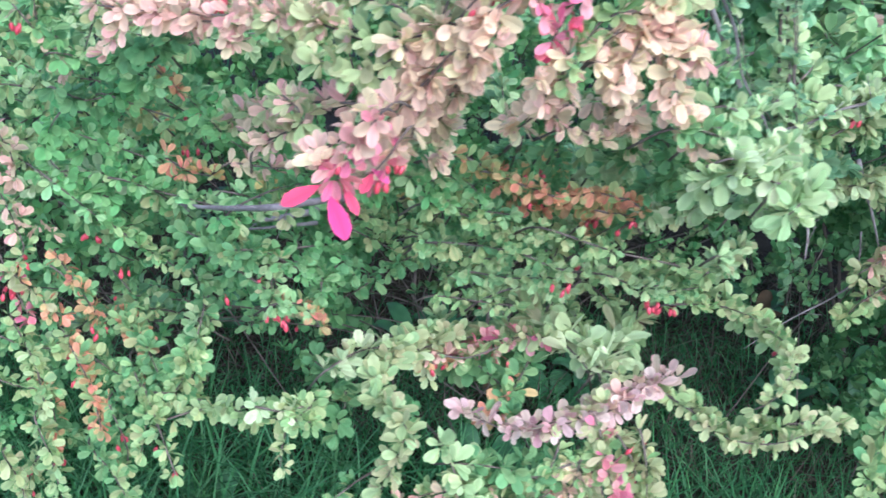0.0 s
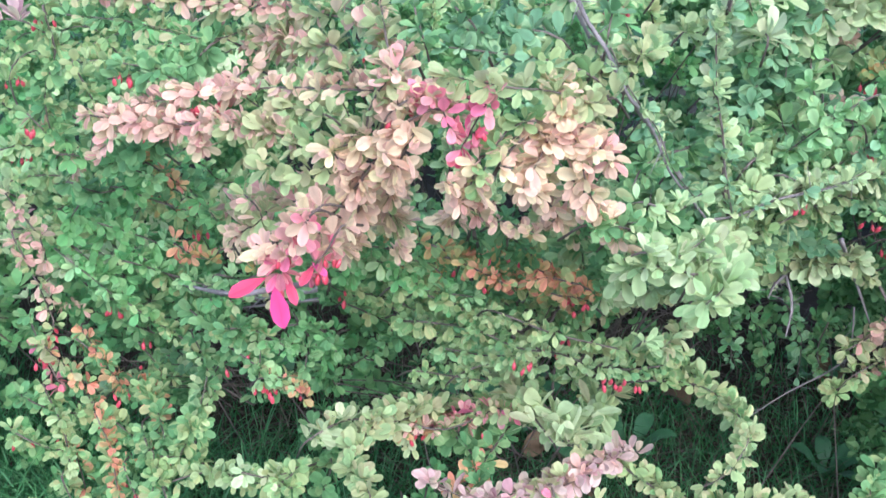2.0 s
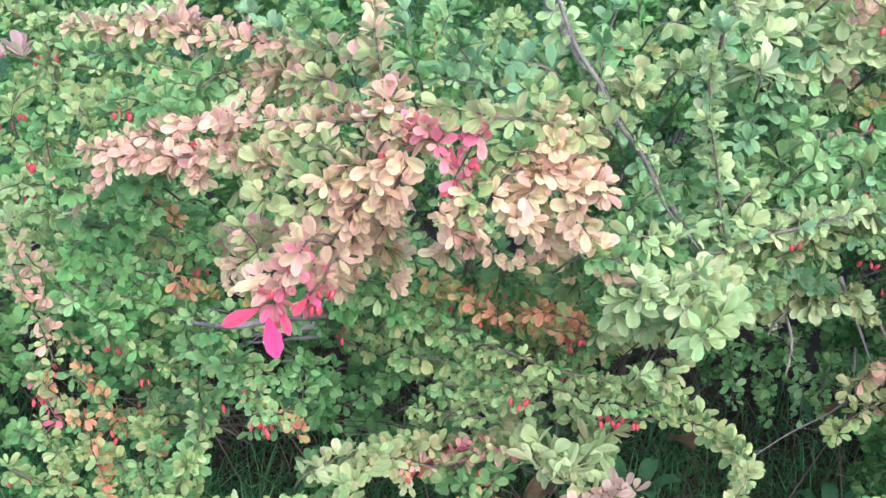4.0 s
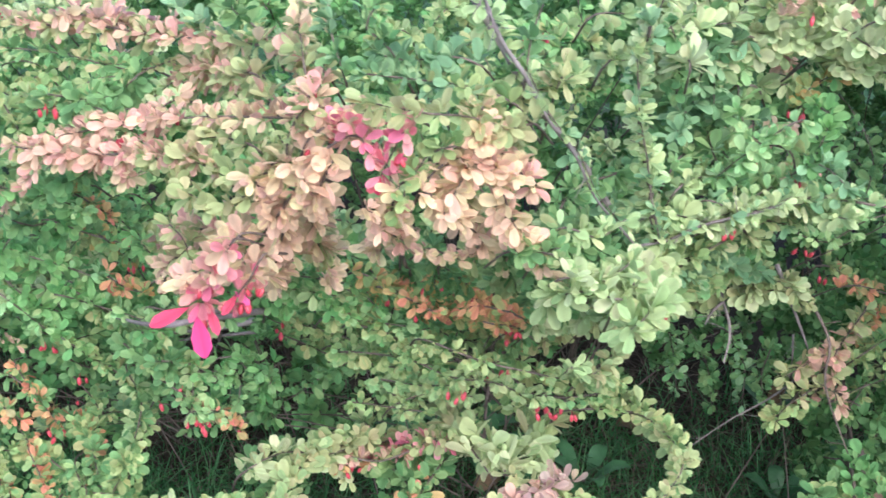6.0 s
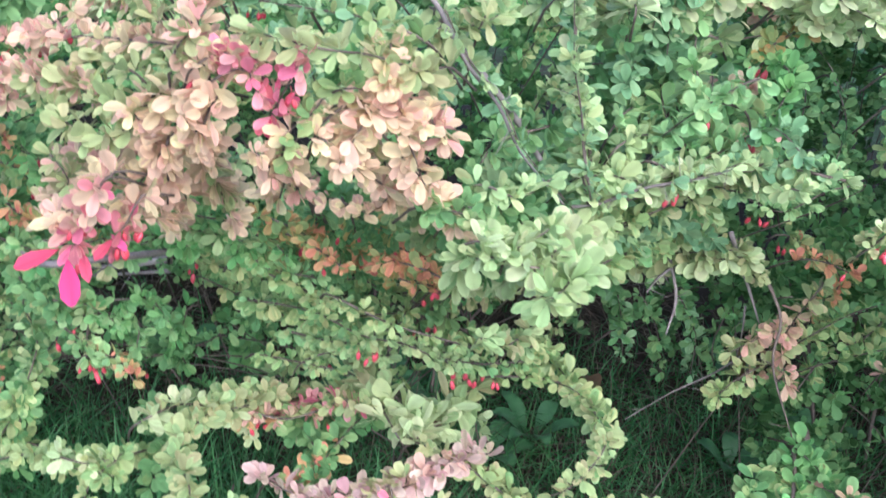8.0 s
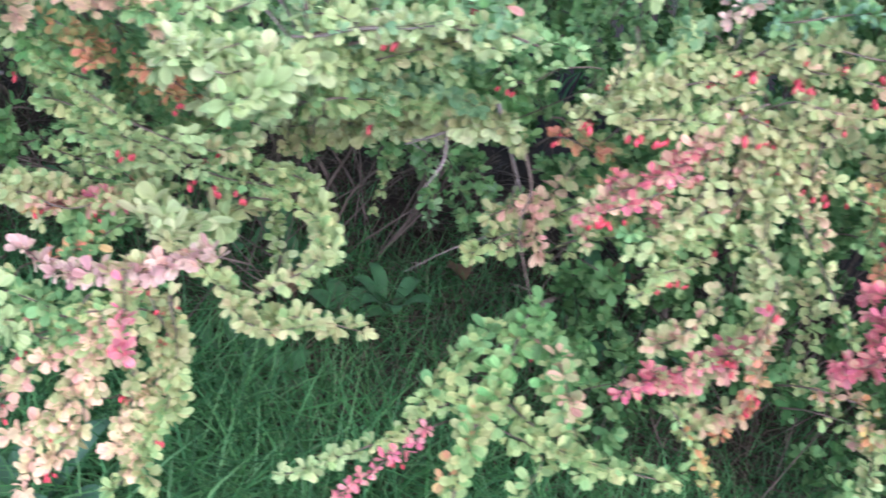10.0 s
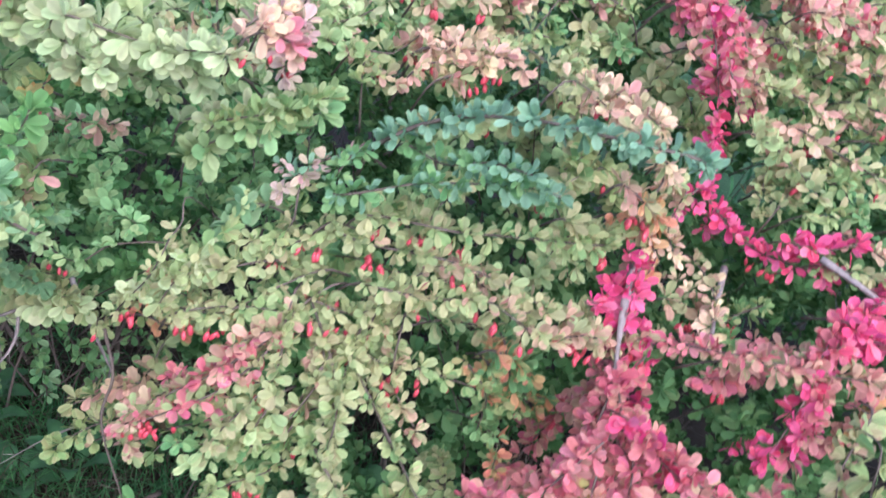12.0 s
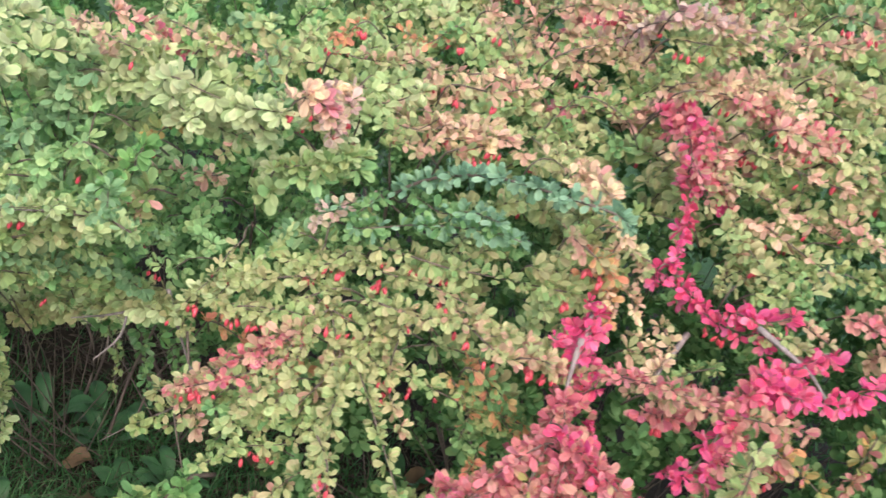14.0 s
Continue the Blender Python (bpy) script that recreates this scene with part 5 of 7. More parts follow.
sprig(RIGHT, "cream", 12.6, 6.2, [(0.539, 0.746, 0.635), (0.506, 0.734, 0.623), (0.484, 0.721, 0.617), (0.478, 0.707, 0.602)])
sprig(RIGHT, "blush,flame", 12.6, 6.2, [(0.554, 0.719, 0.600), (0.537, 0.712, 0.592), (0.527, 0.699, 0.575), (0.518, 0.691, 0.566)])
sprig(RIGHT, "cream,pale", 13.3, 6.2, [(0.567, 0.695, 0.568), (0.560, 0.691, 0.547), (0.547, 0.684, 0.525), (0.527, 0.674, 0.512)])
sprig(RIGHT, "cream,blush", 13.3, 6.2, [(0.597, 0.677, 0.497), (0.579, 0.649, 0.470), (0.561, 0.633, 0.464)])
sprig(RIGHT, "blush,flame", 13.3, 6.2, [(0.626, 0.685, 0.429), (0.609, 0.679, 0.420), (0.589, 0.660, 0.413), (0.571, 0.649, 0.426)])
sprig(RIGHT, "blush,cream", 12.6, 6.2, [(0.665, 0.749, 0.341), (0.644, 0.730, 0.347), (0.626, 0.701, 0.344)])
sprig(LEFT, "lilac,rose", 13.9, 6.2, [(0.207, 0.606, 0.420), (0.184, 0.595, 0.410), (0.164, 0.580, 0.404)], single=True, stub=False)
sprig(LEFT, "cream,lilac", 14.0, 7.0, [(0.164, 0.575, 0.408), (0.145, 0.568, 0.399), (0.117, 0.562, 0.389)], stub=False)
sprig(LEFT, "pale,graygreen", 15.0, 7.0, [(0.239, 0.648, 0.581), (0.282, 0.731, 0.549), (0.322, 0.785, 0.533), (0.357, 0.792, 0.525)])
sprig(LEFT, "pale,graygreen", 15.0, 7.0, [(0.211, 0.550, 0.619), (0.251, 0.651, 0.585), (0.304, 0.748, 0.539)])
sprig(LEFT, "graygreen,pale", 15.8, 7.0, [(0.279, 0.787, 0.639), (0.277, 0.757, 0.618), (0.272, 0.738, 0.597)])
sprig(LEFT, "graygreen,pale", 15.8, 7.0, [(0.326, 0.802, 0.654), (0.327, 0.788, 0.628), (0.318, 0.769, 0.605)])
sprig(LEFT, "ygreen,rose", 15.0, 7.0, [(0.365, 0.765, 0.643), (0.355, 0.757, 0.618), (0.333, 0.751, 0.602)])
sprig(LEFT, "light,cream", 14.0, 6.2, [(-0.040, 0.592, 0.388), (-0.012, 0.613, 0.399), (0.023, 0.626, 0.394), (0.049, 0.645, 0.399)])
sprig(LEFT, "cream,pink", 12.6, 7.0, [(0.123, 0.627, 0.422), (0.098, 0.640, 0.410), (0.065, 0.648, 0.386)])
sprig(LEFT, "pale,pale", 12.6, 7.0, [(0.185, 0.569, 0.649), (0.207, 0.577, 0.641), (0.224, 0.594, 0.649)])
sprig(LEFT, "fresh,light", 18.2, 6.2, [(0.203, 0.758, 0.567), (0.214, 0.800, 0.552), (0.228, 0.842, 0.550)])
sprig(LEFT, "light,fresh", 18.2, 6.2, [(0.139, 0.849, 0.447), (0.180, 0.850, 0.457), (0.222, 0.843, 0.491)])
sprig(LEFT, "fresh,ygreen", 14.0, 6.2, [(0.261, 0.871, 0.535), (0.273, 0.899, 0.550), (0.295, 0.926, 0.556)], berries=1)
sprig(LEFT, "rose,flame", 12.9, 6.2, [(0.307, 0.756, 0.791), (0.326, 0.780, 0.779), (0.362, 0.791, 0.769)], side=0.5)
sprig(RIGHT, "ygreen,pale", 12.9, 6.2, [(0.383, 0.773, 0.779), (0.414, 0.779, 0.804), (0.439, 0.786, 0.821)], side=0.5)
sprig(RIGHT, "graygreen,cream", 12.9, 6.2, [(0.414, 0.782, 0.818), (0.441, 0.785, 0.812), (0.458, 0.781, 0.794)], side=0.5)
sprig(RIGHT, "pale,light", 12.9, 6.2, [(0.498, 0.866, 0.772), (0.513, 0.886, 0.790), (0.534, 0.899, 0.800)], side=0.5)
sprig(RIGHT, "pale,light", 12.9, 6.2, [(0.517, 0.845, 0.761), (0.538, 0.855, 0.772), (0.556, 0.869, 0.786)], side=0.5)
sprig(RIGHT, "cream,blush", 12.9, 6.2, [(0.546, 0.832, 0.758), (0.570, 0.839, 0.761), (0.583, 0.851, 0.774)], berries=4, side=0.5)
sprig(RIGHT, "blush", 12.9, 6.2, [(0.569, 0.946, 0.854), (0.600, 0.960, 0.851), (0.622, 0.964, 0.831)], side=0.5)
sprig(RIGHT, "cream,ygreen", 12.9, 6.2, [(0.534, 0.927, 0.839), (0.550, 0.924, 0.829), (0.570, 0.927, 0.835)], berries=3, side=0.5)
sprig(RIGHT, "blush,lilac", 12.9, 6.2, [(0.636, 0.993, 0.848), (0.668, 0.996, 0.853), (0.704, 0.985, 0.872), (0.728, 0.962, 0.894)], side=0.5)
sprig(RIGHT, "blush", 12.9, 6.2, [(0.619, 0.995, 0.864), (0.652, 1.002, 0.880), (0.690, 1.000, 0.887)], berries=2, side=0.5)
sprig(RIGHT, "blush,peach", 12.9, 6.2, [(0.651, 0.986, 0.826), (0.681, 0.992, 0.836), (0.709, 0.994, 0.851)], side=0.5)
sprig(RIGHT, "ygreen", 12.9, 6.2, [(0.662, 0.971, 0.788), (0.701, 0.981, 0.800), (0.731, 0.979, 0.828), (0.748, 0.966, 0.864)], side=0.5)
sprig(RIGHT, "lilac,blush", 12.9, 6.2, [(0.737, 0.939, 0.911), (0.764, 0.967, 0.906), (0.796, 1.037, 0.896), (0.825, 1.103, 0.902)], side=0.5)
sprig(RIGHT, "cream", 12.9, 6.2, [(0.734, 0.952, 0.882), (0.766, 0.969, 0.886), (0.798, 1.010, 0.885)], berries=3, side=0.5)
sprig(RIGHT, "blush", 12.9, 6.2, [(0.833, 1.122, 0.878), (0.856, 1.146, 0.889), (0.894, 1.163, 0.893)], side=0.5)
sprig(RIGHT, "graygreen,blush", 12.9, 6.2, [(0.861, 1.177, 0.916), (0.889, 1.176, 0.919), (0.912, 1.171, 0.916)], berries=2, side=0.5)
sprig(RIGHT, "blush,peach", 12.9, 6.2, [(0.754, 0.978, 0.842), (0.800, 1.008, 0.852), (0.841, 1.031, 0.852), (0.870, 1.026, 0.847)], side=0.5)
sprig(RIGHT, "flame,blush", 12.9, 6.2, [(0.821, 1.014, 0.837), (0.860, 1.017, 0.833), (0.898, 1.024, 0.829)], berries=4, side=0.5)
sprig(RIGHT, "blush,cream", 12.9, 6.2, [(0.863, 1.095, 0.865), (0.897, 1.096, 0.865), (0.925, 1.097, 0.863)], side=0.5)
sprig(RIGHT, "cream,ygreen", 12.9, 6.2, [(0.904, 1.041, 0.839), (0.925, 1.050, 0.839), (0.947, 1.056, 0.834)], berries=3, side=0.5)
sprig(RIGHT, "flame,blush", 12.9, 6.2, [(0.751, 0.978, 0.819), (0.781, 0.973, 0.814), (0.803, 0.971, 0.800), (0.824, 0.974, 0.785)], side=0.5)
sprig(RIGHT, "crimson", 12.9, 6.2, [(0.801, 0.954, 0.782), (0.822, 0.976, 0.761), (0.837, 0.989, 0.745)], side=0.5)
sprig(RIGHT, "cream", 12.9, 6.2, [(0.652, 0.952, 0.765), (0.679, 0.960, 0.762), (0.700, 0.958, 0.753)], side=0.5)
sprig(RIGHT, "blush,peach", 12.9, 6.2, [(0.587, 0.849, 0.764), (0.606, 0.868, 0.768), (0.623, 0.894, 0.773)], berries=4, side=0.5)
sprig(RIGHT, "blush,cream", 12.9, 6.2, [(0.603, 0.830, 0.754), (0.626, 0.846, 0.764), (0.640, 0.877, 0.773)], side=0.5)
sprig(RIGHT, "blush,peach", 12.9, 6.2, [(0.705, 0.885, 0.763), (0.731, 0.855, 0.771), (0.752, 0.799, 0.780)], berries=3, side=0.5)
sprig(RIGHT, "cream,green", 12.9, 6.2, [(0.687, 0.976, 0.778), (0.703, 0.970, 0.768), (0.727, 0.956, 0.775)], side=0.5)
sprig(RIGHT, "cream,ygreen", 12.9, 6.2, [(0.825, 1.027, 0.807), (0.852, 1.026, 0.782), (0.874, 1.025, 0.767)], berries=2, side=0.5)
sprig(RIGHT, "ygreen,cream", 12.9, 6.2, [(0.872, 1.019, 0.803), (0.893, 1.022, 0.776), (0.896, 1.019, 0.742)], side=0.5)
sprig(RIGHT, "ygreen,cream", 12.9, 6.2, [(0.906, 1.024, 0.810), (0.929, 1.028, 0.794), (0.930, 1.026, 0.765)], berries=4, side=0.5)
sprig(RIGHT, "cream,blush", 12.9, 6.2, [(0.937, 1.035, 0.824), (0.945, 1.031, 0.794), (0.949, 1.019, 0.758)], side=0.5)
sprig(RIGHT, "cream", 12.9, 6.2, [(0.847, 1.000, 0.728), (0.874, 1.009, 0.730), (0.901, 1.009, 0.729)], berries=3, side=0.5)
sprig(RIGHT, "cream,ygreen", 12.9, 6.2, [(0.862, 0.981, 0.710), (0.894, 0.975, 0.714), (0.924, 0.975, 0.721)], side=0.5)
sprig(RIGHT, "ygreen,pale", 12.9, 6.2, [(0.920, 1.006, 0.738), (0.950, 1.007, 0.744), (0.975, 1.013, 0.759)], side=0.5)
sprig(RIGHT, "ygreen,cream", 12.9, 6.2, [(0.884, 0.906, 0.706), (0.912, 0.918, 0.709), (0.937, 0.930, 0.721)], side=0.5)
sprig(RIGHT, "ygreen", 12.9, 6.2, [(0.942, 0.983, 0.726), (0.973, 0.977, 0.729), (0.990, 0.966, 0.735)], side=0.5)
sprig(RIGHT, "rust,flame", 12.9, 6.2, [(0.966, 0.926, 0.712), (0.987, 0.921, 0.712), (1.001, 0.914, 0.710)], side=0.5)
sprig(RIGHT, "blush,orange", 12.9, 6.2, [(0.737, 0.769, 0.748), (0.760, 0.802, 0.725), (0.777, 0.828, 0.702)], berries=3, side=0.5)
sprig(RIGHT, "peach,cream", 11.6, 6.2, [(0.762, 0.813, 0.754), (0.778, 0.852, 0.726), (0.791, 0.891, 0.695)], side=0.5)
sprig(RIGHT, "cream", 12.9, 6.2, [(0.711, 0.787, 0.705), (0.731, 0.802, 0.691), (0.747, 0.817, 0.693)], berries=2, side=0.5)
sprig(RIGHT, "orange,blush", 12.9, 6.2, [(0.747, 0.827, 0.700), (0.775, 0.832, 0.688), (0.773, 0.827, 0.667)], side=0.5)
sprig(RIGHT, "blush,green", 12.9, 6.2, [(0.804, 0.851, 0.636), (0.825, 0.857, 0.631), (0.857, 0.850, 0.620)], berries=4, side=0.5)
sprig(RIGHT, "cream,blush", 12.9, 6.2, [(0.667, 0.753, 0.651), (0.695, 0.751, 0.647), (0.722, 0.758, 0.651), (0.749, 0.762, 0.640)], side=0.5)
sprig(RIGHT, "orange,green", 12.9, 6.2, [(0.693, 0.759, 0.609), (0.712, 0.780, 0.591), (0.728, 0.802, 0.564)], side=0.5)
sprig(RIGHT, "crimson", 12.9, 6.2, [(0.748, 0.791, 0.649), (0.763, 0.798, 0.642), (0.764, 0.795, 0.626)], side=0.5)
sprig(RIGHT, "rust,flame", 12.9, 6.2, [(0.915, 0.795, 0.659), (0.896, 0.814, 0.640), (0.870, 0.814, 0.616), (0.835, 0.783, 0.621)], berries=2, side=0.5)
sprig(RIGHT, "crimson,flame", 12.9, 6.2, [(0.968, 0.878, 0.688), (0.949, 0.859, 0.678), (0.938, 0.828, 0.664), (0.910, 0.809, 0.667)], side=0.5)
sprig(RIGHT, "crimson", 12.9, 6.2, [(1.013, 0.888, 0.682), (0.992, 0.866, 0.666), (0.968, 0.850, 0.657)], side=0.5)
sprig(RIGHT, "rust,flame", 12.9, 6.2, [(0.777, 0.792, 0.587), (0.759, 0.826, 0.529), (0.743, 0.828, 0.487), (0.729, 0.802, 0.470)], berries=3, side=0.5)
sprig(RIGHT, "crimson,flame", 12.9, 6.2, [(0.801, 0.782, 0.587), (0.806, 0.797, 0.545), (0.795, 0.812, 0.499)], side=0.5)
sprig(RIGHT, "amber,rust", 12.9, 6.2, [(0.954, 0.821, 0.637), (0.955, 0.812, 0.613), (0.941, 0.806, 0.586)], berries=2, side=0.5)
sprig(RIGHT, "amber,rust", 12.9, 6.2, [(1.022, 0.862, 0.642), (1.016, 0.840, 0.622), (1.014, 0.826, 0.606)], side=0.5)
sprig(LEFT, "fresh,bright", 12.6, 6.2, [(-0.132, 0.649, 0.494), (-0.111, 0.657, 0.488), (-0.092, 0.669, 0.495)])
sprig(LEFT, "fresh,bright", 12.6, 6.2, [(-0.073, 0.655, 0.491), (-0.042, 0.654, 0.516), (-0.013, 0.655, 0.532)])
sprig(LEFT, "fresh,bright", 11.9, 6.2, [(-0.037, 0.665, 0.500), (0.002, 0.658, 0.516), (0.031, 0.650, 0.520)])
sprig(LEFT, "fresh,green", 11.2, 6.2, [(-0.073, 0.633, 0.453), (-0.055, 0.637, 0.448), (-0.052, 0.625, 0.432)])
sprig(LEFT, "pale,fresh", 11.9, 6.2, [(-0.110, 0.625, 0.454), (-0.092, 0.629, 0.449), (-0.086, 0.612, 0.426)], berries=1)
sprig(LEFT, "fresh,orange", 10.5, 6.2, [(-0.085, 0.611, 0.427), (-0.064, 0.618, 0.426), (-0.049, 0.612, 0.413)], berries=1)
sprig(LEFT, "fresh,pale", 10.5, 6.2, [(0.020, 0.669, 0.465), (0.046, 0.670, 0.459), (0.070, 0.666, 0.453)])
sprig(LEFT, "fresh,pale", 10.5, 6.2, [(0.051, 0.662, 0.448), (0.087, 0.650, 0.456), (0.124, 0.631, 0.475)])
sprig(LEFT, "pale,pale", 11.2, 6.2, [(0.069, 0.652, 0.432), (0.096, 0.656, 0.446), (0.131, 0.657, 0.448)])
sprig(LEFT, "light,ygreen", 12.6, 6.2, [(-0.086, 0.565, 0.368), (-0.062, 0.569, 0.364), (-0.043, 0.580, 0.371)])
sprig(LEFT, "light,pale", 15.4, 6.2, [(0.189, 0.538, 0.629), (0.212, 0.548, 0.624), (0.230, 0.569, 0.630)])
sprig(LEFT, "pale,cream", 11.9, 6.2, [(0.202, 0.544, 0.560), (0.214, 0.575, 0.534), (0.231, 0.601, 0.537)])
sprig(LEFT, "pale,cream", 11.2, 6.2, [(0.250, 0.680, 0.568), (0.268, 0.717, 0.548), (0.295, 0.748, 0.549)])
sprig(LEFT, "pale,ygreen", 11.2, 6.2, [(0.311, 0.695, 0.611), (0.328, 0.706, 0.593), (0.344, 0.746, 0.572)])
sprig(RIGHT, "green,ygreen", 10.5, 7.0, [(0.843, 0.850, 0.615), (0.860, 0.871, 0.628), (0.880, 0.884, 0.637)], berries=1)
sprig(RIGHT, "fresh,green", 11.2, 7.0, [(0.692, 0.785, 0.582), (0.714, 0.799, 0.554), (0.713, 0.801, 0.526)])
sprig(RIGHT, "fresh,orange", 11.2, 7.0, [(0.693, 0.792, 0.525), (0.717, 0.784, 0.519), (0.719, 0.762, 0.510)])
sprig(RIGHT, "ygreen,cream", 10.5, 7.0, [(0.897, 0.870, 0.687), (0.919, 0.864, 0.693), (0.940, 0.855, 0.697)])
sprig(LEFT, "pale,cream", 15.4, 6.2, [(0.189, 0.840, 0.445), (0.233, 0.852, 0.459), (0.279, 0.837, 0.492)])
sprig(LEFT, "light,pale", 21.1, 7.8, [(0.165, 0.620, 0.408), (0.150, 0.640, 0.417), (0.135, 0.653, 0.421)], single=True, stub=False, side=0)
sprig(LEFT, "light,pale", 21.1, 7.8, [(0.166, 0.626, 0.403), (0.182, 0.659, 0.404), (0.191, 0.681, 0.401)], single=True, stub=False, side=0)
sprig(LEFT, "pale,light", 15.4, 6.2, [(0.253, 0.656, 0.627), (0.283, 0.665, 0.624), (0.314, 0.671, 0.635)])
sprig(LEFT, "pale,ygreen", 14.0, 6.2, [(0.254, 0.646, 0.596), (0.274, 0.666, 0.589), (0.296, 0.683, 0.593)])
sprig(LEFT, "ygreen,cream", 12.6, 6.2, [(0.240, 0.677, 0.539), (0.255, 0.710, 0.522), (0.276, 0.737, 0.521)])
sprig(LEFT, "orange", 13.2, 6.2, [(0.077, 0.721, 0.504), (0.096, 0.753, 0.469), (0.121, 0.772, 0.454)], berries=2, stub=False)
sprig(LEFT, "orange,amber", 13.2, 6.2, [(0.119, 0.767, 0.474), (0.139, 0.762, 0.470), (0.158, 0.729, 0.495)], berries=2, stub=False)
sprig(LEFT, "amber,cream", 13.2, 6.2, [(-0.022, 0.819, 0.433), (-0.001, 0.827, 0.420), (0.016, 0.833, 0.400)], berries=1, stub=False)
sprig(LEFT, "cream,rose", 14.1, 7.0, [(0.013, 0.524, 0.707), (0.022, 0.526, 0.725), (0.031, 0.529, 0.740)])
sprig(LEFT, "rose,lilac", 13.2, 7.0, [(-0.189, 0.651, 0.725), (-0.160, 0.664, 0.721), (-0.134, 0.676, 0.717)])
sprig(LEFT, "ygreen,pale", 12.3, 7.0, [(-0.236, 0.640, 0.663), (-0.220, 0.638, 0.630), (-0.233, 0.650, 0.585)])
sprig(LEFT, "ygreen,rose", 12.3, 7.0, [(-0.278, 0.643, 0.615), (-0.265, 0.650, 0.595), (-0.251, 0.664, 0.567)], berries=1)
sprig(RIGHT, "flame,rust", 13.3, 6.2, [(0.793, 0.711, 0.578), (0.779, 0.681, 0.526), (0.758, 0.668, 0.476)], stub=False)
sprig(RIGHT, "flame", 13.3, 6.2, [(0.803, 0.705, 0.566), (0.808, 0.675, 0.531), (0.810, 0.654, 0.492)], stub=False)

sprig(LEFT, "rose,pink", 15.0, 8.0, [(-0.010, 0.503, 0.648), (-0.022, 0.503, 0.630), (-0.032, 0.508, 0.609), (-0.038, 0.509, 0.591)], single=True, side=0.15, berries=3)
sprig(LEFT, "peach,pink", 13.0, 8.0, [(-0.000, 0.517, 0.628), (-0.009, 0.517, 0.609), (-0.019, 0.514, 0.594)], single=True, side=0.15, berries=4)
sprig(LEFT, "peach,rose", 13.0, 9.0, [(-0.017, 0.509, 0.640), (-0.040, 0.515, 0.613), (-0.058, 0.511, 0.599)], single=True, side=0.2)
sprig(LEFT, "cream,ygreen", 13.0, 7.0, [(0.193, 0.573, 0.391), (0.206, 0.567, 0.354), (0.211, 0.555, 0.317), (0.212, 0.539, 0.280)], berries=2)
sprig(LEFT, "cream,peach", 13.5, 7.0, [(0.147, 0.522, 0.301), (0.129, 0.508, 0.279), (0.105, 0.492, 0.261)], berries=1)
sprig(LEFT, "cream,ygreen", 13.5, 7.0, [(0.179, 0.533, 0.288), (0.202, 0.521, 0.265), (0.222, 0.511, 0.246)], berries=1)
sprig(LEFT, "peach,rose", 12.5, 7.5, [(0.151, 0.548, 0.373), (0.146, 0.537, 0.343), (0.139, 0.522, 0.309)])
sprig(RIGHT, "bright,ygreen", 16.0, 8.5, [(0.461, 0.745, 0.375), (0.487, 0.716, 0.369), (0.501, 0.665, 0.366), (0.529, 0.631, 0.358), (0.546, 0.599, 0.347)], side=0.25)
sprig(RIGHT, "cream,orange", 15.0, 8.5, [(0.454, 0.646, 0.333), (0.447, 0.612, 0.314), (0.445, 0.587, 0.297)], side=0.25)
sprig(RIGHT, "bright,ygreen", 16.5, 9.0, [(0.460, 0.739, 0.372), (0.458, 0.683, 0.349), (0.452, 0.637, 0.327), (0.456, 0.593, 0.318)], wood=2.4, side=0.25)
sprig(RIGHT, "crimson", 13.5, 7.0, [(0.900, 0.772, 0.644), (0.895, 0.760, 0.623), (0.886, 0.745, 0.598)])
sprig(RIGHT, "crimson,flame", 13.0, 7.0, [(0.904, 0.761, 0.626), (0.904, 0.755, 0.615), (0.899, 0.748, 0.603)])
sprig(RIGHT, "flame,rust", 13.5, 6.5, [(0.797, 0.716, 0.607), (0.842, 0.707, 0.592), (0.883, 0.696, 0.575), (0.933, 0.699, 0.561), (0.974, 0.706, 0.554)])
sprig(RIGHT, "crimson,flame", 13.0, 6.5, [(0.787, 0.721, 0.614), (0.821, 0.709, 0.595), (0.861, 0.707, 0.573)])
sprig(RIGHT, "blush,rust", 13.0, 6.5, [(0.836, 0.773, 0.644), (0.876, 0.776, 0.651), (0.915, 0.779, 0.656), (0.958, 0.783, 0.663)])
sprig(RIGHT, "crimson", 13.5, 6.5, [(0.913, 0.807, 0.683), (0.931, 0.803, 0.677), (0.952, 0.804, 0.678)])
sprig(RIGHT, "cream,ygreen", 12.5, 7.0, [(0.825, 0.715, 0.567), (0.860, 0.706, 0.553), (0.892, 0.701, 0.544)])
sprig(RIGHT, "peach,cream", 12.5, 7.0, [(0.839, 0.683, 0.533), (0.870, 0.683, 0.534), (0.895, 0.680, 0.530)])
sprig(RIGHT, "cream,blush", 13.0, 7.0, [(0.930, 0.736, 0.661), (0.921, 0.716, 0.629), (0.927, 0.701, 0.604), (0.949, 0.690, 0.585)])
sprig(RIGHT, "ygreen,cream", 14.0, 7.0, [(0.926, 0.692, 0.667), (0.928, 0.675, 0.639), (0.943, 0.658, 0.610)])
sprig(RIGHT, "flame", 13.0, 6.5, [(0.776, 0.711, 0.598), (0.751, 0.692, 0.565), (0.728, 0.678, 0.522), (0.704, 0.666, 0.482)])
sprig(RIGHT, "flame,crimson", 13.0, 6.5, [(0.799, 0.706, 0.590), (0.805, 0.687, 0.558), (0.832, 0.666, 0.523)])
sprig(RIGHT, "green", 14.0, 8.0, [(0.913, 0.794, 0.563), (0.930, 0.787, 0.552), (0.943, 0.779, 0.540)])
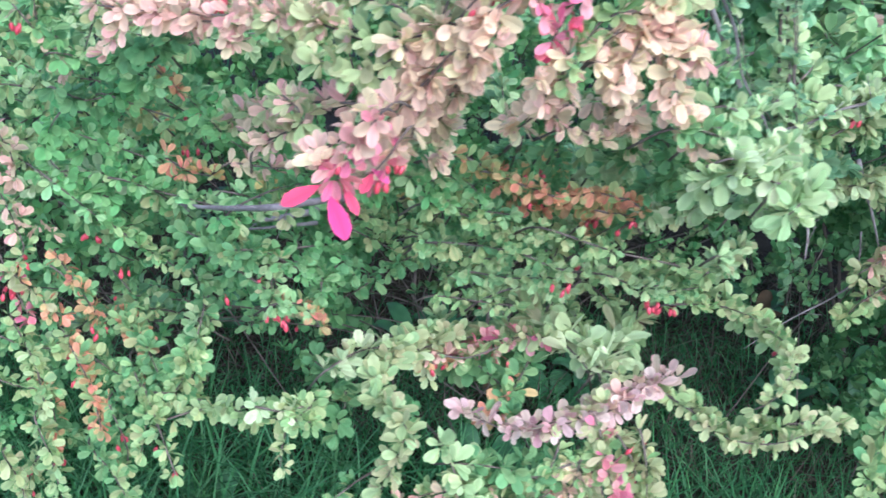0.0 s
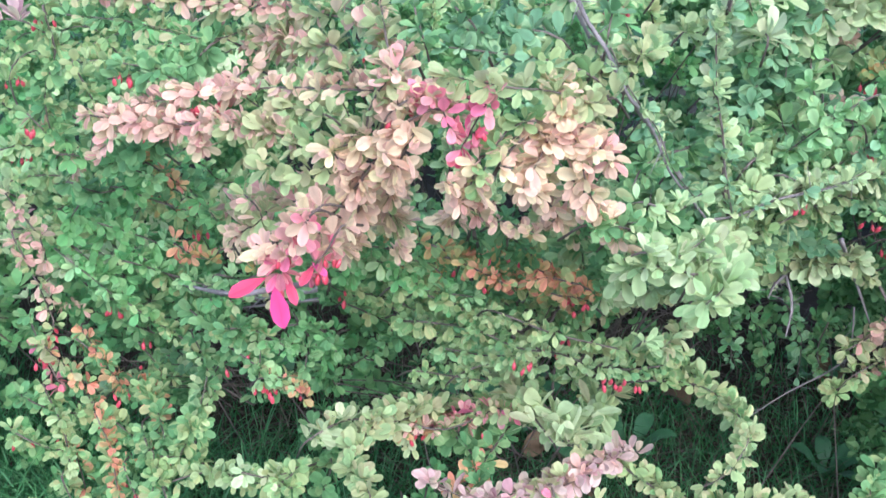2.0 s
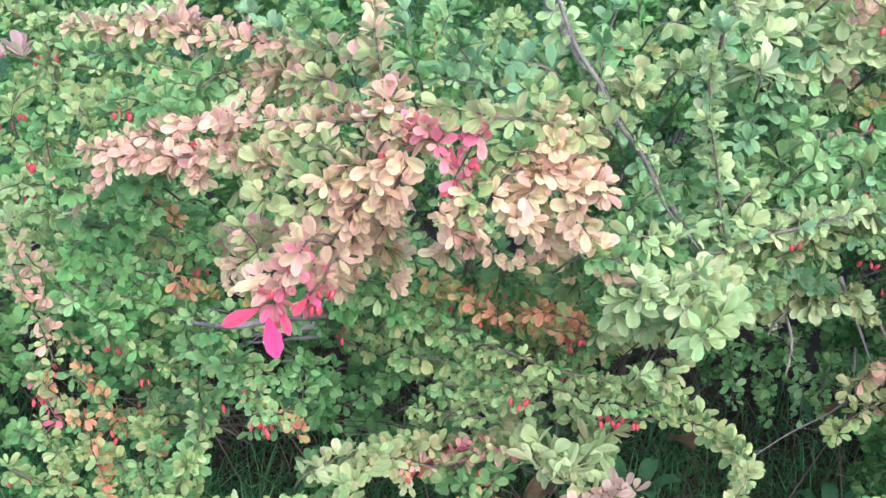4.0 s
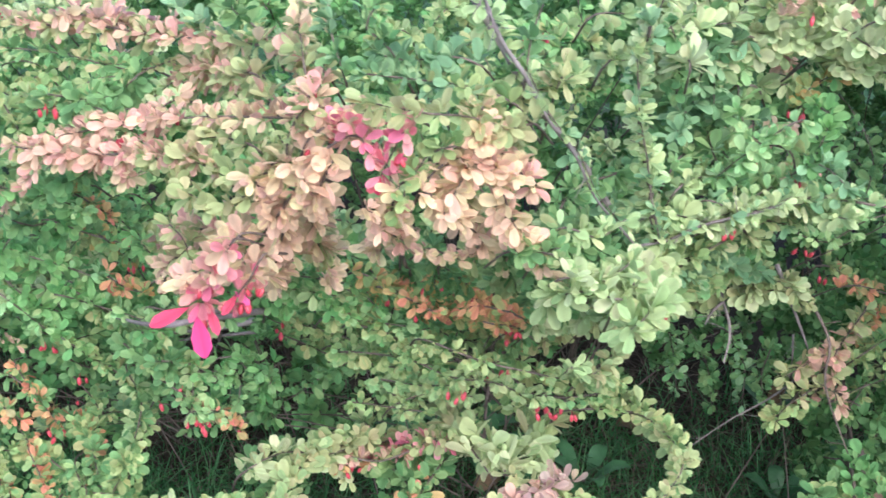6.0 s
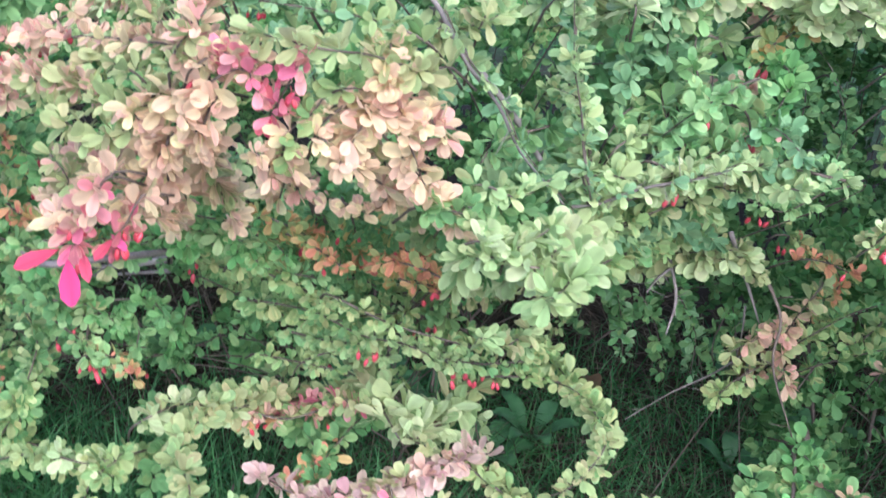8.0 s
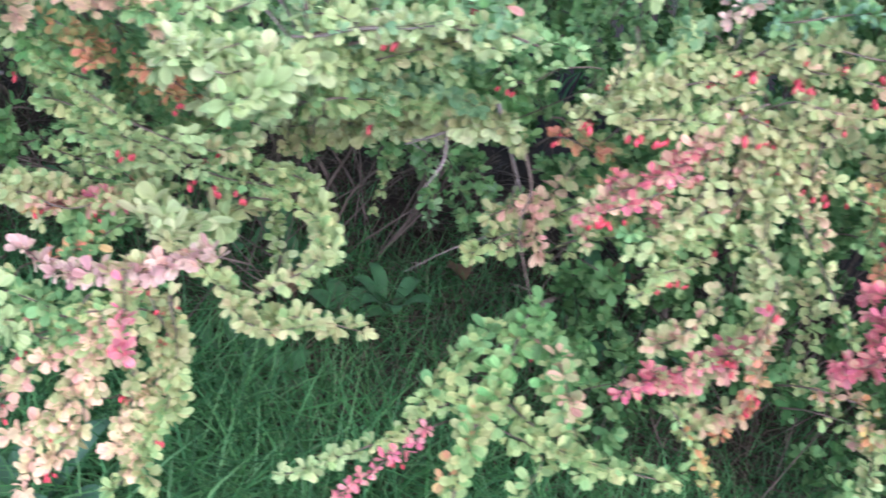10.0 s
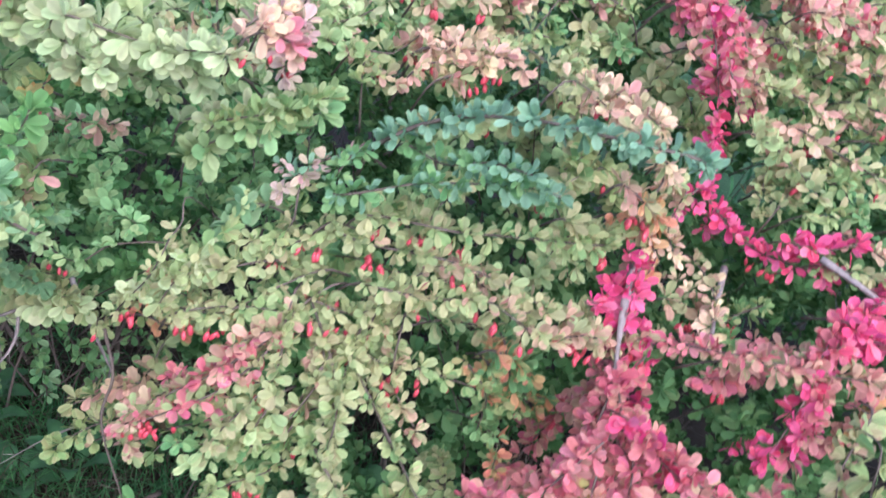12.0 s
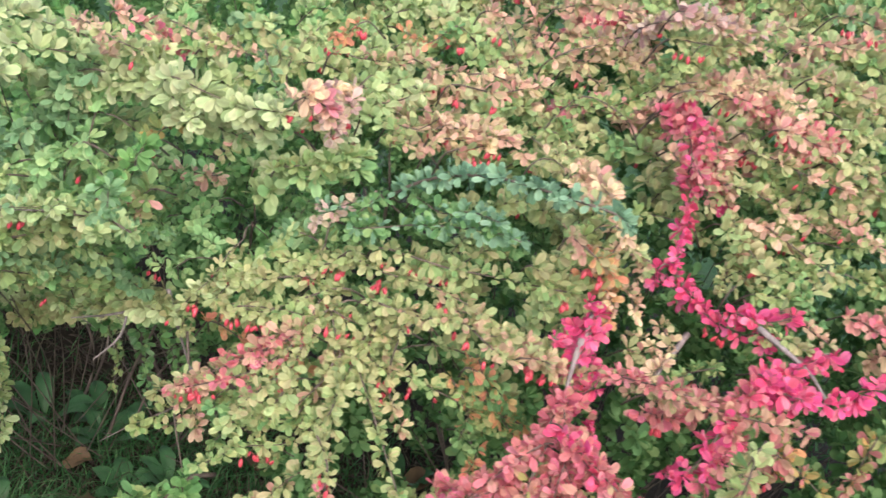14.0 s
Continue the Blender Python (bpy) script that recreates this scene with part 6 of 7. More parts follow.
sprig(RIGHT, "peach,pink", 15.0, 7.0, [(0.498, 0.734, 0.783), (0.510, 0.739, 0.788), (0.523, 0.740, 0.786)], berries=3)
sprig(RIGHT, "peach,rose", 15.0, 7.0, [(0.505, 0.740, 0.791), (0.513, 0.752, 0.788), (0.524, 0.748, 0.778)])
sprig(LEFT, "rose,cream", 13.0, 8.0, [(-0.071, 0.652, 0.717), (-0.116, 0.660, 0.715), (-0.158, 0.658, 0.717), (-0.200, 0.656, 0.714), (-0.240, 0.655, 0.710)])
sprig(LEFT, "rose,blush", 12.5, 8.0, [(-0.091, 0.574, 0.658), (-0.129, 0.588, 0.646), (-0.166, 0.599, 0.639), (-0.198, 0.607, 0.636)])
sprig(LEFT, "cream,rose", 13.5, 8.0, [(-0.024, 0.582, 0.722), (-0.059, 0.625, 0.706), (-0.086, 0.661, 0.695)])
sprig(LEFT, "pale,fresh", 17.0, 8.0, [(0.202, 0.729, 0.713), (0.234, 0.772, 0.711), (0.280, 0.801, 0.717), (0.328, 0.830, 0.717)])
sprig(LEFT, "light,light", 16.0, 8.0, [(0.363, 0.774, 0.730), (0.426, 0.758, 0.749), (0.491, 0.732, 0.771)])
sprig(LEFT, "pale,fresh", 17.0, 8.0, [(0.187, 0.743, 0.743), (0.224, 0.772, 0.739), (0.258, 0.792, 0.740)])
sprig(RIGHT, "light,ygreen", 15.0, 7.5, [(0.451, 0.790, 0.692), (0.495, 0.789, 0.712), (0.542, 0.794, 0.736)])
sprig(LEFT, "fresh,pale", 15.0, 8.0, [(0.259, 0.709, 0.642), (0.274, 0.751, 0.642), (0.312, 0.781, 0.646)])
sprig(LEFT, "pale,fresh", 15.0, 8.0, [(0.300, 0.691, 0.620), (0.325, 0.711, 0.629), (0.356, 0.730, 0.642)])
sprig(LEFT, "pale,cream", 15.0, 8.0, [(0.278, 0.673, 0.584), (0.314, 0.692, 0.603), (0.347, 0.707, 0.618)])
sprig(RIGHT, "peach,rose", 12.0, 7.0, [(0.589, 0.838, 0.771), (0.622, 0.850, 0.773), (0.646, 0.858, 0.774)], berries=4)
sprig(RIGHT, "blush,rose", 12.0, 7.0, [(0.579, 0.870, 0.800), (0.615, 0.891, 0.801), (0.645, 0.924, 0.813)], berries=3)
sprig(RIGHT, "flame,crimson", 12.5, 6.5, [(0.757, 0.967, 0.823), (0.781, 0.960, 0.806), (0.798, 0.946, 0.771), (0.809, 0.933, 0.734)])
sprig(RIGHT, "flame,rose", 12.0, 6.5, [(0.789, 0.966, 0.824), (0.810, 0.964, 0.799), (0.832, 0.966, 0.768)])
sprig(RIGHT, "rose,flame", 12.0, 6.5, [(0.800, 0.997, 0.841), (0.844, 1.011, 0.835), (0.882, 1.020, 0.830), (0.910, 1.028, 0.827)], berries=2)
sprig(LEFT, "bare", 0.0, 0.0, [(-0.071, 0.733, 0.442), (-0.107, 0.718, 0.436), (-0.146, 0.714, 0.428)], wood=2.4, bark=BARK_GREY, thorns=4)
sprig(LEFT, "bare", 0.0, 0.0, [(-0.077, 0.757, 0.443), (-0.124, 0.734, 0.441), (-0.181, 0.709, 0.437)], wood=2.8, bark=BARK_GREY, thorns=6)
sprig(LEFT, "bare", 0.0, 0.0, [(-0.073, 0.745, 0.423), (-0.098, 0.725, 0.427), (-0.133, 0.712, 0.424)], wood=1.4, bark=BARK_GREY, thorns=4)
sprig(LEFT, "pale,light", 12.5, 6.0, [(0.247, 0.638, 0.619), (0.239, 0.644, 0.655), (0.226, 0.641, 0.696), (0.220, 0.638, 0.737), (0.222, 0.634, 0.772)], wood=1.9, side=0.0, stub=False)
sprig(LEFT, "pale,light", 12.5, 6.0, [(0.249, 0.637, 0.616), (0.291, 0.659, 0.625), (0.331, 0.680, 0.633), (0.373, 0.699, 0.637)], wood=2.0, side=0.0, stub=False)
sprig(LEFT, "graygreen", 13.0, 7.5, [(0.279, 0.752, 0.743), (0.281, 0.749, 0.714), (0.285, 0.745, 0.684)], side=0.3)
sprig(LEFT, "fresh", 13.5, 7.5, [(0.341, 0.692, 0.698), (0.322, 0.693, 0.682), (0.302, 0.691, 0.662), (0.291, 0.702, 0.642)], side=0.3)
sprig(LEFT, "cream,pale", 14.0, 8.0, [(0.144, 0.598, 0.722), (0.161, 0.594, 0.732), (0.177, 0.600, 0.740)], side=0.2)
sprig(LEFT, "peach,cream", 13.0, 8.0, [(0.015, 0.558, 0.724), (0.006, 0.587, 0.740), (-0.005, 0.617, 0.757)], side=0.2)
sprig(LEFT, "rose,cream", 13.0, 8.0, [(-0.104, 0.609, 0.553), (-0.067, 0.563, 0.600), (-0.082, 0.570, 0.612)], side=0.2)
sprig(LEFT, "ygreen,pale", 12.5, 7.5, [(-0.300, 0.657, 0.347), (-0.276, 0.639, 0.319), (-0.261, 0.619, 0.292)], side=0.6, berries=0)
sprig(LEFT, "ygreen,orange", 12.5, 7.5, [(-0.257, 0.662, 0.329), (-0.229, 0.632, 0.310), (-0.211, 0.603, 0.291)], side=0.6, berries=2)
sprig(LEFT, "green,ygreen", 12.5, 7.5, [(-0.193, 0.621, 0.348), (-0.174, 0.599, 0.324), (-0.172, 0.578, 0.297)], side=0.6, berries=0)
sprig(LEFT, "ygreen,pale", 12.5, 7.5, [(-0.268, 0.614, 0.283), (-0.258, 0.617, 0.241), (-0.250, 0.618, 0.194)], side=0.6, berries=0)
sprig(LEFT, "green,ygreen", 12.5, 7.5, [(-0.217, 0.594, 0.280), (-0.192, 0.573, 0.274), (-0.174, 0.556, 0.262)], side=0.6, berries=0)
sprig(LEFT, "ygreen,cream", 12.5, 7.5, [(-0.296, 0.614, 0.242), (-0.296, 0.641, 0.186), (-0.284, 0.627, 0.166)], side=0.6, berries=0)
sprig(LEFT, "pale,ygreen", 12.5, 7.5, [(-0.160, 0.595, 0.316), (-0.120, 0.594, 0.337), (-0.078, 0.572, 0.353), (-0.044, 0.564, 0.362)], side=0.6, berries=0)
sprig(LEFT, "cream,orange", 12.5, 7.5, [(-0.301, 0.665, 0.385), (-0.283, 0.664, 0.367), (-0.261, 0.663, 0.350)], side=0.6, berries=2)
sprig(LEFT, "green,orange", 12.5, 7.5, [(-0.271, 0.670, 0.392), (-0.251, 0.675, 0.371), (-0.238, 0.678, 0.344)], side=0.6, berries=2)
sprig(LEFT, "green,pale", 12.5, 7.5, [(-0.163, 0.667, 0.419), (-0.145, 0.653, 0.399), (-0.144, 0.633, 0.375), (-0.148, 0.617, 0.354)], side=0.6, berries=0)
sprig(LEFT, "ygreen,green", 12.5, 7.5, [(-0.224, 0.693, 0.336), (-0.194, 0.654, 0.346), (-0.169, 0.612, 0.348)], side=0.6, berries=0)
sprig(LEFT, "light,light", 17.0, 7.5, [(0.330, 0.800, 0.775), (0.350, 0.770, 0.760), (0.380, 0.745, 0.745), (0.410, 0.735, 0.735)], side=0.4)
sprig(LEFT, "light,light", 17.0, 7.5, [(0.385, 0.730, 0.765), (0.415, 0.735, 0.762), (0.445, 0.752, 0.752), (0.470, 0.765, 0.735)], side=0.4)
sprig(LEFT, "light,pale", 16.0, 7.5, [(0.360, 0.790, 0.715), (0.390, 0.800, 0.712), (0.425, 0.805, 0.705)], side=0.4)
sprig(LEFT, "fresh,pale", 16.0, 7.5, [(0.270, 0.860, 0.640), (0.295, 0.835, 0.632), (0.325, 0.820, 0.622)], side=0.4)
sprig(LEFT, "peach", 14.0, 7.5, [(0.106, 0.534, 0.698), (0.128, 0.542, 0.682), (0.148, 0.556, 0.655), (0.165, 0.562, 0.639)], side=0.15)
sprig(LEFT, "peach,rose", 14.0, 7.5, [(0.127, 0.547, 0.714), (0.147, 0.552, 0.696), (0.162, 0.555, 0.680)], side=0.15)
sprig(LEFT, "peach", 14.0, 7.5, [(0.099, 0.523, 0.682), (0.120, 0.545, 0.656), (0.136, 0.579, 0.624)], side=0.15)
sprig(LEFT, "peach", 14.0, 7.5, [(-0.009, 0.530, 0.671), (0.003, 0.550, 0.635), (0.000, 0.588, 0.588)], side=0.15)
sprig(LEFT, "peach,cream", 14.0, 7.5, [(0.027, 0.512, 0.684), (0.024, 0.562, 0.633), (0.005, 0.648, 0.556)], side=0.15)
sprig(LEFT, "peach,rose", 14.0, 7.5, [(0.066, 0.514, 0.670), (0.077, 0.526, 0.651), (0.085, 0.553, 0.631)], side=0.15)
sprig(LEFT, "peach", 14.0, 7.5, [(0.116, 0.539, 0.701), (0.130, 0.540, 0.695), (0.152, 0.543, 0.689)], side=0.15)
sprig(LEFT, "green,bright", 13.5, 8.0, [(-0.085, 0.710, 0.425), (-0.065, 0.716, 0.389), (-0.049, 0.720, 0.350)], side=0.5)
sprig(LEFT, "bright,green", 14.5, 8.0, [(-0.050, 0.725, 0.403), (-0.059, 0.729, 0.369), (-0.080, 0.727, 0.348)], side=0.5)
sprig(LEFT, "bright,ygreen", 14.0, 7.5, [(-0.227, 0.690, 0.480), (-0.192, 0.686, 0.464), (-0.164, 0.697, 0.437)], side=0.6)
sprig(LEFT, "bright,ygreen", 13.0, 7.5, [(-0.231, 0.678, 0.437), (-0.205, 0.682, 0.417), (-0.173, 0.686, 0.396)], side=0.6)
sprig(LEFT, "green,graygreen", 12.0, 8.0, [(0.299, 0.900, 0.404), (0.313, 0.903, 0.365), (0.323, 0.904, 0.322)], side=0.5)
sprig(LEFT, "green,graygreen", 12.0, 8.0, [(0.361, 0.904, 0.399), (0.385, 0.908, 0.360), (0.391, 0.907, 0.314)], side=0.5)
sprig(LEFT, "green", 12.0, 8.0, [(0.328, 0.925, 0.381), (0.352, 0.929, 0.342), (0.367, 0.937, 0.289)], side=0.5)
sprig(LEFT, "green", 12.0, 8.0, [(0.405, 0.902, 0.387), (0.403, 0.906, 0.352), (0.417, 0.908, 0.311)], side=0.5)
sprig(RIGHT, "cream,rose", 14.5, 7.5, [(0.454, 0.806, 0.495), (0.445, 0.810, 0.463), (0.436, 0.797, 0.440), (0.446, 0.782, 0.410)], side=0.4)
sprig(RIGHT, "rose,cream", 14.0, 7.5, [(0.439, 0.804, 0.453), (0.416, 0.795, 0.441), (0.396, 0.786, 0.428)], side=0.3)
sprig(RIGHT, "cream,ygreen", 13.0, 7.5, [(0.424, 0.786, 0.421), (0.402, 0.775, 0.406), (0.391, 0.767, 0.392)], side=0.3)
sprig(RIGHT, "ygreen,green", 13.0, 7.5, [(0.455, 0.802, 0.446), (0.487, 0.817, 0.468), (0.519, 0.828, 0.481)], side=0.5)
sprig(RIGHT, "green,ygreen", 13.0, 7.5, [(0.468, 0.809, 0.413), (0.497, 0.818, 0.425), (0.531, 0.828, 0.436)], side=0.5)
sprig(RIGHT, "orange", 13.0, 7.5, [(0.428, 0.803, 0.516), (0.447, 0.796, 0.522), (0.467, 0.796, 0.517)], side=0.3)
sprig(RIGHT, "green", 13.0, 8.0, [(0.448, 0.979, 0.608), (0.465, 0.945, 0.583), (0.460, 0.917, 0.554)], side=0.8)
sprig(RIGHT, "green,ygreen", 13.0, 8.0, [(0.495, 0.991, 0.621), (0.506, 0.953, 0.591), (0.501, 0.923, 0.557)], side=0.8)
sprig(RIGHT, "green", 13.0, 8.0, [(0.424, 1.000, 0.609), (0.430, 0.966, 0.587), (0.423, 0.929, 0.561)], side=0.8)
sprig(RIGHT, "green", 13.0, 8.0, [(0.403, 0.983, 0.549), (0.436, 0.951, 0.530), (0.442, 0.912, 0.508)], side=0.8)
sprig(RIGHT, "green", 13.0, 8.0, [(0.451, 1.005, 0.568), (0.477, 0.971, 0.549), (0.483, 0.931, 0.526)], side=0.8)
sprig(LEFT, "bright,pale", 13.0, 7.5, [(-0.070, 0.659, 0.501), (-0.027, 0.655, 0.523), (0.019, 0.647, 0.529)], side=0.4)
sprig(LEFT, "ygreen,green", 12.5, 7.5, [(0.019, 0.666, 0.466), (0.063, 0.648, 0.481), (0.102, 0.633, 0.487)], side=0.4)
sprig(LEFT, "ygreen,bright", 12.5, 7.5, [(-0.126, 0.625, 0.459), (-0.098, 0.631, 0.459), (-0.069, 0.630, 0.448)], side=0.4)
sprig(LEFT, "bright,ygreen", 12.5, 7.5, [(0.013, 0.647, 0.519), (0.044, 0.645, 0.511), (0.069, 0.641, 0.502)], side=0.4)
sprig(LEFT, "amber,orange", 12.5, 7.5, [(0.033, 0.650, 0.550), (0.055, 0.657, 0.540), (0.066, 0.678, 0.520)], side=0.3, berries=2)
sprig(RIGHT, "bare", 0.0, 0.0, [(0.414, 0.814, 0.412), (0.393, 0.811, 0.387), (0.363, 0.811, 0.358), (0.329, 0.807, 0.321)], wood=0.8, bark=BARK_GREY, thorns=5)
sprig(RIGHT, "bare", 0.0, 0.0, [(0.406, 0.834, 0.446), (0.408, 0.819, 0.421), (0.407, 0.815, 0.394)], wood=0.8, bark=BARK_GREY, thorns=3)
sprig(LEFT, "orange", 11.5, 8.5, [(0.162, 0.631, 0.542), (0.145, 0.631, 0.546), (0.130, 0.634, 0.545), (0.118, 0.635, 0.538)], side=0.3, berries=2)
sprig(LEFT, "orange,amber", 11.0, 8.5, [(0.160, 0.636, 0.530), (0.143, 0.634, 0.531), (0.127, 0.638, 0.531)], side=0.2, berries=2)
sprig(RIGHT, "cream,rose", 13.0, 8.5, [(0.830, 0.964, 0.775), (0.880, 0.994, 0.762), (0.937, 1.007, 0.748)], side=0.5, berries=1)
sprig(RIGHT, "rose,cream", 13.0, 8.5, [(0.869, 0.985, 0.743), (0.905, 0.968, 0.739), (0.944, 0.954, 0.732)], side=0.5, berries=1)
sprig(RIGHT, "cream,rose", 13.0, 8.5, [(0.840, 0.987, 0.805), (0.885, 1.000, 0.798), (0.928, 1.010, 0.794)], side=0.5, berries=1)
sprig(RIGHT, "rose,cream", 13.0, 8.5, [(0.853, 0.998, 0.830), (0.892, 1.009, 0.825), (0.933, 1.019, 0.818)], side=0.5, berries=1)
sprig(RIGHT, "pale,cream", 13.0, 8.5, [(0.836, 0.952, 0.740), (0.870, 0.941, 0.730), (0.893, 0.917, 0.720)], side=0.5, berries=1)
sprig(RIGHT, "cream,rose", 13.0, 8.5, [(0.908, 1.011, 0.767), (0.944, 1.000, 0.766), (0.975, 0.981, 0.759)], side=0.5, berries=1)
sprig(LEFT, "bare", 0, 0, [(0.075, 0.620, 0.900), (0.098, 0.585, 0.835), (0.123, 0.561, 0.787), (0.135, 0.570, 0.762), (0.148, 0.571, 0.747), (0.164, 0.578, 0.719), (0.186, 0.595, 0.688), (0.202, 0.610, 0.655), (0.227, 0.627, 0.623), (0.239, 0.637, 0.607)], wood=1.45, bark=BARK_GREY, thorns=16)
sprig(LEFT, "bare", 0, 0, [(0.252, 0.633, 0.618), (0.241, 0.633, 0.651), (0.234, 0.632, 0.678), (0.224, 0.635, 0.708), (0.217, 0.635, 0.746)], wood=0.75, bark=BARK, thorns=6)
sprig(LEFT, "bare", 0, 0, [(0.240, 0.630, 0.614), (0.257, 0.634, 0.618), (0.285, 0.650, 0.628), (0.316, 0.660, 0.635), (0.344, 0.679, 0.642)], wood=0.85, bark=BARK_GREY, thorns=7)
sprig(LEFT, "pale,graygreen", 10.5, 24.0, [(0.150, 0.568, 0.750), (0.166, 0.575, 0.722), (0.188, 0.592, 0.691), (0.204, 0.607, 0.658), (0.229, 0.625, 0.626), (0.241, 0.635, 0.610)], wood=0.6, side=0.0, stub=False)
sprig(LEFT, "graygreen,pale", 10.5, 15.0, [(0.251, 0.629, 0.622), (0.240, 0.628, 0.654), (0.234, 0.627, 0.680), (0.224, 0.628, 0.710), (0.217, 0.630, 0.747)], wood=0.6, side=0.0, stub=False)
sprig(LEFT, "graygreen,pale", 10.5, 16.0, [(0.259, 0.632, 0.621), (0.285, 0.646, 0.631), (0.315, 0.656, 0.638), (0.343, 0.675, 0.646)], wood=0.6, side=0.0, stub=False)
sprig(LEFT, "light", 17.0, 8.5, [(0.229, 0.691, 0.776), (0.240, 0.734, 0.766), (0.271, 0.755, 0.761)], side=0.4)
sprig(LEFT, "light,pale", 17.0, 8.5, [(0.232, 0.691, 0.750), (0.259, 0.721, 0.748), (0.291, 0.748, 0.748)], side=0.4)
sprig(LEFT, "light", 17.0, 8.5, [(0.254, 0.661, 0.739), (0.251, 0.728, 0.721)], side=0.4)
sprig(LEFT, "bright,fresh", 12.5, 8.5, [(-0.255, 0.644, 0.584), (-0.223, 0.654, 0.578), (-0.184, 0.655, 0.571)], side=0.4)
sprig(LEFT, "bright,green", 12.0, 8.5, [(-0.234, 0.689, 0.538), (-0.198, 0.691, 0.529), (-0.159, 0.692, 0.522)], side=0.4)
sprig(LEFT, "bright,fresh", 12.0, 8.5, [(-0.259, 0.689, 0.501), (-0.228, 0.697, 0.492), (-0.189, 0.701, 0.480)], side=0.4)
sprig(LEFT, "green,bright", 12.0, 8.5, [(-0.187, 0.678, 0.565), (-0.171, 0.697, 0.541), (-0.142, 0.679, 0.526)], side=0.4)
sprig(LEFT, "bright,fresh", 12.0, 8.5, [(-0.224, 0.676, 0.476), (-0.190, 0.677, 0.470), (-0.143, 0.659, 0.475)], side=0.4)
sprig(LEFT, "amber,orange", 11.0, 8.5, [(-0.193, 0.661, 0.579), (-0.181, 0.666, 0.569), (-0.176, 0.681, 0.555)], side=0.4)
sprig(LEFT, "orange,amber", 11.0, 8.5, [(-0.187, 0.697, 0.488), (-0.168, 0.687, 0.485), (-0.145, 0.671, 0.493)], side=0.4)
sprig(LEFT, "bright,fresh", 12.0, 8.5, [(-0.288, 0.682, 0.473), (-0.261, 0.677, 0.458), (-0.236, 0.674, 0.442)], side=0.4)


def lone_leaf(plant, base, tip, shade):
    """One long leaf at a shoot's end."""
    base, tip = Vector(base), Vector(tip)
    one = new("leaf", SINGLE[4 + rng.randrange(2)])
    one.parent = plant
    one.matrix_parent_inverse = Matrix.Translation(-plant.location)
    one.matrix_basis = leaf_pose(base, (tip - base).normalized(), Vector((0.1, -0.6, 0.8)), (tip - base).length)
    one.color = (*TINTS[shade][rng.choice((0, 2))], 1)
    tagged(one, "long magenta leaf")


lone_leaf(LEFT, (-0.046, 0.507, 0.588), (-0.066, 0.489, 0.581), "crimson")
lone_leaf(LEFT, (-0.041, 0.505, 0.584), (-0.026, 0.478, 0.571), "crimson")
lone_leaf(LEFT, (-0.034, 0.509, 0.589), (-0.022, 0.490, 0.583), "magenta")
lone_leaf(LEFT, (-0.040, 0.509, 0.591), (-0.043, 0.498, 0.582), "magenta")
lone_leaf(LEFT, (-0.017, 0.516, 0.597), (-0.022, 0.500, 0.590), "magenta")
lone_leaf(LEFT, (-0.019, 0.516, 0.599), (-0.007, 0.510, 0.594), "crimson")
lone_leaf(LEFT, (-0.044, 0.515, 0.604), (-0.064, 0.505, 0.600), "peach")
lone_leaf(LEFT, (-0.040, 0.514, 0.601), (-0.051, 0.502, 0.591), "rose")
lone_leaf(LEFT, (-0.032, 0.514, 0.610), (-0.037, 0.510, 0.626), "rose")


# ---- inner growth, leaving the openings clear ----
def top_at(x, y):
    """Height of the bushes' rounded, uneven top."""
    round_off = max(0.0, 1 - (abs(x - 0.40) / 1.7) ** 5 - (max(0.0, y - 1.5) / 0.75) ** 3)
    top = min(0.55 + 0.40 * (y - 0.8) + 0.10 * (x - 0.2), 0.76 + 0.15 * x) * round_off ** 0.5 + 0.16 * min(0.5, max(0.0, x - 0.6))
    return top + 0.05 * noise.noise(Vector((x * 4, y * 4, 7.0)))


def within(x, y, z):
    """Whether the growth reaches this place: behind the front of the bushes, under their top."""
    back = (0.82 if x > -0.12 else 0.74) + 0.05 * noise.noise(Vector((x * 6, z * 6, 2.0)))
    plan = (abs(x - 0.40) / 1.42) ** 3 + (abs(y - 1.30) / 0.84) ** 3
    if plan > 1.0 + 0.35 * noise.noise(Vector((x * 2.5, y * 2.5, 4.0))):
        return False
    hung = z > 0.62 - 0.55 * (y - 0.53) and y > 0.66 and -0.12 < x < 0.30
    return z < top_at(x, y) and (y > back or hung)


def shades_at(plant, p, tip_names):
    spot = 0.5 + 0.5 * noise.noise(p * 7.0) + rng.uniform(-0.2, 0.2) + (0.3 if plant is LEFT and p.x > 0.18 and p.y > 0.88 else 0.0)
    return tip_names[min(len(tip_names) - 1, max(0, int(spot * len(tip_names))))]


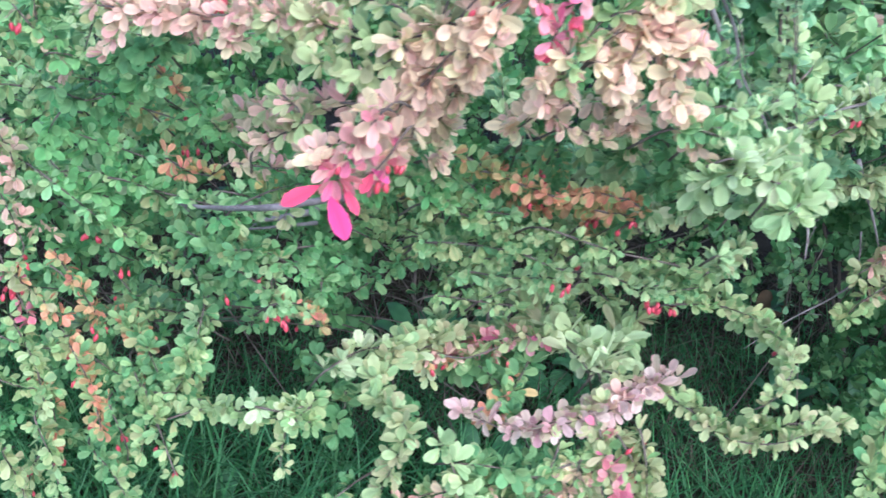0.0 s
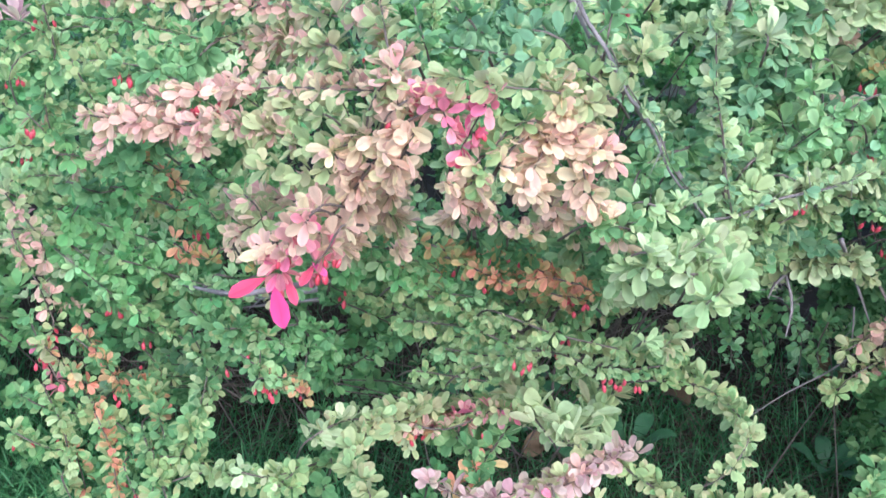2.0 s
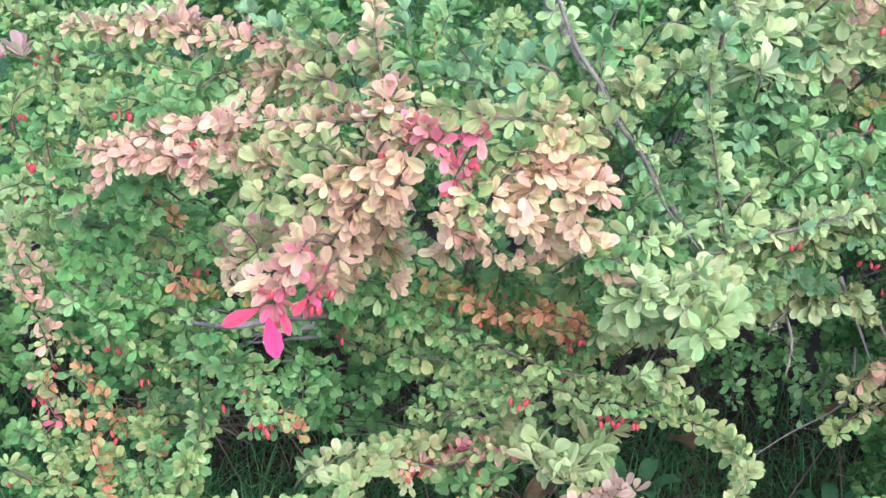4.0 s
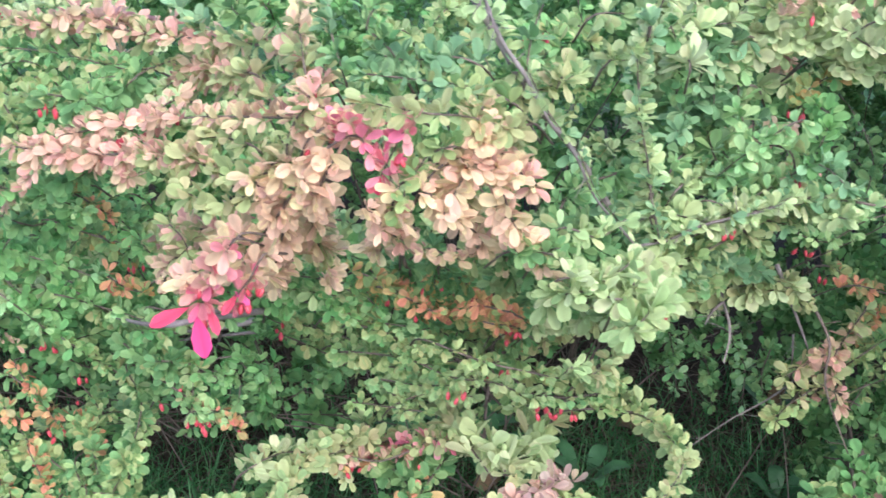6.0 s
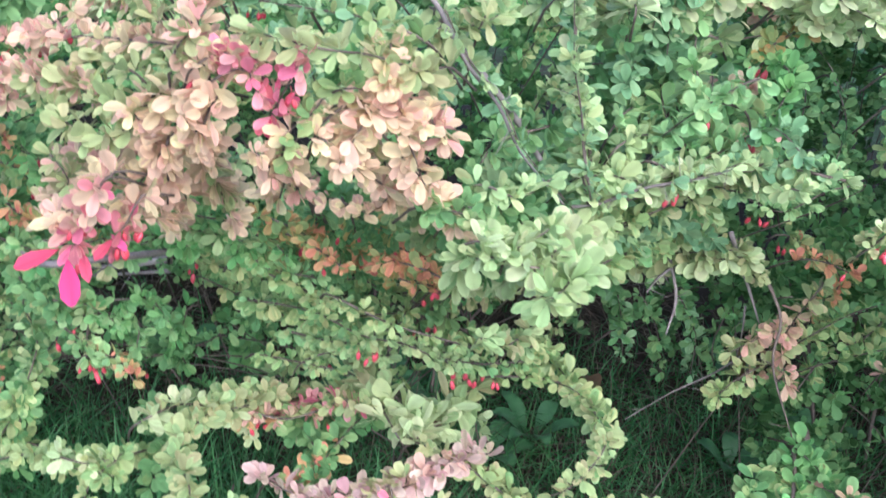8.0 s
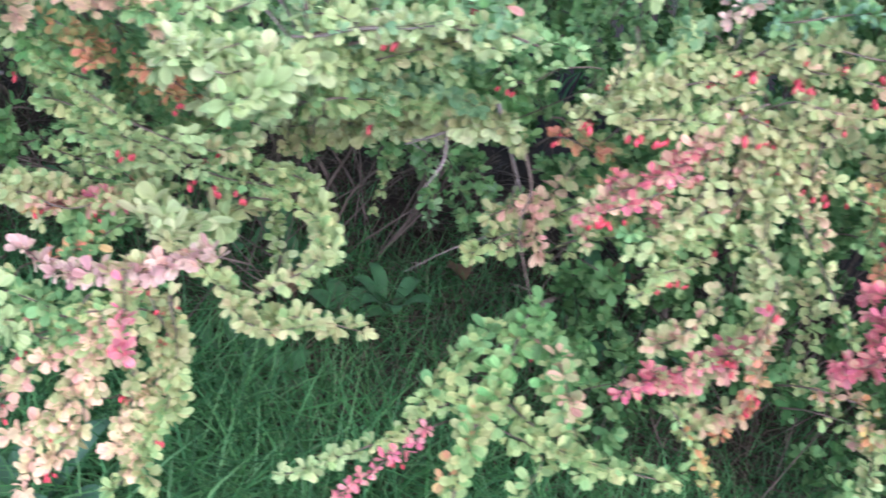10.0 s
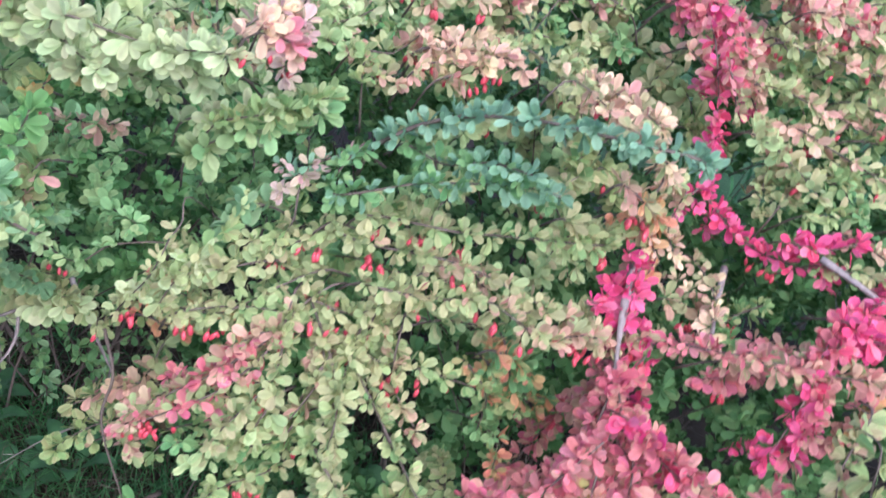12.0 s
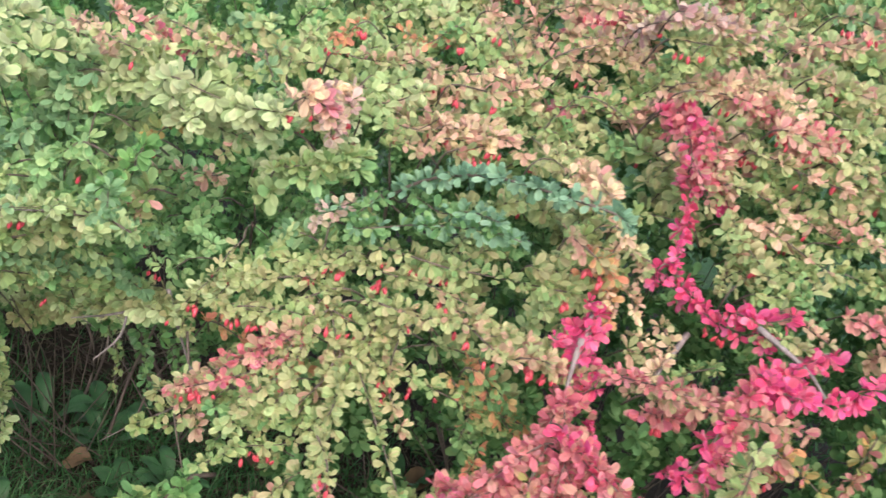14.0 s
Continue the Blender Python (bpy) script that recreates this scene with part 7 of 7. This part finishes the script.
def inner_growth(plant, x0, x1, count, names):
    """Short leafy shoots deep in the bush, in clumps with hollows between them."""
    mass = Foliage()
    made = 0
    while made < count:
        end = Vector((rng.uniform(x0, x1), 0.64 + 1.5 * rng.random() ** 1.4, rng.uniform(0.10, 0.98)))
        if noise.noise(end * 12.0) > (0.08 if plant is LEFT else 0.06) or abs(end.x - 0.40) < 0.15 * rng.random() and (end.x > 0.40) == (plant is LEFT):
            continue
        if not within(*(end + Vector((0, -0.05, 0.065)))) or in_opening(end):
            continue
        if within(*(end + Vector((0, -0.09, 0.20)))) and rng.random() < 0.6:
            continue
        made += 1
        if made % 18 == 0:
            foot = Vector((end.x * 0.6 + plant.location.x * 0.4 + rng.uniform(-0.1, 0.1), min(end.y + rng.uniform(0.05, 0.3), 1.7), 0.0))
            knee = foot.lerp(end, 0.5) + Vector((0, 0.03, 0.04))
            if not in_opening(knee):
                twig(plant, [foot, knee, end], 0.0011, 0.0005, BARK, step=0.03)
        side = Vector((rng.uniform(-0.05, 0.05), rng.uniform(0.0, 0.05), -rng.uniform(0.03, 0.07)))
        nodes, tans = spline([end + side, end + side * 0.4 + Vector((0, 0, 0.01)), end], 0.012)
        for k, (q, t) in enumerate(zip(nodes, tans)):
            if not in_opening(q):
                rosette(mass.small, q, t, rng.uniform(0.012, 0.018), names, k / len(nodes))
    leaves = linked("inner_foliage", mass.mesh("inner_foliage"), LEAF, plant)
    leaves.matrix_parent_inverse = Matrix.Translation(-plant.location)
    tagged(leaves, "small green leaves of the inner branches", kind="stuff")


def outer_shoots(plant, x0, x1, count, tip_names):
    """Long arching shoots over the top and front of the bush, each with its stem and tufts along both flanks."""
    made = tries = 0
    starts = []
    while made < count and tries < 40000:
        tries += 1
        p = Vector((rng.uniform(x0, x1), 0.70 + 1.25 * rng.random() ** 1.3, 0.0))
        p.z = top_at(p.x, p.y) - rng.uniform(0.005, 0.05) if rng.random() < 0.7 else rng.uniform(0.25, 0.7)
        if not within(*(p - Vector((0, -0.01, 0.012)))) or within(*(p + Vector((0, -0.06, 0.08)))) or in_opening(p):
            continue
        if any((p - o).length < 0.033 for o in starts):
            continue
        out = Vector((p.x - plant.location.x + rng.gauss(0, 0.25), (p.y - plant.location.y) * 0.5 - 0.22 + rng.gauss(0, 0.18), 0.0)).normalized()
        reach = rng.uniform(0.08, 0.17)
        pts = [p - out * reach * 0.5 + Vector((0, 0, -0.045)), p - out * reach * 0.15, p + out * reach * 0.25 + Vector((0, 0, 0.008)), p + out * reach * 0.6 + Vector((0, 0, -reach * rng.uniform(-0.05, 0.30)))]
        if any((p - o).length < 0.032 or (pts[3] - o).length < 0.030 or (pts[2] - o).length < 0.026 for o in taken):
            continue
        if plant is LEFT and 0.13 < p.x < 0.42 and p.y < 0.92 and p.z > 0.55:
            continue
        valley = 0.36 < p.x < 0.60 and p.y < 0.95
        if valley and rng.random() < 0.5:
            continue
        names = ("green", "ygreen") if valley else shades_at(plant, p, tip_names)
        starts.append(p)
        made += 1
        ob, _, _ = twig(plant, pts, 0.0011, 0.0005, BARK, step=0.015)
        mass = Foliage()
        nodes, tans = spline(pts, rng.uniform(0.0075, 0.0095))
        size = rng.uniform(0.0115, 0.0155) + 0.004 * min(1.0, max(0.0, (p.z - 0.5) / 0.25))
        for i, (q, t) in enumerate(zip(nodes, tans)):
            if not in_opening(q):
                f = i / len(nodes)
                rosette(mass.leaf, q, t, size * (1.0 if f < 0.85 else 0.8), names, f, node=i)
        if mass.n:
            tagged(linked("foliage", mass.mesh("foliage"), LEAF, ob), kind="stuff")
        if rng.random() < (0.15 if plant is LEFT else 0.4):
            for j in range(rng.randint(2, 4)):
                q = nodes[len(nodes) // 2]
                fruit = new("berry", BERRY_MESH)
                fruit.parent = ob
                fruit.matrix_basis = Matrix.Translation(q + Vector((rng.uniform(-0.01, 0.01), rng.uniform(-0.009, 0.005), -0.009))) @ pose(0, 0, 0, rng.uniform(-25, 25), rng.uniform(-25, 25), rng.uniform(0, 360)) @ Matrix.Scale(rng.uniform(0.7, 0.95), 4)


inner_growth(LEFT, -1.05, 0.55, 2200, ("green", "bright"))
# inner leaves here start from the shadow-darkened green, so the hollows look deeper
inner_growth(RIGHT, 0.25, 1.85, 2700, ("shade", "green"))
outer_shoots(LEFT, -1.0, 0.5, 330, (("green", "graygreen"), ("graygreen", "pale"), ("bright", "ygreen"), ("ygreen", "pale"), ("pale", "light")))
outer_shoots(RIGHT, 0.35, 1.8, 400, (("green", "ygreen"), ("ygreen", "cream"), ("cream", "pale"), ("rose", "cream"), ("cream", "ygreen"), ("rose", "flame")))
for plant in (LEFT, RIGHT):
    for i in range(6):
        a = rng.uniform(0, math.tau)
        foot = plant.location + Vector((math.cos(a) * 0.09, 0.12 + math.sin(a) * 0.08, -0.02))
        twig(plant, [foot, foot + Vector((math.cos(a) * 0.04 + rng.uniform(-0.03, 0.03), 0.06, 0.12)), foot + Vector((math.cos(a) * 0.10, 0.05, 0.25)), foot + Vector((math.cos(a) * 0.20, 0.12, 0.45))], rng.uniform(0.002, 0.0035), 0.001, BARK, step=0.03)
for i in range(9):
    foot = Vector((rng.uniform(0.08, 0.36), rng.uniform(1.22, 1.42), 0.0))
    d = Vector((rng.uniform(-0.30, 0.18), rng.uniform(-0.02, 0.14), rng.uniform(0.06, 0.24)))
    twig(LEFT, [foot, foot + d * 0.35 + Vector((rng.uniform(-0.02, 0.02), 0.0, 0.02)), foot + d * 0.7 + Vector((rng.uniform(-0.02, 0.02), 0.0, 0.01)), foot + d], 0.0015, 0.0007, BARK, thorns=3)
twig(LEFT, [(0.22, 1.36, 0.0), (0.23, 1.31, 0.16), (0.24, 1.25, 0.40)], 0.004, 0.0022, BARK)
twig(LEFT, [(0.10, 1.34, 0.02), (0.02, 1.36, 0.10), (-0.10, 1.40, 0.22)], 0.004, 0.002, BARK)
twig(LEFT, [(0.12, 1.30, 0.01), (0.05, 1.33, 0.06), (-0.08, 1.38, 0.12)], 0.0035, 0.002, BARK)

# ---- ground ----
def lie(x, y):
    """Height of the soil."""
    return 0.018 * noise.noise(Vector((x * 5, y * 5, 0.3))) + 0.008 * noise.noise(Vector((x * 17, y * 17, 4.1)))


gm = bmesh.new()
xs = [-400, -60, -10, -4, -2] + [-1.2 + 0.04 * i for i in range(76)] + [2.6, 5, 12, 60, 400]
ys = [-400, -60, -10, -3, -1.5] + [-0.8 + 0.04 * i for i in range(76)] + [3, 6, 12, 60, 400]
grid = [[gm.verts.new((x, y, lie(x, y))) for y in ys] for x in xs]
for a, b in zip(grid, grid[1:]):
    for i in range(len(ys) - 1):
        gm.faces.new((a[i], b[i], b[i + 1], a[i + 1]))
ground = part("ground", gm, SOIL)
tagged(ground, "dark soil under grass, bare beneath the bushes", "ground", kind="structure")
# away from the bushes the ground is covered by turf
nodes, links = SOIL.node_tree.nodes, SOIL.node_tree.links
coord = nodes.new("ShaderNodeTexCoord")
far = nodes.new("ShaderNodeVectorMath")
far.operation = "DISTANCE"
far.inputs[1].default_value = (0.38, 1.15, 0)
links.new(coord.outputs["Object"], far.inputs[0])
patch = nodes.new("ShaderNodeTexNoise")
patch.inputs["Scale"].default_value, patch.inputs["Detail"].default_value = 3.0, 8.0
links.new(coord.outputs["Object"], patch.inputs["Vector"])
wander = nodes.new("ShaderNodeMath")
wander.operation = "ADD"
links.new(far.outputs["Value"], wander.inputs[0])
links.new(patch.outputs["Fac"], wander.inputs[1])
edge = nodes.new("ShaderNodeMapRange")
edge.inputs["From Min"].default_value, edge.inputs["From Max"].default_value = 1.75, 2.15
links.new(wander.outputs["Value"], edge.inputs["Value"])
fine = nodes.new("ShaderNodeTexNoise")
fine.inputs["Scale"].default_value, fine.inputs["Detail"].default_value = 60.0, 8.0
links.new(coord.outputs["Object"], fine.inputs["Vector"])
turf = nodes.new("ShaderNodeMix")
turf.data_type = "RGBA"
turf.inputs[6].default_value, turf.inputs[7].default_value = (0.012, 0.035, 0.016, 1), (0.035, 0.09, 0.04, 1)
links.new(fine.outputs["Fac"], turf.inputs[0])
both = nodes.new("ShaderNodeMix")
both.data_type = "RGBA"
links.new(edge.outputs["Result"], both.inputs[0])
bsdf = nodes["Principled BSDF"]
links.new(bsdf.inputs["Base Color"].links[0].from_socket, both.inputs[6])
links.new(turf.outputs[2], both.inputs[7])
links.new(both.outputs[2], bsdf.inputs["Base Color"])


# grass: many narrow bent blades, thick in front of the bushes and thin in their shade
grass = Foliage()


def blade(x, y, h, w, colour):
    a = rng.uniform(0, math.tau)
    lean = rng.uniform(0.35, 1.4)
    d = Vector((math.cos(a), math.sin(a), 0))
    s = Vector((-d.y, d.x, 0))
    o = Vector((x, y, lie(x, y) - 0.004))
    ring = []
    for f, ww in ((0, 1), (0.4, 0.9), (0.75, 0.6)):
        c = o + d * (h * lean * f * f) + Vector((0, 0, h * f * (1 - 0.35 * lean * f)))
        ring += [c - s * w * ww, c + s * w * ww]
    tip = o + d * (h * lean) + Vector((0, 0, h * (1 - 0.35 * lean)))
    n = grass.n
    grass.v.append(np.array([tuple(q) for q in ring + [tip]]))
    grass.f += [(n, n + 1, n + 3, n + 2), (n + 2, n + 3, n + 5, n + 4), (n + 4, n + 5, n + 6)]
    grass.c.append(np.tile((*colour, 1.0), (7, 1)))
    grass.n += 7


GREENS = ((0.06, 0.18, 0.072), (0.078, 0.225, 0.09), (0.105, 0.27, 0.105), (0.05, 0.135, 0.06), (0.13, 0.285, 0.135))
for i in range(64000):
    x, y = rng.uniform(-0.9, 1.5), rng.uniform(-0.1, 1.5)
    shaded = min(1.0, max(0.0, (y + 0.05 * noise.noise(Vector((x * 5, y * 5, 3.0))) - 0.84) / 0.14))
    edge = 1.0 if x < 0.06 else 1.18
    thick = 1.0 if y < edge else max(0.06, 1.0 - (y - edge) * 3.4)
    thick *= 0.55 + 0.9 * (0.5 + noise.noise(Vector((x * 4, y * 4, 9.0))))
    if rng.random() < thick:
        h = rng.uniform(0.055, 0.16) * (1.0 - 0.5 * shaded)
        blade(x, y, h, rng.uniform(0.0007, 0.0021) * (1.0 - 0.4 * shaded), Vector(rng.choice(GREENS)) * rng.uniform(0.7, 1.25))
for i in range(26000):
    x, y = rng.gauss(0.4, 1.5), rng.gauss(0.0, 1.2)
    if not (-0.9 < x < 1.5 and -0.1 < y < 1.9):
        blade(x, y, rng.uniform(0.05, 0.13), rng.uniform(0.0015, 0.0035), rng.choice(GREENS))
for i in range(5200):
    x, y = rng.uniform(-0.7, 1.3), rng.uniform(0.8, 1.5)
    blade(x, y, rng.uniform(0.03, 0.08), rng.uniform(0.0006, 0.0012), rng.choice(((0.12, 0.10, 0.08), (0.08, 0.065, 0.055), (0.19, 0.16, 0.13))))
tagged(linked("grass", grass.mesh("grass"), LEAF), "long dark green grass with some dry blades", "grass", kind="stuff")

# litter: dry stalks lying on the soil
lm = bmesh.new()
for i in range(2000):
    x, y = rng.uniform(-0.6, 1.2), rng.uniform(1.0, 1.6)
    a, l = rng.uniform(0, math.tau), rng.uniform(0.03, 0.11)
    d = Vector((math.cos(a), math.sin(a), rng.uniform(-0.1, 0.25)))
    o = Vector((x, y, lie(x, y) + 0.006))
    add_tube(lm, [o, o + d * l * 0.5 + Vector((0, 0, 0.004)), o + d * l], [d, d, d], rng.uniform(0.0006, 0.0012), 0.0004, 4)
tagged(part("litter", lm, DRY), "brown dry stalks and twigs strewn on the soil", "litter", kind="stuff")


def weed(x, y, blades, length, width, tall, label):
    """A low broad-leaved weed: a rosette of ribbed leaves."""
    ob = new("plantain")
    ob.location = (x, y, lie(x, y))
    tagged(ob, label, "weed", group="weeds in the grass")
    for k in range(blades):
        bm = bmesh.new()
        a = k * math.tau / blades + rng.uniform(-0.4, 0.4)
        n, l = 9, length * rng.uniform(0.75, 1.1)
        rows = []
        for i in range(n):
            f = i / (n - 1)
            w = width * (0.10 + math.sin(min(1.0, max(0.0, (f - 0.18) / 0.82)) * math.pi) ** 0.8) * 0.5
            c = Vector((l * f * 0.85, 0, tall * math.sin(f * 1.9)))
            rows.append([bm.verts.new(c + Vector((0, w * s, 0.10 * w * (abs(s) * 2 - 1) + rng.uniform(-0.0015, 0.0015)))) for s in (-1, -0.5, 0, 0.5, 1)])
        for u, v in zip(rows, rows[1:]):
            for i in range(4):
                bm.faces.new((u[i], v[i], v[i + 1], u[i + 1]))
        bm.transform(Matrix.Rotation(a, 4, "Z"))
        part("leaf", bm, BROAD, ob)
    return ob


weed(0.260, 1.129, 6, 0.068, 0.021, 0.050, "dark green broad-leaved plantain low in the grass")
weed(0.119, 1.156, 5, 0.075, 0.021, 0.040, "dark green broad-leaved plantain low in the grass")
weed(0.122, 0.928, 6, 0.068, 0.021, 0.050, "dark green broad-leaved plantain low in the grass")
weed(0.186, 0.916, 5, 0.068, 0.021, 0.040, "dark green broad-leaved plantain low in the grass")
weed(0.214, 1.087, 6, 0.075, 0.025, 0.030, "dark green broad-leaved plantain low in the grass")
weed(-0.089, 0.597, 6, 0.068, 0.019, 0.050, "dark green broad-leaved plantain low in the grass")
weed(0.007, 0.640, 6, 0.068, 0.019, 0.060, "dark green broad-leaved plantain low in the grass")
weed(0.526, 1.371, 6, 0.058, 0.021, 0.045, "dark green broad-leaved plantain low in the grass")
weed(0.515, 1.142, 6, 0.058, 0.021, 0.045, "dark green broad-leaved plantain low in the grass")
weed(-0.159, 0.810, 5, 0.068, 0.021, 0.050, "dark green broad-leaved plantain low in the grass")
weed(0.755, 1.291, 4, 0.058, 0.021, 0.045, "dark green broad-leaved plantain low in the grass")
weed(0.619, 1.159, 4, 0.058, 0.021, 0.045, "dark green broad-leaved plantain low in the grass")
weed(0.032, 1.137, 6, 0.090, 0.025, 0.060, "dark green broad-leaved plantain low in the grass")
weed(0.089, 1.205, 6, 0.098, 0.025, 0.050, "dark green broad-leaved plantain low in the grass")
weed(-0.216, 1.141, 7, 0.068, 0.021, 0.050, "dark green broad-leaved plantain low in the grass")
weed(-0.275, 1.403, 7, 0.075, 0.025, 0.050, "dark green broad-leaved plantain low in the grass")
weed(0.637, 1.246, 6, 0.058, 0.021, 0.045, "dark green broad-leaved plantain low in the grass")


def pale_weed(x, y):
    """A larger dock with broad, pale grey-green leaves."""
    ob = weed(x, y, 4, 0.105, 0.024, 0.085, "pale grey-green broad-leaved dock standing in the grass")
    for leaf in ob.children:
        leaf.data.materials[0] = DOCK


pale_weed(-0.073, 0.564)
pale_weed(0.010, 0.593)
pale_weed(0.055, 0.613)


def fallen_leaf(x, y, length):
    bm = bmesh.new()
    n, rows = 8, []
    for i in range(n):
        f = i / (n - 1)
        w = length * 0.40 * math.sin(0.06 + f * 2.95) ** 0.8
        rows.append([bm.verts.new((length * (f - 0.5), w * s, 0.006 + 0.22 * w * abs(s) + 0.010 * math.sin(f * 5) * abs(s))) for s in (-1, -0.5, 0, 0.5, 1)])
    for u, v in zip(rows, rows[1:]):
        for i in range(4):
            bm.faces.new((u[i], v[i], v[i + 1], u[i + 1]))
    ob = part("fallen_leaf", bm, DEAD_LEAF)
    ob.matrix_world = pose(x, y, lie(x, y) + 0.03, rng.uniform(-12, 12), rng.uniform(-12, 12), rng.uniform(0, 360))
    return tagged(ob, "curled tan dead leaf lying in the grass", "leaf", group="fallen leaves")


fallen_leaf(0.321, 1.253, 0.050)
fallen_leaf(0.547, 1.370, 0.060)
fallen_leaf(0.200, 1.011, 0.045)
fallen_leaf(0.208, 1.583, 0.050)
fallen_leaf(0.135, 1.075, 0.040)
fallen_leaf(-0.319, 1.426, 0.040)
